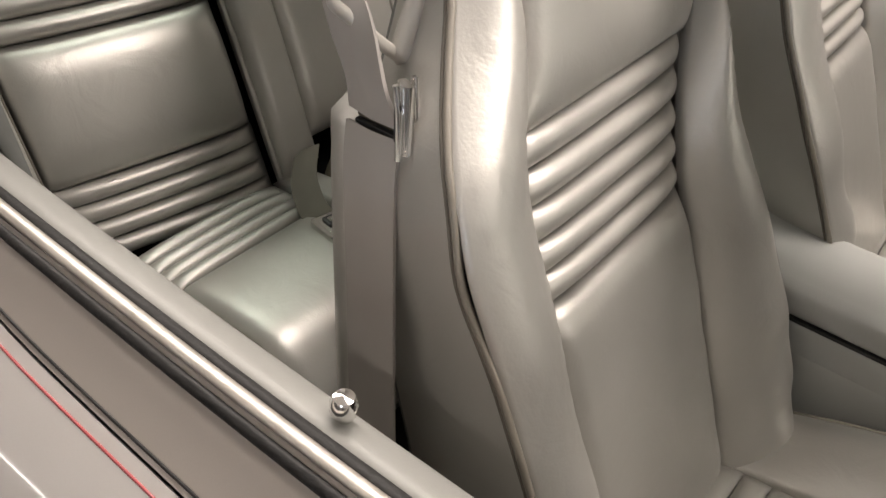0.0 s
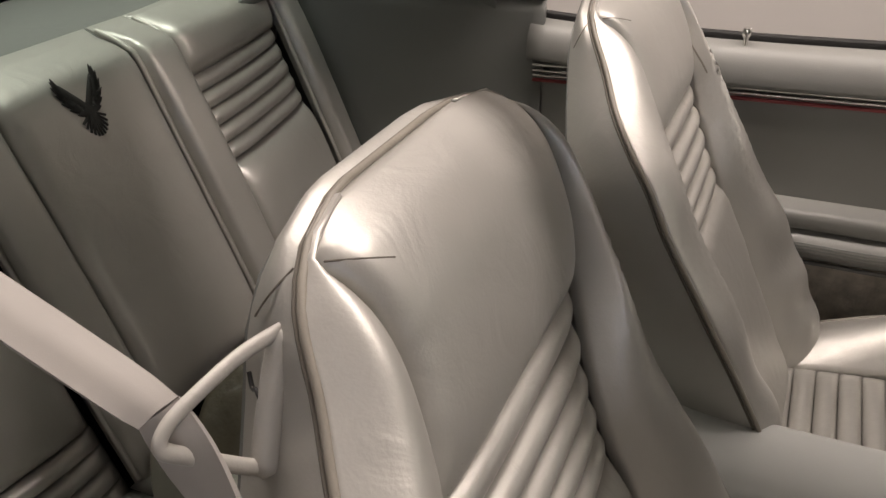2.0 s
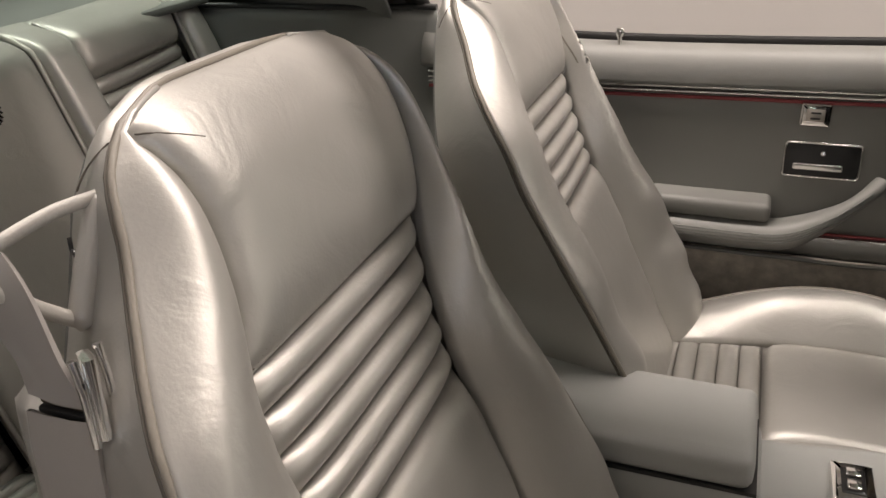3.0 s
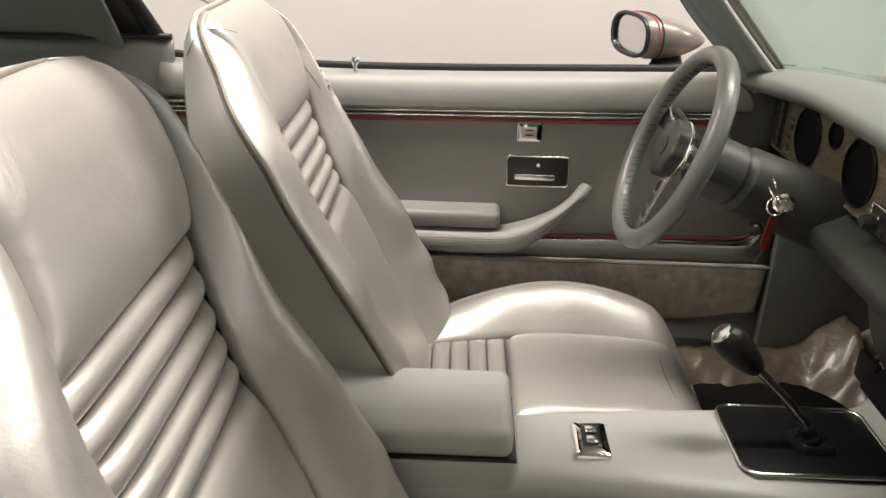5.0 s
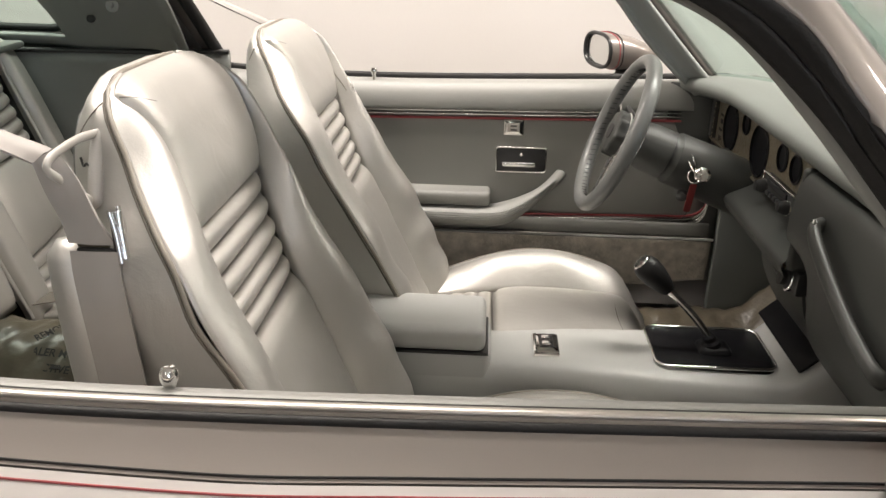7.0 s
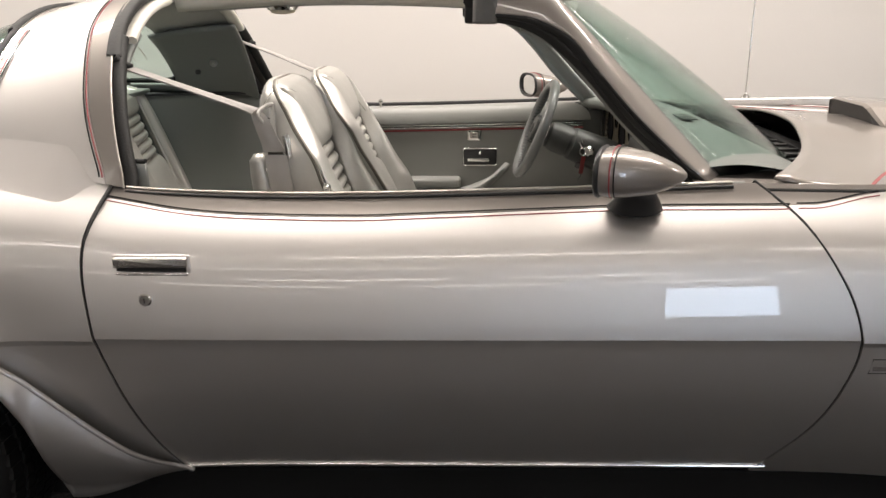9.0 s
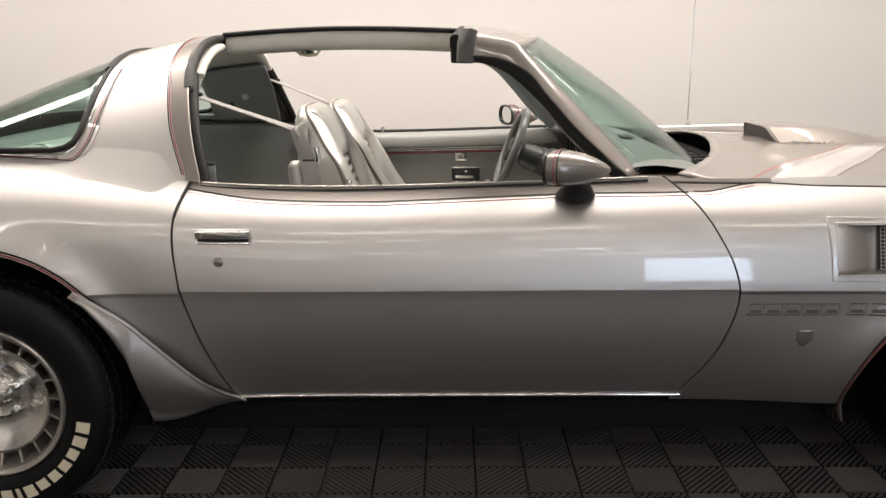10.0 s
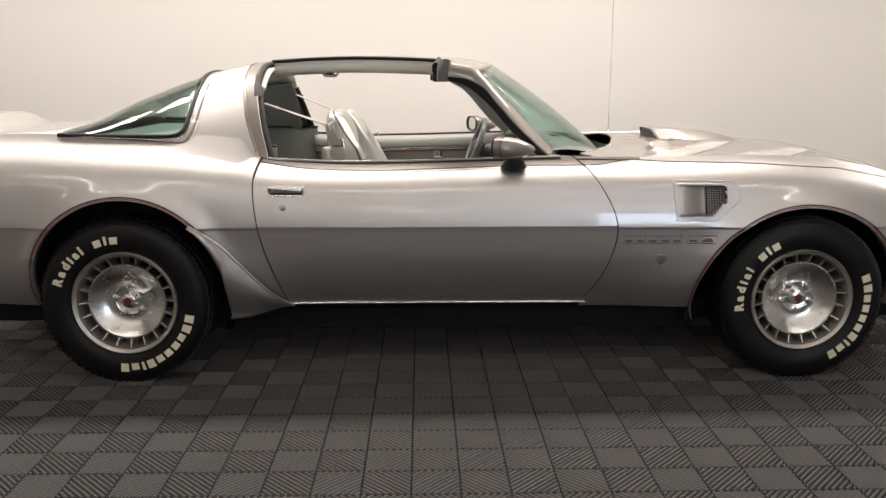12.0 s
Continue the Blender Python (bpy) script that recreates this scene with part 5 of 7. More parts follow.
def strap(name, pts, width, parent, across, label="", mat=None, thick=0.0022, end=None):
    """A belt: a flat band along the points, its width along the given directions."""
    pts = [Vector(p) for p in pts]
    path = smooth_path(pts, 8)
    dirs = smooth_path([Vector(a).normalized() for a in across], 8)
    v, f = [], []
    for i, (p, d) in enumerate(zip(path, dirs)):
        d = d.normalized()
        tang = (path[min(i + 1, len(path) - 1)] - path[max(i - 1, 0)]).normalized()
        nn = tang.cross(d).normalized()
        wide = width + ((end or width) - width) * i / (len(path) - 1)
        for k in range(7):
            a = k / 6 - 0.5
            v.append(p + d * a * wide + nn * (thick + 0.0012 * math.cos(2 * math.pi * a)))
        for k in range(6, -1, -1):
            a = k / 6 - 0.5
            v.append(p + d * a * wide - nn * thick)
    m = 14
    for i in range(len(path) - 1):
        for k in range(m):
            f.append((i * m + k, i * m + (k + 1) % m, (i + 1) * m + (k + 1) % m, (i + 1) * m + k))
    return raw(name, v, f, mat or WEBBING, parent, label, angle=50)


belt = empty("seat_belt", car, "pale woven passenger seat belt with a chrome latch")
strap("shoulder_strap", [(-0.995, -0.512, 1.168), (-0.87, -0.515, 1.126), (-0.75, -0.522, 1.086), (-0.62, -0.530, 1.043), (-0.584, -0.532, 1.030)], 0.040, belt, [(0.0, 0.98, 0.14), (0.0, 0.98, 0.12), (0.02, 0.98, 0.12), (0.20, 0.90, 0.20), (0.45, 0.75, 0.40)], end=0.024)
strap("hanging_strap", [(-0.584, -0.532, 1.031), (-0.572, -0.532, 1.006), (-0.557, -0.533, 0.968), (-0.546, -0.534, 0.940)], 0.024, belt, [(0.55, 0.65, 0.4), (0.85, 0.3, 0.35), (1, -0.1, 0.1), (1, -0.05, 0.0)], end=0.050)
strap("lap_strap", [(-0.542, -0.539, 0.934), (-0.537, -0.549, 0.90), (-0.518, -0.568, 0.80), (-0.496, -0.588, 0.66), (-0.475, -0.600, 0.50), (-0.45, -0.605, 0.30)], 0.050, belt, [(1, 0.05, 0), (1, 0.0, 0.1), (1, -0.02, 0.2), (1, 0, 0.2), (1, 0, 0.2), (1, 0, 0.2)])
latch = tube("latch_plate", [(-0.520, -0.532, 0.976), (-0.517, -0.534, 0.955), (-0.513, -0.538, 0.928)], 0.01, CHROME, belt, "chrome latch plate", ring=slab(0.007, 0.021))
for dy in (-0.0095, 0.0095):
    tube("latch_edge", [(-0.520, -0.532 + dy, 0.978), (-0.515, -0.534 + dy, 0.955), (-0.511, -0.538 + dy, 0.926)], 0.0028, CHROME, belt, "rolled chrome latch edge", 10, steps=4)
box("latch_inset", (-0.5195, -0.5440, 0.936), (-0.5135, -0.5425, 0.966), BLACK, belt, "dark latch inset", 0.001)
box("latch_bar", (-0.562, -0.538, 0.930), (-0.524, -0.530, 0.936), BLACK, belt, "dark latch bar", 0.002)
box("latch_slot", (-0.562, -0.535, 0.936), (-0.528, -0.530, 0.943), BRASS, belt, "brass slot coloured dark for shade", 0.002)
sleeve_pts = [(-0.590, -0.496, 0.930), (-0.585, -0.506, 0.88), (-0.567, -0.524, 0.78), (-0.542, -0.548, 0.65), (-0.516, -0.564, 0.50), (-0.49, -0.57, 0.30)]
tube("belt_sleeve", sleeve_pts, 0.03, VINYL, car, "rounded grey vinyl belt sleeve", steps=6, ring=disc(0.024, 14, 0.030), scale=lambda t: 0.55 + 0.45 * smoothstep(0.0, 0.07, t))
for z, x in ((0.90, -0.567), (0.83, -0.556)):
    lathe("sleeve_stud", [(0.004, 0), (0.004, 0.003), (0.0, 0.005)], (x, -0.528 - (0.90 - z) * 0.15, z), (0.6, -1, 0), 10, CHROME, car)
# the driver's belt on its pillar
dbelt = empty("seat_belt", car, "pale woven driver's seat belt")
strap("shoulder_strap", [(-0.985, 0.512, 1.168), (-0.86, 0.520, 1.13), (-0.72, 0.52, 1.075), (-0.60, 0.51, 1.02), (-0.575, 0.50, 0.95)], 0.018, dbelt, [(0.1, 1, 0.2), (0.1, 1, 0.3), (0.2, 0.9, 0.4), (0.5, 0.6, 0.6), (1, 0.2, 0.1)])
for s in (-1, 1):
    box("belt_slot", (-1.008, s * 0.502 - 0.006, 1.154), (-0.965, s * 0.502 + 0.006, 1.172), BLACK, car, "black belt slot", 0.004)
strap("buckle_tongue", [(-0.335, 0.615, 0.50), (-0.325, 0.622, 0.47), (-0.31, 0.63, 0.40)], 0.048, dbelt, [(1, 0.1, 0.3)] * 3)

# ---- rear seat ----
rear = empty("rear_seat", car, "silver vinyl pleated rear bench with two bucket hollows")


def rear_at(y, z, d):
    """On the rear backrest's plane, d proud of it."""
    d -= 0.026
    wing = 0.045 * max(0.0, (abs(y) - 0.2) / 0.3) ** 1.5
    return Vector((-1.066 - (z - 0.585) * 0.385 + d * 0.936 - wing, y, z + d * 0.350))


def roll(z):
    """The backrest's top rolls back."""
    return 0.06 * smoothstep(0.950, 1.022, z) ** 1.6


def rpatch(name, y0, y1, z0, z1, bulge, nu=16, nv=8, base=0.0, sharp=4, lab="", crown=0.0):
    def f(u, t):
        z = z0 + (z1 - z0) * t
        a = y0(z) if callable(y0) else y0
        b = y1(z) if callable(y1) else y1
        y = a + (b - a) * u
        e = (1 - abs(2 * u - 1) ** (sharp * 2)) * (1 - abs(2 * t - 1) ** sharp)
        d = base - 0.007 + (bulge + 0.007) * max(0, e) ** 0.55 - roll(z)
        return rear_at(y, z, d)
    return sheet(name, f, nu, nv, VINYL, rear, lab, 0.003)


rpatch("centre_panel", -0.128, 0.128, 0.53, 1.018, 0.020, 18, 30, 0.012, 7)
for s in (-1, 1):
    a, b = sorted((s * 0.130, s * 0.205))
    rpatch("centre_bolster", a, b, 0.47, 1.018, 0.028, 12, 30, 0.016, 4)
    a, b = sorted((s * 0.207, s * 0.532))
    rpatch("head_panel", a, b, 0.906, 1.018, 0.018, 20, 14, 0.010, 4)
    for k in range(5):
        rpatch("upper_pleat", a, b, 0.766 + 0.028 * k, 0.794 + 0.028 * k, 0.016, 18, 8, 0.0, 2)
    rpatch("middle_panel", a + 0.006, b - 0.006, 0.586, 0.765, 0.026, 26, 24, 0.004, 4)
    for k in range(4):
        rpatch("lower_pleat", a + 0.004, b - 0.004, 0.479 + 0.0268 * k, 0.5058 + 0.0268 * k, 0.012, 18, 8, 0.004, 2)
    a, b = sorted((s * 0.534, s * 0.615))
    rpatch("outer_bolster", a, b, 0.45, 1.012, 0.034, 10, 30, 0.016, 4)
    for y in (0.129, 0.206, 0.533):
        tube("piping", [rear_at(s * y, 0.50 + 0.51 * i / 24, 0.022 - roll(0.50 + 0.51 * i / 24)) for i in range(25)], 0.0040, VINYL, rear, "", 8)
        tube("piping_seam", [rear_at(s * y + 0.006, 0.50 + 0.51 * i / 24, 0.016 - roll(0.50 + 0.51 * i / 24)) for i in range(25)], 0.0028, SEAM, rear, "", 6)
    # cushion: pleats at the back, a smooth rounded front, a side bolster
    def cz(x):
        return 0.488 + 0.024 * smoothstep(-1.05, -0.80, x)

    def rc(name, y0, y1, xa, xb, bulge, nu, nv, sharp, drop=0.0):
        def f(u, t):
            x = xa + (xb - xa) * t
            y = y0 + (y1 - y0) * u
            e = (1 - abs(2 * u - 1) ** (sharp * 2)) * (1 - abs(2 * t - 1) ** sharp)
            z = cz(x) - 0.006 + (bulge + 0.006) * max(0, e) ** 0.55 - drop * smoothstep(-0.80, -0.675, x) ** 2
            return (x, s * y, z)
        sheet(name, f, nu, nv, VINYL, rear, "", 0.003)
    for k in range(4):
        rc("cushion_pleat", 0.215, 0.490, -1.045 + 0.027 * k, -1.018 + 0.027 * k, 0.011, 18, 8, 2)
    rc("cushion_panel", 0.215, 0.490, -0.936, -0.672, 0.016, 20, 24, 8, 0.05)
    rc("cushion_side", 0.493, 0.600, -1.05, -0.672, 0.022, 12, 24, 6, 0.05)
    rc("cushion_inner", 0.150, 0.212, -1.05, -0.72, 0.010, 8, 20, 6, 0.05)
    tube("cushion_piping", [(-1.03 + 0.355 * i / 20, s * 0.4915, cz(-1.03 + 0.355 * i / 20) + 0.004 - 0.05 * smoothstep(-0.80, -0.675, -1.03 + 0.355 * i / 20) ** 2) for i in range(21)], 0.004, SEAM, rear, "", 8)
    sheet("cushion_front", lambda u, t: (-0.672 + 0.012 * math.sin(math.pi * t) - 0.06 * t, s * (0.15 + 0.45 * u), 0.455 * (1 - t) + 0.24 * t), 14, 8, VINYL, rear, "", 0.003)
    box("cushion_base", (-1.06, s * 0.375 - 0.22, 0.25), (-0.70, s * 0.375 + 0.22, 0.455), VINYL_DARK, rear, "", 0.03, 3)
    # rear belt buckles lying on the cushion
    bk = empty("rear_buckle", car, "chrome push-button buckle on a grey strap")
    strap("buckle_strap", [(-1.03, s * 0.155, 0.53), (-0.985, s * 0.205, 0.520), (-0.93, s * 0.243, 0.516), (-0.885, s * 0.262, 0.519)], 0.045, bk, [(0.3, 1, 0.2)] * 4, "grey strap", WEBBING_DARK)
    m = pose(-0.857, s * 0.268, 0.521, 0, -4, s * 12)
    plate("buckle_body", rounded(0.062, 0.046, 0.006), 0.016, m, CHROME, bk, "chrome buckle", 0.006, 3)
    plate("button", rounded(0.022, 0.022, 0.003), 0.004, m @ Matrix.Translation((-0.006, 0, 0.0155)), BLACK, bk, "black push button", 0.001)
    plate("button_frame", rounded(0.012, 0.012, 0.002), 0.002, m @ Matrix.Translation((-0.006, 0, 0.0192)), CHROME, bk)
    lathe("rear_belt_boot", [(0.0, 0.0), (0.030, 0.004), (0.034, 0.02), (0.028, 0.034), (0.012, 0.040), (0.0, 0.041)], (-0.955, s * 0.555, 0.502), (0.2, s * -0.2, 1), 20, BLACK, bk, "black belt retractor boot")
    strap("retractor_strap", [(-0.955, s * 0.555, 0.525), (-0.925, s * 0.57, 0.52), (-0.90, s * 0.60, 0.50)], 0.044, bk, [(0.2, 1, 0)] * 3, "", WEBBING)
def pouch(u, v):
    a = 2 * math.pi * v
    r = 0.046 * math.sin(math.pi * (0.06 + 0.86 * u)) ** 0.5
    x = -1.055 + 0.165 * u
    wr = 1 + 0.07 * noise.noise((x * 40, math.cos(a) * 2, math.sin(a) * 2))
    return (x, -0.572 + 0.022 * u + r * 0.85 * wr * math.cos(a), 0.522 + 0.006 * u + r * 0.80 * wr * math.sin(a))


boot = sheet("belt_pouch", pouch, 22, 26, POUCH, car, "brown-grey vinyl pouch over the rear belt retractor", 0.002)
lathe("pouch_end", [(0.034, -0.01), (0.036, 0.0), (0.033, 0.014), (0.020, 0.020), (0.0, 0.021)], (-0.905, -0.551, 0.528), (1, 0.15, 0.15), 24, BLACK, boot, "black plastic retractor end")
lathe("pouch_rim", [(0.0355, -0.002), (0.038, 0.002), (0.0355, 0.006)], (-0.905, -0.551, 0.528), (1, 0.15, 0.15), 24, CHROME, boot, "chrome retractor rim")
# plain dark winged emblem on the middle of the backrest
em = empty("seat_emblem", car, "black embroidered winged emblem")
for e in (-1, 1):
    for k in range(7):
        root = Vector((0.005 + 0.0040 * k, 0.000 + 0.0042 * k))
        a = radians(4 + 13 * k)
        L = (0.016, 0.021, 0.026, 0.030, 0.032, 0.031, 0.028)[k]

        def fe(u, t):
            r = L * u
            w = 0.0046 * math.sin(math.pi * min(1, 0.30 + 0.70 * u)) * (2 * t - 1)
            yy = root.x + r * math.cos(a) - w * math.sin(a)
            zz = root.y + r * math.sin(a) + w * math.cos(a)
            return rear_at(e * yy, 0.921 + zz, 0.0335)
        sheet("wing_feather", fe, 6, 2, INK, em, "", 0.0014)
    wing = [Vector((0.0, -0.004)), Vector((0.034, 0.036)), Vector((0.026, 0.042)), Vector((-0.001, 0.010))]
    sheet("wing", lambda u, t: (lambda p: rear_at(e * p.x, 0.921 + p.y, 0.0332))(wing[0].lerp(wing[1], u).lerp(wing[3].lerp(wing[2], u), t)), 6, 2, INK, em, "", 0.0014)
for k in range(11):
    a = radians(190 + 16 * k)
    tube("tail_feather", [rear_at(0.004 * math.cos(a), 0.919 + 0.004 * math.sin(a), 0.0335), rear_at(0.020 * math.cos(a), 0.914 + 0.026 * math.sin(a), 0.0335)], 0.0019, INK, em, "", 6)
lathe("emblem_body", [(0.009, 0), (0.009, 0.002), (0.0, 0.003)], rear_at(0, 0.921, 0.0325), (0.936, 0, 0.35), 14, INK, em)
# plastic film over the hump between the rear cushions
film_rng = random.Random(5)


def film_sheet(name, xa, xb, ya, yb, zf, amp, n=46, label=""):
    ph = [film_rng.random() * 6 for _ in range(8)]

    def f(u, v):
        x, y = xa + (xb - xa) * u, ya + (yb - ya) * v
        z = zf(x, y) + amp * (abs(math.sin(34 * x + 21 * y + ph[0])) * abs(math.sin(-19 * x + 37 * y + ph[1])) + 0.5 * abs(math.sin(71 * x - 53 * y + ph[2])) + 0.35 * noise.noise((x * 40, y * 40, ph[3])))
        return (x + 0.01 * math.sin(12 * y + ph[4]), y + 0.01 * math.sin(14 * x + ph[5]), z)
    return tagged(sheet(name, f, n, n, PLASTIC_FILM, None, "", 0.0008), label, "floor cover")


film_sheet("floor_cover", -1.02, -0.62, -0.150, 0.150, lambda x, y: 0.550 - 0.12 * (y / 0.15) ** 2 - 0.30 * smoothstep(-0.80, -0.62, x), 0.008, label="crumpled yellowed plastic film over the rear tunnel")
film_sheet("floor_cover", 0.16, 0.62, 0.16, 0.655, lambda x, y: 0.244 + 0.10 * smoothstep(0.50, 0.65, x) + 0.085 * smoothstep(0.46, 0.64, y), 0.009, label="crumpled clear plastic film on the driver's carpet")
film_sheet("floor_cover", 0.16, 0.62, -0.64, -0.16, lambda x, y: 0.236 + 0.16 * smoothstep(0.45, 0.65, x), 0.022, label="crumpled clear plastic film on the passenger's carpet")
film_sheet("floor_cover", -0.66, -0.40, -0.62, -0.18, lambda x, y: 0.236, 0.016, label="crumpled plastic film on the rear carpet")
for k in range(7):
    o = box("printed_bar", (0.30 + 0.040 * (k % 4), 0.36 - 0.028 * (k // 4) - 0.004, 0.288), (0.30 + 0.040 * (k % 4) + 0.022, 0.36 - 0.028 * (k // 4) + 0.006, 0.289), INK, bpy.data.objects["floor_cover.001"], "dark printed bars", 0)
for words, x, y, size, turn in (("DEALER MUST", -0.890, -0.070, 0.0205, -6), ("PROTECTIVE COVER", -0.872, -0.092, 0.0200, -7), ("REMOVE", -0.905, -0.030, 0.018, 62), ("REMOVE", 0.27, 0.30, 0.026, 75), ("COVER", 0.235, 0.29, 0.026, 75)):
    me = text_mesh(words, size, 0.0, 0.0004)
    near = x < 0
    cover = bpy.data.objects["floor_cover" if near else "floor_cover.001"]
    z = (0.550 - 0.12 * (y / 0.15) ** 2 + 0.014) if near else 0.282
    me.transform(pose(x, y, z, 38 if near else 12, 0, turn))
    link("printed_words", me, INK, cover, "printed notice: " + words.lower(), False)
for k in range(14):
    r = film_rng
    x, y = -0.90 + 0.13 * r.random(), -0.11 + 0.13 * r.random()
    box("printed_bar", (x, y, 0.572 - 0.10 * (y / 0.15) ** 2), (x + 0.012 + 0.02 * r.random(), y + 0.007, 0.570 - 0.10 * (y / 0.15) ** 2), INK, bpy.data.objects["floor_cover"], "dark printed bars", 0)

# ---- console ----
con = empty("console", car, "grey moulded centre console")


def con_z(x):
    return lerp_table([(-0.45, 0.545), (-0.10, 0.548), (0.02, 0.552), (0.30, 0.547), (0.372, 0.549), (0.385, 0.566), (0.425, 0.605), (0.47, 0.640), (0.52, 0.66)], x)


def con_hw(x):
    return lerp_table([(-0.50, 0.066), (-0.10, 0.066), (0.07, 0.086), (0.20, 0.098), (0.45, 0.112), (0.55, 0.12)], x)


def con_sec(u, v):
    x = -0.50 + 1.02 * u
    a = v * 2 - 1
    hw, zt = con_hw(x), con_z(x)
    if abs(a) > 0.5:
        t = (abs(a) - 0.5) * 2
        return (x, 0.016 + math.copysign(hw + 0.004 + 0.016 * t, a), zt - 0.010 + (0.225 - zt + 0.010) * t)
    y = a * 2 * hw
    return (x, 0.016 + y, zt - 0.010 * abs(a * 2) ** 6 + 0.004 * math.cos(a * math.pi))
sheet("console_body", con_sec, 50, 40, PLASTIC, con, "", 0.004)
# armrest lid: a padded box with a seam below it
bm = bmesh.new()
bmesh.ops.create_cube(bm, size=1)
for v in bm.verts:
    v.co = Vector((v.co.x * 0.40, v.co.y * 0.146, v.co.z * 0.046))
bmesh.ops.bevel(bm, geom=bm.edges[:], offset=0.017, segments=4, affect="EDGES", profile=0.6)
bmesh.ops.transform(bm, matrix=pose(-0.335, 0.014, 0.592), verts=bm.verts)
part("armrest_lid", bm, PLASTIC, con, "padded grey armrest lid")
box("armrest_box", (-0.53, -0.055, 0.40), (-0.125, 0.083, 0.5675), PLASTIC, con, "", 0.012, 3)
box("lid_gap", (-0.53, -0.0560, 0.5640), (-0.130, 0.0840, 0.5690), BLACK, con, "dark seam below the lid", 0)
sw = plate("window_switch", rounded(0.048, 0.072, 0.004), 0.010, pose(-0.028, 0.005, 0.5545), CHROME, con, "chrome framed window switch", 0.007, 2)
plate("switch_well", rounded(0.026, 0.044, 0.002), 0.002, pose(-0.028, 0.005, 0.564), BLACK, sw)
for y in (-0.010, 0.012):
    box("switch_rocker", (-0.036, 0.005 + y - 0.008, 0.5655), (-0.020, 0.005 + y + 0.008, 0.571), CHROME, sw, "", 0.002)
bz = plate("shift_bezel", rounded(0.205, 0.150, 0.022), 0.006, pose(0.262, 0.026, 0.5515, 0, 0, -3), MATT, con, "black gloss shift plate", 0.003)
tube("bezel_rim", [Vector((0.262, 0.026, 0.5575)) + Vector((a, b, 0)) for a, b in rounded(0.205, 0.150, 0.022)], 0.003, CHROME, con, "chrome bezel rim", 8, closed=True)
plate("shift_boot", rounded(0.060, 0.056, 0.014), 0.012, pose(0.27, 0.02, 0.556), MATT, con, "black rubber boot", 0.014, 3)
lathe("boot_collar", [(0.018, 0.0), (0.017, 0.008), (0.012, 0.012), (0.011, 0.020), (0.008, 0.023), (0.0, 0.023)], (0.265, 0.018, 0.564), (-0.35, 0, 1), 18, MATT, con)
lev = empty("gear_lever", car, "chrome gear lever with a black leather knob")
tube("shaft", [(0.263, 0.018, 0.576), (0.244, 0.020, 0.600), (0.221, 0.024, 0.626), (0.172, 0.031, 0.672)], 0.0065, CHROME, lev, "", 10, steps=5)
lathe("knob", [(0.011, -0.046), (0.016, -0.036), (0.022, -0.011), (0.0235, 0.009), (0.021, 0.020), (0.016, 0.025), (0.0, 0.026)], (0.148, 0.034, 0.694), (-0.62, 0.08, 0.58), 22, LEATHER_BLACK, lev, "worn black leather knob")
lathe("knob_cap", [(0.016, 0.024), (0.015, 0.028), (0.0, 0.029)], (0.148, 0.034, 0.694), (-0.62, 0.08, 0.58), 20, CHROME, lev, "chrome knob cap")
plate("ashtray_panel", rounded(0.058, 0.225, 0.006), 0.004, pose(0.404, 0.030, 0.592, 0, -44, 0), MATT, con, "black ashtray panel", 0.002)

# ---- doors' inner sides ----


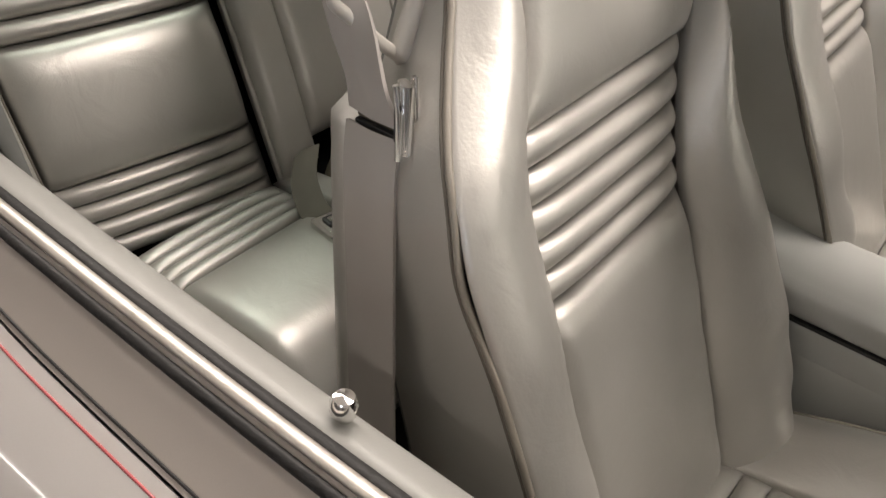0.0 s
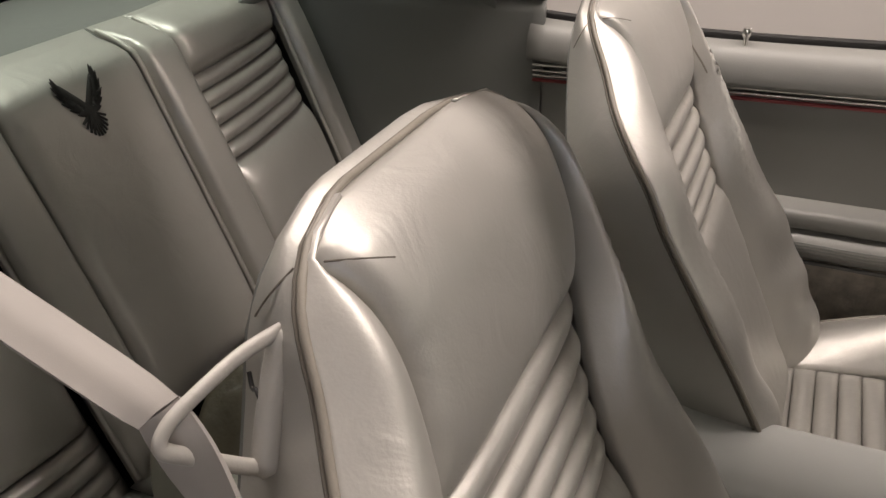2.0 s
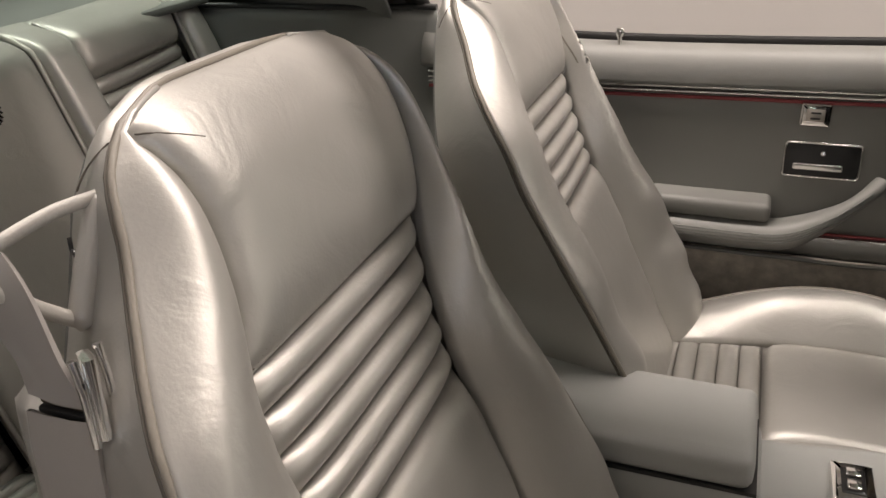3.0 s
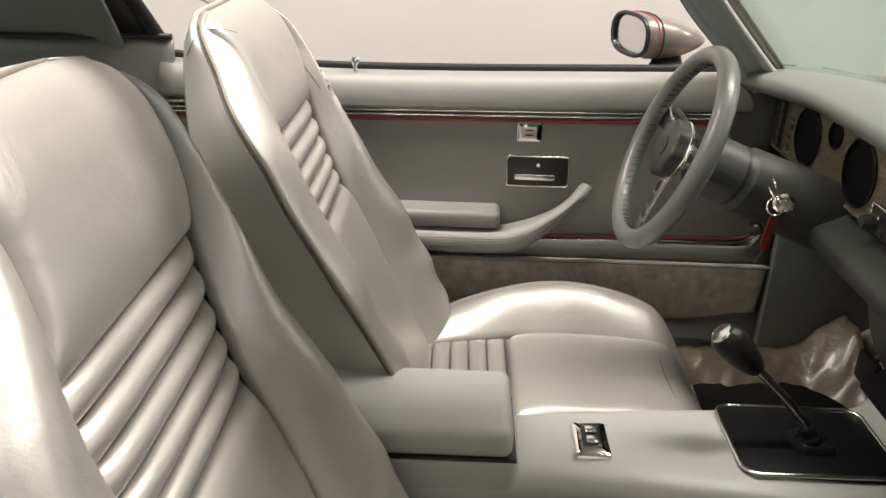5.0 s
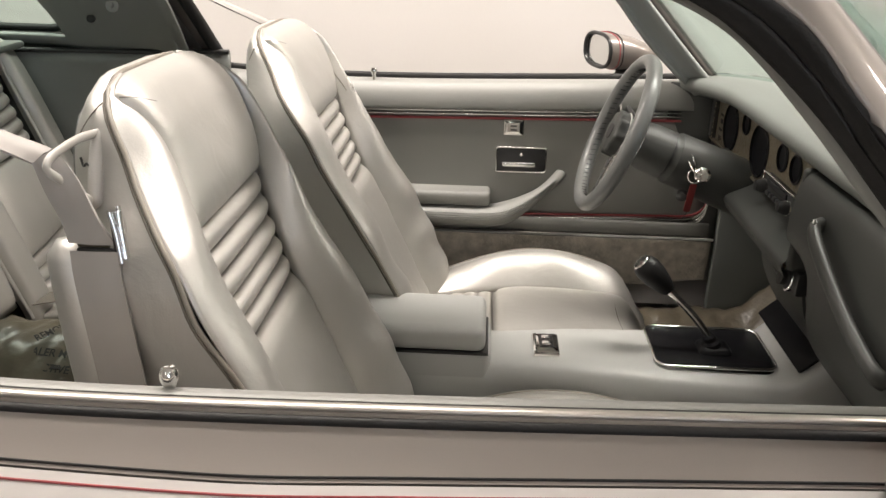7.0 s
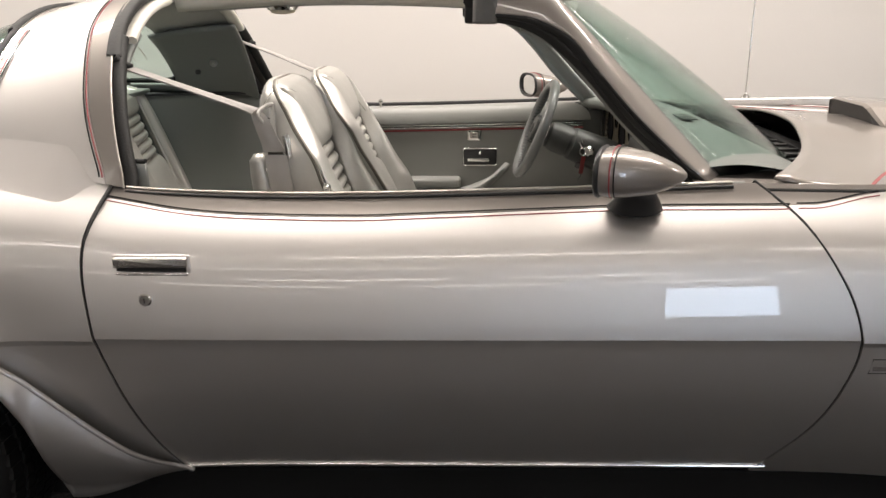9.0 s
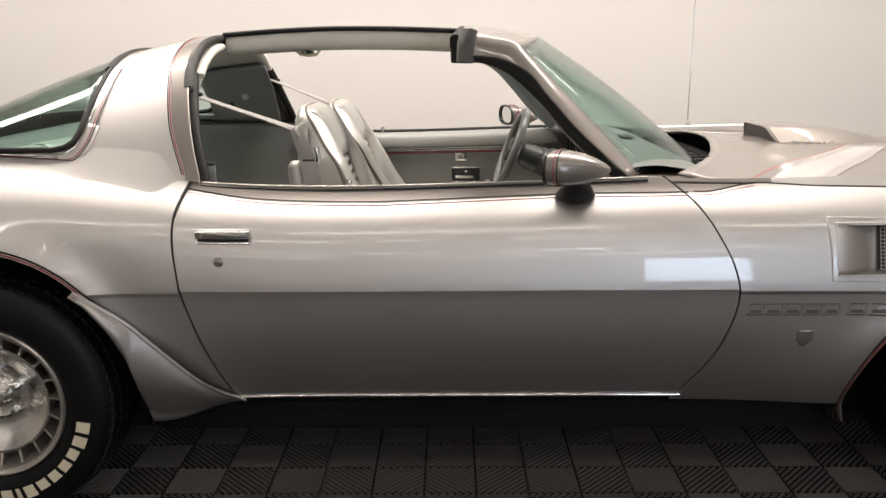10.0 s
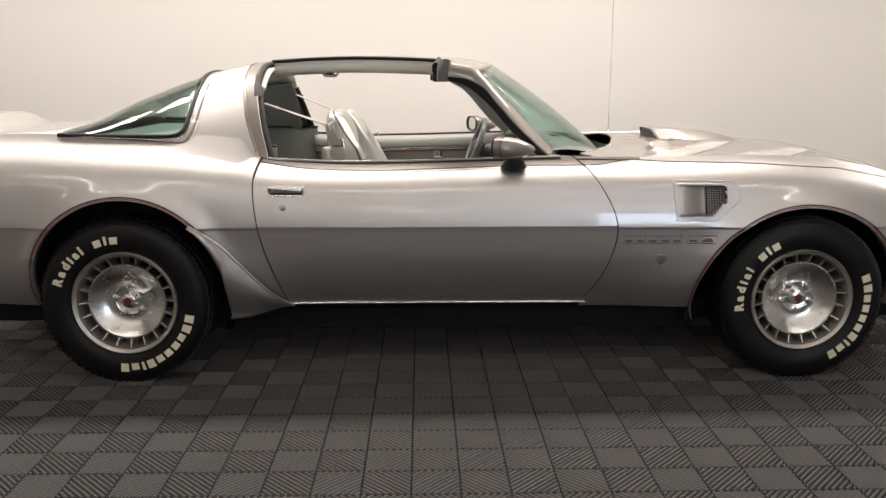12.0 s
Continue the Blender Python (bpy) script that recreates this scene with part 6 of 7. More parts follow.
def door_inner(s):
    d = empty("door_trim", car, "grey vinyl door trim with chrome strips and red line")

    inset = 0.014 if s > 0 else 0.001

    def P(x, y, z):
        return Vector((x, s * (y - inset), z))
    xa, xb = -0.80, 0.43
    # top shelf, rounding from the window slot down to the trim
    prof = [(0.736, -0.014), (0.732, 0.0), (0.724, 0.004), (0.710, 0.002), (0.696, -0.005), (0.684, -0.020), (0.678, -0.040), (0.677, -0.060)]
    if s < 0:
        prof = [(0.736, -0.014), (0.732, -0.004), (0.725, 0.0), (0.714, -0.003), (0.705, -0.010), (0.698, -0.024), (0.694, -0.042), (0.692, -0.060)]
    path = smooth_path([Vector((0, y, z)) for y, z in prof], 3)
    sheet("top_shelf", lambda u, v: P(xa + (xb - xa) * u, path[round(v * (len(path) - 1))].y, belt_z(xa + (xb - xa) * u) + path[round(v * (len(path) - 1))].z), 40, len(path) - 1, TRIM_PAD, d, "", 0.004)
    if s > 0:
        tube("slot_seal", [P(xa + (xb - xa) * i / 30, 0.738, belt_z(xa + (xb - xa) * i / 30) + 0.006) for i in range(31)], 0.004, RUBBER, d, "black inner slot seal", ring=slab(0.014, 0.022))

    def strip(name, z, r, mat, x0=-0.79, x1=0.33, end=True, proud=0.0):
        pts = [P(x0, 0.688 - proud, z - 0.008)] + [P(x0 + (x1 - x0) * i / 12, 0.688 - proud, z - 0.008 + 0.020 * i / 12) for i in range(1, 13)]
        if end:
            pts += [P(x1 + 0.03, 0.688 - proud, z + 0.010), P(x1 + 0.055, 0.688 - proud, z - 0.010), P(x1 + 0.075, 0.688 - proud, z - 0.045)]
        tube(name, smooth_path(pts, 3), r, mat, d, "", 8)
    for z in (0.838, 0.826, 0.817):
        strip("chrome_strip", z, 0.0042 if z > 0.83 else 0.0028, CHROME)
    strip("red_line", 0.8075, 0.0035, RED, x1=0.31)
    # main padded panel, curving a little
    def pad(u, v):
        x = -0.79 + 1.19 * u
        z = 0.565 + 0.245 * v + 0.010 * u
        puff = 0.010 * (1 - abs(2 * v - 1) ** 6) * (1 - abs(2 * u - 1) ** 12)
        dent = 0.006 * math.exp(-((x - 0.06) / 0.03) ** 2 - ((z - 0.70) / 0.06) ** 2)
        return P(x, 0.697 - puff + dent, z)
    sheet("trim_panel", pad, 50, 20, TRIM_PAD, d, "", 0.006)
    # backing and lower part with carpet
    sheet("trim_backing", lambda u, v: P(-0.79 + 1.23 * u, 0.706, 0.40 + 0.47 * v), 8, 8, TRIM_PAD, d, "", 0.006)
    for z, r, m in ((0.578, 0.003, RED), (0.570, 0.0036, CHROME), (0.560, 0.0030, CHROME), (0.552, 0.003, CHROME)):
        pts = [P(-0.15 + 0.50 * i / 12, 0.692, z - 0.012 + 0.012 * i / 12) for i in range(13)] + [P(0.385, 0.692, z + 0.008), P(0.405, 0.692, z + 0.03), P(0.412, 0.692, z + 0.075)]
        tube("lower_strip", smooth_path(pts, 3), r, m, d, "", 8)
    sheet("lower_vinyl", lambda u, v: P(-0.79 + 1.21 * u, 0.690 - 0.004 * math.sin(math.pi * v), 0.526 + 0.036 * v), 20, 5, TRIM_PAD, d, "", 0.005)

    def kick(u, v):
        x = -0.70 + 1.13 * u
        z = 0.385 + 0.138 * v + 0.02 * smoothstep(0.85, 1, u) * (1 - v)
        return P(x, 0.682 + 0.02 * (1 - v) + 0.004 * noise.noise((x * 26, z * 26, 3.3)), z)
    sheet("door_carpet", kick, 60, 12, CARPET, d, "matted grey carpet", 0.008)
    tube("carpet_binding", [Vector(kick(i / 40, 1.0)) + P(0, -0.004, 0.003) for i in range(41)], 0.004, TRIM_PAD, d, "", 8)
    # armrest and pull handle
    bm = bmesh.new()
    bmesh.ops.create_cube(bm, size=1)
    for v in bm.verts:
        v.co = Vector((v.co.x * 0.45, v.co.y * 0.070, v.co.z * 0.036))
    bmesh.ops.bevel(bm, geom=bm.edges[:], offset=0.014, segments=4, affect="EDGES", profile=0.6)
    bmesh.ops.transform(bm, matrix=pose(-0.355, s * 0.648, 0.622), verts=bm.verts)
    part("armrest_pad", bm, TRIM_PAD, d, "padded armrest")
    path = smooth_path([(-0.60, s * 0.641, 0.578), (-0.30, s * 0.636, 0.576), (-0.15, s * 0.634, 0.576), (-0.09, s * 0.631, 0.588), (-0.03, s * 0.631, 0.624), (0.015, s * 0.641, 0.660), (0.042, s * 0.666, 0.682)], 6)
    tube("pull_handle", path, 0.03, TRIM_PAD, d, "", ring=disc(0.036, 14, 0.026), scale=lambda t: 1.05 - 0.62 * smoothstep(0.45, 0.80, t))
    for k in range(4):
        tube("handle_groove", [p + P(0, -0.0355 + 0.022 * smoothstep(0.45, 0.80, i / (len(path) - 1)), 0) + Vector((0, 0, (0.004 + 0.0055 * k) * (1 - 0.5 * smoothstep(0.4, 0.8, i / (len(path) - 1))))) for i, p in enumerate(path[:-4])], 0.0011, VINYL_DARK, d, "", 6)
    # remote mirror switch plate and the inside handle in its black box
    q = pose(-0.081, s * 0.672, 0.792, 90, 0, 0 if s > 0 else 180)
    swp = plate("switch_plate", rounded(0.050, 0.040, 0.003), 0.007, q, CHROME, d, "chrome bezelled window switch", 0.005, 2)
    plate("switch_face", rounded(0.030, 0.022, 0.002), 0.003, q @ Matrix.Translation((0, 0, 0.0065)), ALLOY_CAST, swp)
    for dz in (-0.005, 0.005):
        plate("switch_bar", rounded(0.016, 0.003, 0.001), 0.002, q @ Matrix.Translation((0, dz, 0.0093)), BLACK, swp, "", 0)
    q = pose(-0.059, s * 0.672, 0.712, 90, 0, 0 if s > 0 else 180)
    hb = plate("handle_box", rounded(0.122, 0.062, 0.006), 0.006, q, BLACK, d, "black handle recess with a chrome edge", 0.002)
    tube("box_rim", [q @ Vector((a, b, 0.006)) for a, b in rounded(0.122, 0.062, 0.006)], 0.0022, CHROME, hb, "", 8, closed=True)
    plate("inside_handle", rounded(0.082, 0.013, 0.004), 0.009, q @ Matrix.Translation((-0.006 if s > 0 else 0.006, -0.010, 0.006)), CHROME, hb, "chrome inside handle", 0.003)
    lathe("lock_button", [(0.004, 0.0), (0.004, 0.004), (0.0, 0.005)], q @ Vector((0, 0.014, 0.006)), (0, -s, 0), 10, CHROME, hb)
    # lock knob on the shelf
    kx, ky, kz = (-0.424, 0.695, 0.883) if s > 0 else (-0.404, 0.713, 0.868)
    kn = lathe("lock_knob", [(0.0042, 0.0), (0.0042, 0.022), (0.0062, 0.026), (0.0080, 0.030), (0.0080, 0.036), (0.006, 0.040), (0.0, 0.041)], (kx, s * ky, kz - 0.002), (0, 0, 1), 14, CHROME, d, "chrome lock knob")
    lathe("knob_collar", [(0.015, 0.0), (0.015, 0.003), (0.011, 0.006), (0.005, 0.007)], (kx, s * ky, kz - 0.002), (0, -0.35 * s, 1), 18, CHROME, kn)
    return d


for s in (-1, 1):
    door_inner(s)
    box("sill_plate", (-0.85, s * 0.700 - 0.030, 0.295), (0.45, s * 0.700 + 0.030, 0.312), ALLOY, car, "ribbed metal sill plate", 0.006)
    box("sill_box", (-0.98, s * 0.66 - 0.05, 0.165), (1.00, s * 0.66 + 0.05, 0.290), DARK, car, "", 0.01)
    box("kick_panel", (0.44, s * 0.675 - 0.012, 0.23), (0.72, s * 0.675 + 0.012, 0.80), DASH_TOP, car, "grey kick panel", 0.006)

# ---- dashboard ----
dash = empty("dashboard", car, "grey padded dashboard with a gold gauge panel")
TOPS = [(0.640, 0.897), (0.56, 0.932), (0.45, 0.952), (0.385, 0.951), (0.355, 0.945), (0.345, 0.935)]
LOW = [(0.345, 0.760), (0.350, 0.700), (0.385, 0.62), (0.46, 0.565)]


def bow(y):
    return 0.050 * (y / 0.68) ** 2


def loft_y(name, prof, y0, y1, n, mat, lab="", cap=True, steps=4, shift=None):
    path = smooth_path([Vector((x, 0, z)) for x, z in prof], steps)
    k = len(path)
    v, f = [], []
    for i in range(n + 1):
        y = y0 + (y1 - y0) * i / n
        for p in path:
            sx = shift(y, p) if shift else bow(y) * 0.3
            v.append((p.x + sx, y, p.z - 0.020 * (abs(y) / 0.68) ** 3))
    for i in range(n):
        for j in range(k - 1):
            f.append((i * k + j, i * k + j + 1, (i + 1) * k + j + 1, (i + 1) * k + j))
    if cap:
        f.append(tuple(range(k)))
        f.append(tuple(range(n * k, n * k + k)))
    return raw(name, v, f, mat, dash, lab, angle=50)


loft_y("dash_pad", TOPS + [(0.346, 0.922), (0.360, 0.912), (0.392, 0.906)], -0.665, 0.690, 46, DASH_TOP, "padded grey dash top", cap=False, shift=lambda y, p: bow(y) * 0.3 - 0.055 * smoothstep(0.40, 0.69, y) * smoothstep(0.50, 0.40, p.x))
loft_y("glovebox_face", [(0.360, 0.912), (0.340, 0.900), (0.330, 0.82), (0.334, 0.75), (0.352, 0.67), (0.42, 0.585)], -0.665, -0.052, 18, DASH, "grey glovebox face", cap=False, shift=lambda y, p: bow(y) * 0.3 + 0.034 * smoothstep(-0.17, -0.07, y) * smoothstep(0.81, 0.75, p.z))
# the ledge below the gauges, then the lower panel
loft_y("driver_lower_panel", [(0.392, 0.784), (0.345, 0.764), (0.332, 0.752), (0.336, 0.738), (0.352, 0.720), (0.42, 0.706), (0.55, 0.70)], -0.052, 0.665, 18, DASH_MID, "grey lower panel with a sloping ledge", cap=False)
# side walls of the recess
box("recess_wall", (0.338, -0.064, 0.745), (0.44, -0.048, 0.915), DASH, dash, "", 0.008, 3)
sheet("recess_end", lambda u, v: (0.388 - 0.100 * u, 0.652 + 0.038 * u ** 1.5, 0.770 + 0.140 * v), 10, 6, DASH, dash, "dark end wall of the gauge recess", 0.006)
GAUGES = ((0.500, 0.848, 0.050), (0.396, 0.880, 0.021), (0.296, 0.850, 0.050), (0.168, 0.871, 0.024), (0.098, 0.869, 0.024), (0.025, 0.866, 0.024))


def in_gauge(u, v):
    y, z = -0.048 + 0.700 * u, 0.786 + 0.126 * v
    return any(math.hypot(y - a, z - b) < r for a, b, r in GAUGES)


sheet("gauge_panel", lambda u, v: (0.387, -0.048 + 0.700 * u, 0.786 + 0.126 * v), 420, 76, GOLD, dash, "engine-turned gold gauge panel", 0.002, keep=lambda u, v: not in_gauge(u, v))
for z0, z1, y0, y1 in ((0.790, 0.790, -0.045, 0.352), (0.790, 0.806, 0.352, 0.372), (0.806, 0.806, 0.372, 0.43), (0.806, 0.790, 0.43, 0.50), (0.790, 0.790, 0.50, 0.646), (0.790, 0.900, 0.646, 0.646), (0.902, 0.902, -0.045, 0.646)):
    tube("panel_rim", [(0.384, y0, z0), (0.384, y1, z1)], 0.0028, GOLD, dash, "bright rim of the gauge panel", 8)
# cut-away over the column
box("column_cutaway", (0.372, 0.375, 0.770), (0.388, 0.500, 0.803), DASH, dash, "", 0.006, 3)
for y, z, r in GAUGES:
    dp = 0.050 if r > 0.04 else 0.030
    g = lathe("gauge", [(r + 0.002, -0.001), (r + 0.003, 0.002), (r, 0.004), (r - 0.001, 0.0), (r - 0.002, -dp)], (0.386, y, z), (-1, 0, 0), 40, MATT, dash, "deep black round gauge well")
    lathe("dial", [(r, -dp + 0.001), (0.0, -dp + 0.002)], (0.386, y, z), (-1, 0, 0), 28, DIAL, g, "glossy black dial")
    n = 17 if r > 0.04 else 7
    for k in range(n):
        a = radians(-130 + 260 * k / (n - 1) + 90)
        c = Vector((0.386 + dp - 0.003, y + (r - 0.009) * math.cos(a), z + (r - 0.009) * math.sin(a)))
        box("dial_tick", c - Vector((0.0006, 0.0010, 0.0010)), c + Vector((0.0006, 0.0010, 0.0010)), CREAM, g, "", 0)
    tube("needle", [(0.386 + dp - 0.004, y, z), (0.386 + dp - 0.004, y + (r - 0.016) * 0.7, z - (r - 0.016) * 0.5)], 0.0009, RED, g, "", 5)
sb = box("switch_block", (0.376, 0.610, 0.796), (0.388, 0.640, 0.888), BLACK, dash, "black light switch block", 0.003)
for k in range(12):
    box("switch_rib", (0.3745, 0.607, 0.800 + 0.007 * k), (0.377, 0.611, 0.8035 + 0.007 * k), CHROME, sb, "", 0)
for k, (w, h) in enumerate(((0.016, 0.006), (0.020, 0.006), (0.014, 0.010), (0.020, 0.005))):
    box("switch_mark", (0.3845, 0.568, 0.805 + 0.017 * k), (0.3865, 0.568 + w, 0.805 + 0.017 * k + h), INK, dash, "dark printed bars", 0)
lathe("trip_button", [(0.004, 0.0), (0.004, 0.010), (0.0, 0.011)], (0.386, 0.552, 0.808), (-1, 0, 0), 12, CHROME, dash)
rad = box("radio", (0.374, 0.052, 0.793), (0.388, 0.212, 0.832), BLACK, dash, "black radio with chrome edges", 0.003)
for y0, y1, z0, z1 in ((0.052, 0.212, 0.834, 0.834), (0.212, 0.212, 0.795, 0.834)):
    tube("radio_rim", [(0.373, y0, z0), (0.373, y1, z1)], 0.0018, CHROME, rad, "", 6)
box("radio_dial", (0.3715, 0.085, 0.815), (0.375, 0.185, 0.828), DIAL, rad, "", 0.001)
for k in range(5):
    box("radio_button", (0.368, 0.092 + 0.018 * k, 0.799), (0.375, 0.106 + 0.018 * k, 0.807), BLACK, rad, "", 0.001)
for y in (0.070, 0.198):
    lathe("radio_knob", [(0.013, 0.0), (0.013, 0.008), (0.009, 0.020), (0.0, 0.021)], (0.374, y, 0.808), (-1, 0, 0.1), 16, BLACK, rad)
    lathe("radio_knob_ring", [(0.014, 0.0), (0.014, 0.003), (0.012, 0.0035)], (0.374, y, 0.808), (-1, 0, 0.1), 16, CHROME, rad)
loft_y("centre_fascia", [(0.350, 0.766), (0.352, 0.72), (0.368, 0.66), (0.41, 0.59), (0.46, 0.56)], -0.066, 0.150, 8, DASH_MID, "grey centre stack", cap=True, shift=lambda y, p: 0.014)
for y, z in ((0.106, 0.728), (0.072, 0.738)):
    lathe("heater_knob", [(0.016, 0.0), (0.016, 0.004), (0.011, 0.006), (0.011, 0.016), (0.0, 0.017)], (0.368, y, z), (-1, 0, 0.25), 18, BLACK, dash, "black knob with a chrome rim")
    lathe("knob_rim", [(0.0175, 0.0), (0.0175, 0.0045), (0.0150, 0.0052)], (0.367, y, z), (-1, 0, 0.25), 18, CHROME, dash)
hp = box("heater_panel", (0.354, -0.073, 0.706), (0.374, 0.038, 0.746), BLACK, dash, "black heater control panel", 0.003)
for k, m in enumerate((CREAM, RED, RED)):
    box("heater_mark", (0.3525, -0.018 + 0.018 * k, 0.732), (0.3545, -0.006 + 0.018 * k, 0.737), m, hp, "", 0)
lathe("heater_dial", [(0.017, 0.0), (0.017, 0.008), (0.012, 0.012), (0.012, 0.020), (0.0, 0.021)], (0.357, -0.040, 0.722), (-1, 0, 0.2), 20, BLACK, hp, "black rotary dial")
lathe("dial_rim", [(0.0195, 0.0), (0.0195, 0.006), (0.0165, 0.008)], (0.357, -0.040, 0.722), (-1, 0, 0.2), 20, CHROME, hp)
# passenger's grab handle
tube("grab_handle", [(0.334, -0.165, 0.862), (0.318, -0.180, 0.856), (0.316, -0.24, 0.826), (0.320, -0.33, 0.785), (0.326, -0.40, 0.760), (0.340, -0.415, 0.752)], 0.010, DASH, dash, "grey grab handle", 10, steps=6, ring=disc(0.009, 12, 0.013))
lathe("handle_bolt", [(0.007, 0.0), (0.007, 0.003), (0.0, 0.004)], (0.318, -0.176, 0.866), (-1, 0, 0.2), 12, CHROME, dash)
box("dash_vent", (0.46, -0.13, 0.953), (0.50, -0.02, 0.9565), DASH, dash, "", 0.001)

# ---- steering column and wheel ----
col = empty("steering_column", car, "grey steering column")
HUB = Vector((0.126, 0.36, 0.855))
AX = Vector((-0.930, 0, 0.367)).normalized()
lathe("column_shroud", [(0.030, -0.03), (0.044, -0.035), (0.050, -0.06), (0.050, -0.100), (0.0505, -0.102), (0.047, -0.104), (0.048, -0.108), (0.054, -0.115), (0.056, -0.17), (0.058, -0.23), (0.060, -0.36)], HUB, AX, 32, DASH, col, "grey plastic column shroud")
lathe("column_ring", [(0.0508, -0.098), (0.0508, -0.103), (0.047, -0.1035)], HUB, AX, 32, BLACK, col)
cx = HUB + AX * -0.150
lathe("ignition_barrel", [(0.016, 0.0), (0.016, 0.010), (0.012, 0.014), (0.0, 0.015)], cx + Vector((0.02, -0.053, -0.005)), (-0.25, -1, 0.1), 18, CHROME, col, "chrome ignition barrel")
lathe("column_button", [(0.012, 0.0), (0.011, 0.010), (0.0, 0.012)], cx + Vector((-0.012, -0.045, -0.05)), (-0.3, -0.8, -0.4), 16, BLACK, col, "black column knob")
tube("turn_stalk", [HUB + AX * -0.08 + Vector((0, 0.05, 0)), HUB + AX * -0.06 + Vector((0, 0.12, 0.02)), HUB + AX * -0.045 + Vector((0, 0.19, 0.035))], 0.006, BLACK, col, "black stalk", 10, steps=4)
whl = empty("steering_wheel", car, "grey leather rimmed three spoke steering wheel")
side_v = Vector((0, 1, 0))
up_v = AX.cross(side_v)
if up_v.z < 0:
    up_v = -up_v
RW = 0.154
ring_pts = [HUB + AX * 0.012 + side_v * RW * math.cos(2 * math.pi * i / 72) + up_v * RW * math.sin(2 * math.pi * i / 72) for i in range(72)]
tube("rim", ring_pts, 0.0155, RIM, whl, "stitched grey leather rim", 14, closed=True, up=AX)
for k in range(70):
    a = 2 * math.pi * k / 70
    d = side_v * math.cos(a) + up_v * math.sin(a)
    tang = -side_v * math.sin(a) + up_v * math.cos(a)
    c = HUB + AX * 0.012 + d * (RW - 0.0150)
    v0 = c + AX * 0.005 - tang * 0.0018
    v1 = c - AX * 0.005 + tang * 0.0018
    tube("stitch", [v0 - d * 0.0008, v1 - d * 0.0008], 0.0009, BLACK, whl, "", 4)
for deg in (8, 172, 270):
    a = radians(deg)
    d = side_v * math.cos(a) + up_v * math.sin(a)
    t = -side_v * math.sin(a) + up_v * math.cos(a)
    m = Matrix.Translation(HUB) @ Matrix((d, t, AX)).transposed().to_4x4()
    out = [(0.030, -0.022), (0.070, -0.015), (0.120, -0.013), (0.152, -0.017), (0.152, 0.017), (0.120, 0.013), (0.070, 0.015), (0.030, 0.022)]
    sp = plate("spoke", out, 0.004, m @ Matrix.Translation((0, 0, -0.006)), ALLOY, whl, "brushed metal spoke", 0.001)
    for r in (0.062, 0.086, 0.110):
        plate("spoke_hole", [(r + 0.0095 * math.cos(q), 0.0075 * math.sin(q)) for q in [2 * math.pi * i / 16 for i in range(16)]], 0.0012, m @ Matrix.Translation((0, 0, -0.0024)), BLACK, sp, "dark oval hole", 0)
cap_out = []
for i in range(48):
    a = 2 * math.pi * i / 48
    r = 0.046 + 0.0025 * math.cos(8 * a)
    cap_out.append((r * math.cos(a), r * math.sin(a)))
hm = Matrix.Translation(HUB) @ Matrix((side_v, up_v, AX if side_v.cross(up_v).dot(AX) > 0 else -AX)).transposed().to_4x4()
sgn = 1 if side_v.cross(up_v).dot(AX) > 0 else -1
plate("horn_pad", cap_out, sgn * 0.024, hm, DASH, whl, "scalloped grey horn pad", 0.006, 3)
lathe("horn_badge", [(0.016, 0.023), (0.016, 0.026), (0.0, 0.027)], HUB, AX, 20, INK, whl, "dark round badge")
lathe("hub_ring", [(0.048, -0.002), (0.050, 0.002), (0.047, 0.004)], HUB, AX, 32, CHROME, whl)
# keys in the ignition
key = tagged(empty("key_ring", None, "", (0.262, 0.286, 0.82)), "bunch of steel keys with a red tag in the ignition", "keys")
kb = plate("key_bow", rounded(0.030, 0.024, 0.008), 0.0025, pose(0, 0, 0.004, 20, 60, 10), CHROME, key, "steel key", 0.0006)
plate("key_bow", rounded(0.026, 0.030, 0.008), 0.0025, pose(-0.006, -0.012, -0.004, 50, 20, 60), CHROME, key, "steel key", 0.0006)
tube("split_ring", [Vector((0.0, -0.012, -0.020)) + Vector((0.013 * math.cos(2 * math.pi * i / 24), 0.004 * math.sin(2 * math.pi * i / 24), 0.013 * math.sin(2 * math.pi * i / 24))) for i in range(24)], 0.0013, CHROME, key, "", 6, closed=True)
plate("key_tag", rounded(0.014, 0.058, 0.004), 0.002, pose(-0.004, -0.014, -0.064, 90, 8, 8), BADGE, key, "dull red tag", 0.0005)
tube("tag_cord", [(0.0, -0.013, -0.033), (0.002, -0.013, -0.05), (-0.006, -0.012, -0.095), (-0.016, -0.010, -0.115)], 0.001, INK, key, "", 5, steps=4)
# pedals
for y in (0.30, 0.42):
    box("pedal", (0.545, y - 0.035, 0.40), (0.56, y + 0.035, 0.46), RUBBER, car, "black rubber pedal", 0.006)
    tube("pedal_arm", [(0.555, y, 0.44), (0.60, y, 0.55), (0.62, y, 0.68)], 0.008, BLACK, car, "", 8, steps=3)

# ---- things on the outside of the body ----


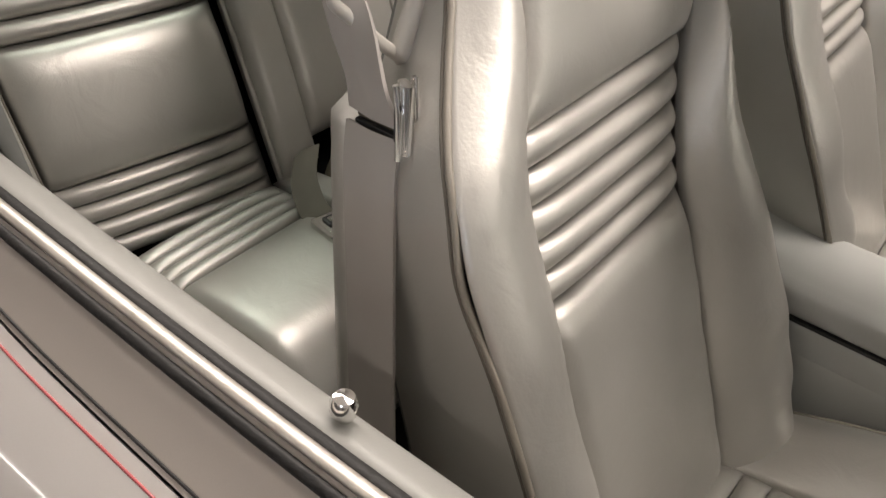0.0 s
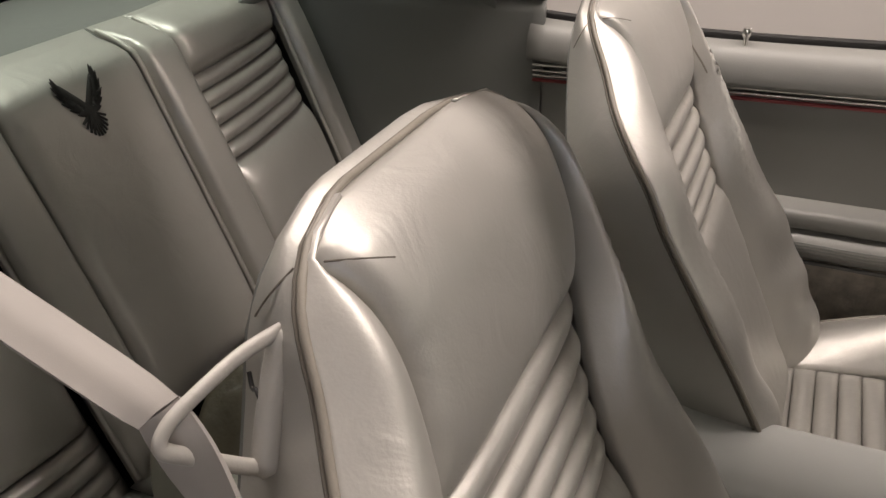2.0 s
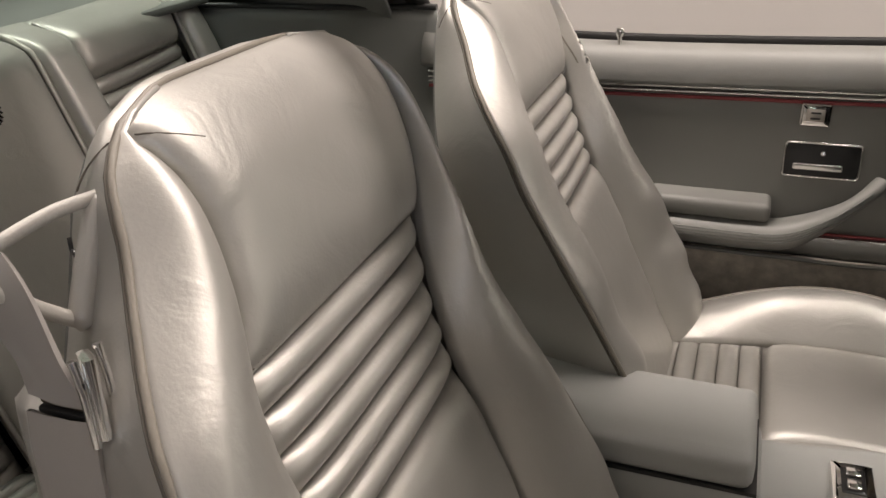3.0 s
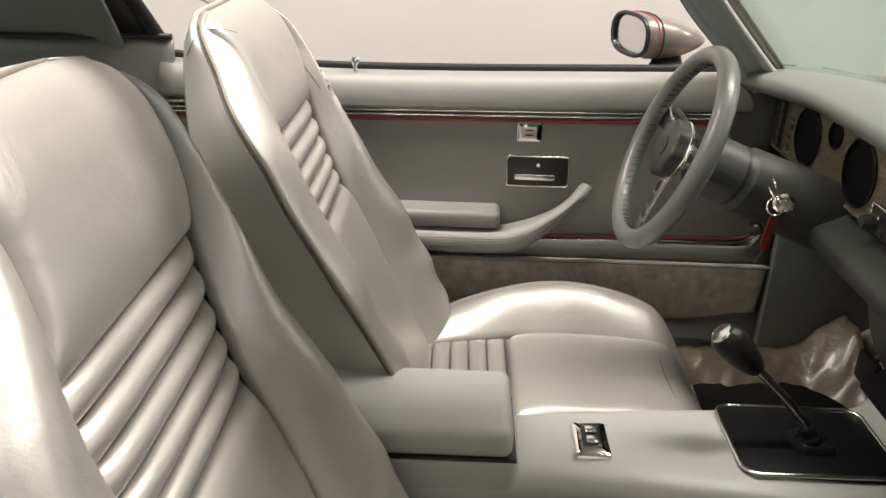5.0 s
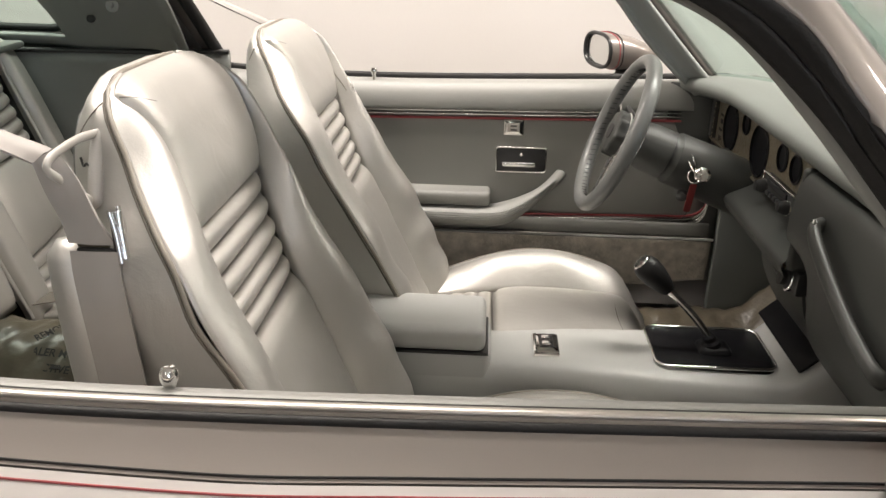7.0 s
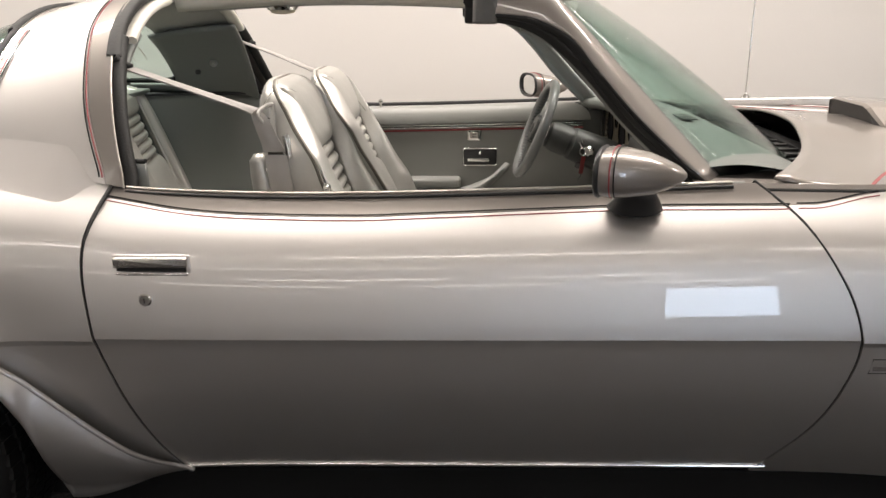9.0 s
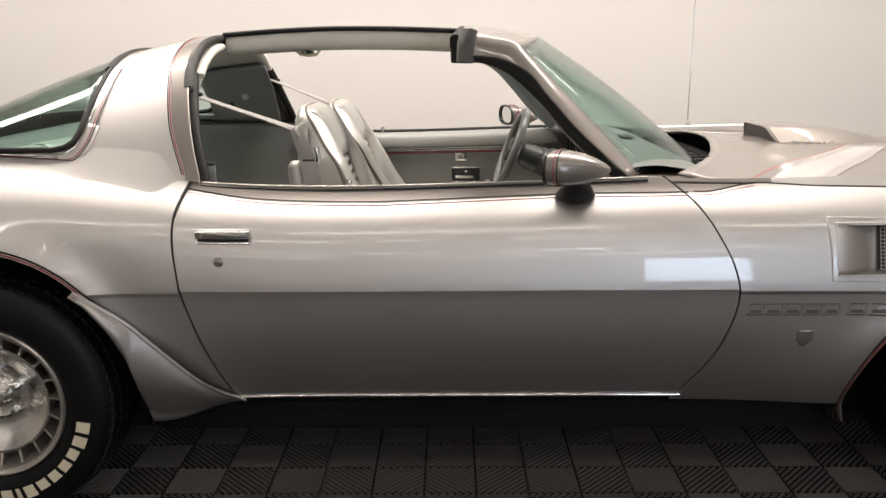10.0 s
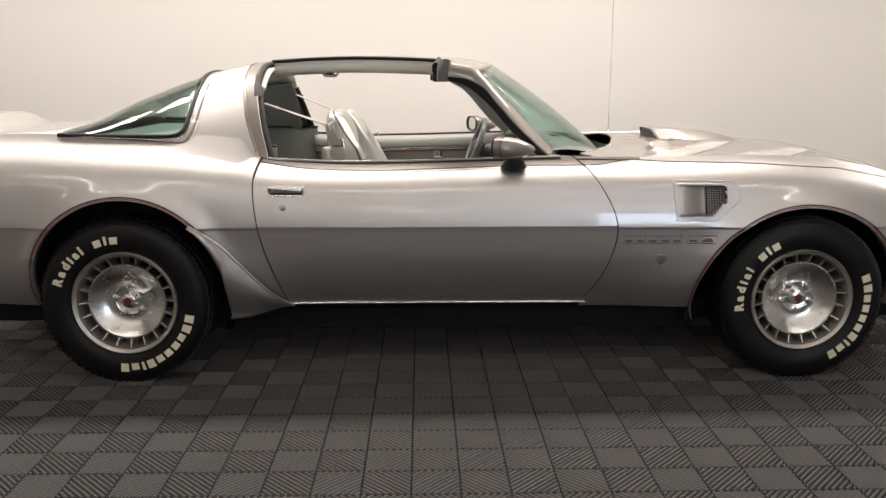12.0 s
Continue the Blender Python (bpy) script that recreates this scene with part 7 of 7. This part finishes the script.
def mirror_unit(s):
    m = empty("door_mirror", car, "charcoal bullet door mirror with red stripe")
    cx_, cy_, cz_ = 0.128, s * 0.845, 0.958
    rings = []
    for t, r in ((0.0, 0.93), (0.012, 1.0), (0.045, 1.0), (0.085, 0.86), (0.115, 0.62), (0.140, 0.36), (0.152, 0.12), (0.154, 0.0)):
        ring = []
        for i in range(28):
            a = 2 * math.pi * i / 28
            ca, sa = math.cos(a), math.sin(a)
            ring.append(Vector((cx_ + t - 0.026 * math.copysign(abs(ca) ** 0.75, ca) * r * (1 - t / 0.154), cy_ + s * 0.068 * r * math.copysign(abs(ca) ** 0.75, ca), cz_ - 0.004 * (t / 0.15) * 2 + 0.044 * r * math.copysign(abs(sa) ** 0.75, sa))))
        rings.append(ring)
    v = [p for r in rings for p in r]
    f = [(a * 28 + i, a * 28 + (i + 1) % 28, (a + 1) * 28 + (i + 1) % 28, (a + 1) * 28 + i) for a in range(len(rings) - 1) for i in range(28)]
    raw("shell", v, f, CHARCOAL, m, angle=50)
    tube("rim", [p + Vector((-0.001, 0, 0)) for p in rings[0]], 0.005, BLACK, m, "black mirror rim", 8, closed=True, up=Vector((1, 0, 0)))
    gv = [Vector((p.x + 0.004, cy_ + (p.y - cy_) * 0.97, cz_ + (p.z - cz_) * 0.97)) for p in rings[0]]
    raw("mirror_pane", gv + [p + Vector((0.004, 0, 0)) for p in gv], [tuple(range(28)), tuple(range(28, 56))] + [(i, (i + 1) % 28, 28 + (i + 1) % 28, 28 + i) for i in range(28)], MIRROR, m, "mirror glass", smooth=False)
    for dx, mt in ((0.022, RED), (0.030, RUBBER)):
        tube("mirror_stripe", [Vector((p.x - 0.012 + dx, cy_ + (p.y - cy_) * 1.012, cz_ + (p.z - cz_) * 1.015)) for p in rings[1]], 0.0015, mt, m, "", 6, closed=True, up=Vector((1, 0, 0)))
    fv = []
    for z, hx, hy in ((0.930, 0.030, 0.018), (0.914, 0.031, 0.020), (0.900, 0.042, 0.028), (0.890, 0.054, 0.036)):
        for i in range(20):
            a = 2 * math.pi * i / 20
            fv.append((0.205 + hx * math.cos(a) - (0.93 - z) * 0.10, s * (0.838 - (0.93 - z) * 1.15) + hy * math.sin(a), z - 0.004 - (0.010 + 0.3 * s * hy * math.sin(a) if z < 0.895 else 0)))
    raw("foot", fv, [(a * 20 + i, a * 20 + (i + 1) % 20, (a + 1) * 20 + (i + 1) % 20, (a + 1) * 20 + i) for a in range(3) for i in range(20)], BLACK, m, "black mirror foot", angle=50)


def door_handle(s):
    h = empty("door_handle", car, "chrome flap door handle")
    y = s * (half_width(-0.71, 0.785, 0.905) + 0.001)
    q = pose(-0.714, y, 0.786, 90, 0, 0) if s < 0 else pose(-0.714, y, 0.786, 90, 0, 180)
    plate("escutcheon", rounded(0.146, 0.040, 0.004), 0.004, q, SILVER, h, "", 0.0015)
    plate("flap", rounded(0.140, 0.020, 0.003), 0.012, q @ Matrix.Translation((0, 0.007, 0.002)), ALLOY, h, "bright metal flap", 0.004, 3)
    plate("finger_recess", rounded(0.132, 0.008, 0.002), 0.002, q @ Matrix.Translation((0, -0.009, 0.0035)), BLACK, h, "dark finger recess", 0)
    plate("lower_lip", rounded(0.138, 0.006, 0.002), 0.006, q @ Matrix.Translation((0, -0.017, 0.002)), CHROME, h, "", 0.002)
    yl = half_width(-0.727, 0.722, 0.905)
    lk = lathe("key_lock", [(0.013, 0.0), (0.013, 0.004), (0.010, 0.007), (0.0, 0.0075)], (-0.727, s * (yl - 0.001), 0.722), (0, s, 0.08), 22, CHROME, car, "chrome key lock")
    plate("key_slot", rounded(0.0022, 0.010, 0.0008), 0.001, (pose(-0.727, s * (yl + 0.0065), 0.722, 90, 0, 0) if s < 0 else pose(-0.727, s * (yl + 0.0065), 0.722, 90, 0, 180)), BLACK, lk, "", 0)


def fender_vent(s):
    e = empty("fender_vent", car, "silver fender air extractor with a dark grille")
    def W(x, z, o):
        return Vector((x, s * (half_width(x, z, fender_z(x)) + o), z))
    out = [(0.840, 0.824), (1.084, 0.822), (1.108, 0.802), (1.110, 0.748), (1.018, 0.668), (0.852, 0.669)]

    def along(poly, n=10):
        return [Vector(a).lerp(Vector(b), k / n) for a, b in zip(poly, poly[1:] + poly[:1]) for k in range(n)]
    # flat frame round the opening, its rolled edges, and walls down to the scoop's floor
    o_, i_ = along(out), along(VENT)
    n = len(o_)
    fv = [W(p.x, p.y, 0.0035) for p in o_] + [W(p.x, p.y, 0.0045) for p in i_]
    raw("vent_frame", fv, [(k, (k + 1) % n, n + (k + 1) % n, n + k) for k in range(n)], SILVER, e, angle=60)
    tube("frame_lip", [W(p.x, p.y, 0.002) for p in o_], 0.0028, SILVER, e, "", 8, closed=True)
    tube("opening_lip", [W(p.x, p.y, 0.003) for p in i_], 0.0022, SILVER, e, "", 8, closed=True)

    def deep(x):
        return 0.002 - 0.046 * smoothstep(0.862, 0.985, x) ** 1.15
    wv = [W(p.x, p.y, 0.003) for p in i_] + [W(p.x, p.y, deep(p.x) - 0.002) for p in i_]
    raw("scoop_wall", wv, [(k, (k + 1) % n, n + (k + 1) % n, n + k) for k in range(n)], SILVER, e, angle=60)

    def vent_span(x):
        return (0.681 if x < 1.006 else 0.684 + 1.07 * (x - 1.006)), (0.812 if x < 1.040 else 0.811 - 0.72 * (x - 1.040))

    def scoop_floor(u, v):
        x = 0.859 + 0.127 * u
        lo, hi = vent_span(x)
        return W(x, lo + (hi - lo) * v, deep(x))
    sheet("scoop_floor", scoop_floor, 16, 8, SILVER, e, "silver scoop floor", 0.002)

    def well(u, v):
        x = 0.986 + 0.073 * u
        lo, hi = vent_span(x)
        return W(x, lo + (hi - lo) * v, -0.046)
    sheet("grille_well", well, 8, 8, BLACK, e, "dark grille well", 0.002)
    for k in range(13):
        z = 0.690 + 0.0094 * k
        x1 = 1.056 if z > 0.742 else 1.006 + (z - 0.684) / 1.07
        tube("grille_bar", [W(0.987, z, -0.030), W(x1, z, -0.022)], 0.0016, ALLOY_CAST, e, "", 6)
    for k in range(7):
        x = 0.990 + 0.0105 * k
        lo, hi = vent_span(x)
        tube("grille_bar", [W(x, lo + 0.003, -0.0305), W(x, hi - 0.003, -0.0285)], 0.0014, ALLOY_CAST, e, "", 6)
    # fender badge: outlined bars
    for k, (x0, w) in enumerate(((0.645, 0.040), (0.690, 0.044), (0.739, 0.046), (0.790, 0.046), (0.841, 0.040), (0.905, 0.046), (0.956, 0.064))):
        pts = [W(a, b, 0.002) for a, b in ((x0, 0.572), (x0 + w * 0.93, 0.572), (x0 + w, 0.604), (x0 + w * 0.06, 0.604))]
        tube("badge_bar", pts, 0.0018, INK, e, "dark outlined badge bar", 4, closed=True)
        tube("badge_bar", [W(x0 + w * 0.15, 0.588, 0.0012), W(x0 + w * 0.85, 0.588, 0.0012)], 0.006, INK2, e, "grey badge bar", 6, ring=slab(0.002, 0.020))
    plate("fender_crest", [(-0.020, 0.026), (0.020, 0.026), (0.020, -0.006), (0.0, -0.030), (-0.020, -0.006)], 0.003, pose(0.808, s * (half_width(0.808, 0.50, 0.92) + 0.0005), 0.50, 108 if s < 0 else 72, 0, 0), ALLOY_CAST, e, "small grey crest", 0.0008)


INK2 = material("faded_badge", (0.20, 0.18, 0.17), 0.4, 0.4, 0.5, 0.1, 60)
for s in (-1, 1):
    mirror_unit(s)
    door_handle(s)
    fender_vent(s)
# antenna on the far fender
ant = empty("antenna", car, "thin chrome aerial mast")
lathe("antenna_base", [(0.020, 0.0), (0.018, 0.008), (0.008, 0.016), (0.004, 0.020)], (0.955, 0.845, 0.905), (0, 0, 1), 16, CHROME, ant, "chrome base")
tube("mast", [(0.955, 0.845, 0.91), (0.955, 0.845, 1.25), (0.955, 0.845, 1.60), (0.955, 0.845, 1.80)], 0.0032, CHROME, ant, "", 8, scale=lambda t: 1 - 0.45 * t)

# ---- floor tiles: interlocking squares with diagonal ribs ----
Q = 0.1524
TX, TY = -0.209, -1.699


def tile_mesh():
    verts, faces = [], []

    def quad(ps):
        b = len(verts)
        verts.extend(ps)
        faces.append(tuple(range(b, b + len(ps))))
    h = Q - 0.0007
    quad([(-h, -h, -0.0055), (h, -h, -0.0055), (h, h, -0.0055), (-h, h, -0.0055)])
    for a, b in (((-h, -h), (h, -h)), ((h, -h), (h, h)), ((h, h), (-h, h)), ((-h, h), (-h, -h))):
        quad([(*a, -0.0128), (*b, -0.0128), (*b, -0.0055), (*a, -0.0055)])
    n = 13
    for qx in (0, 1):
        for qy in (0, 1):
            x0, y0 = (qx - 1) * Q + 0.003, (qy - 1) * Q + 0.003
            w = Q - 0.006
            rising = (qx + qy) % 2 == 1
            # thin rim round each square
            for k in range(n):
                c = (k + 0.5) / n * 2 * w

                def cut(cc):
                    cc = min(max(cc, 0.0005), 2 * w - 0.0005)
                    return ((0, cc), (cc, 0)) if cc <= w else ((cc - w, w), (w, cc - w))

                def put(p, z):
                    px = p[0] if not rising else w - p[0]
                    return (x0 + px, y0 + p[1], z)
                foot, top = w / n * 0.62, w / n * 0.24
                (a0, a1), (b0, b1), (c0, c1), (d0, d1) = cut(c - foot), cut(c - top), cut(c + top), cut(c + foot)
                low = -0.0055
                quad([put(a0, low), put(a1, low), put(b1, 0), put(b0, 0)])
                quad([put(b0, 0), put(b1, 0), put(c1, 0), put(c0, 0)])
                quad([put(c0, 0), put(c1, 0), put(d1, low), put(d0, low)])
    me = bpy.data.meshes.new("tile")
    me.from_pydata(verts, [], faces)
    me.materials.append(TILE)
    me.materials.append(SLOT_SHADE)
    # the base quad under the ribs takes the painted groove shade
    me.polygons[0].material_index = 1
    return me


tile = tile_mesh()
spots = []
for i in range(-20, 21):
    for j in range(-31, 13):
        x, y = TX + Q + 2 * Q * i, TY + Q + 2 * Q * j
        if X0 + 0.2 < x < X1 - 0.2 and YB + 0.2 < y < YF - 0.2:
            spots.append((math.hypot((x + 0.1) * 0.62, y + 1.45), x, y))
spots.sort()
for k, (d, x, y) in enumerate(spots[:300]):
    o = new("tile", tile)
    o.location = (x, y, 0)
    o.parent = floor
rest_v, rest_f, rest_m = [], [], []
tile_v = [tuple(v.co) for v in tile.vertices]
tile_f = [tuple(p.vertices) for p in tile.polygons]
for d, x, y in spots[300:]:
    b = len(rest_v)
    rest_v += [(x + q[0], y + q[1], q[2]) for q in tile_v]
    rest_f += [tuple(b + n for n in q) for q in tile_f]
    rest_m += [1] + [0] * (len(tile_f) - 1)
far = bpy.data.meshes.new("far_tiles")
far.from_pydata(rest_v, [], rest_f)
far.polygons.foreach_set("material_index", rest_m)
tagged(link("far_tiles", far, [TILE, SLOT_SHADE], floor, smooth=False), kind="stuff")
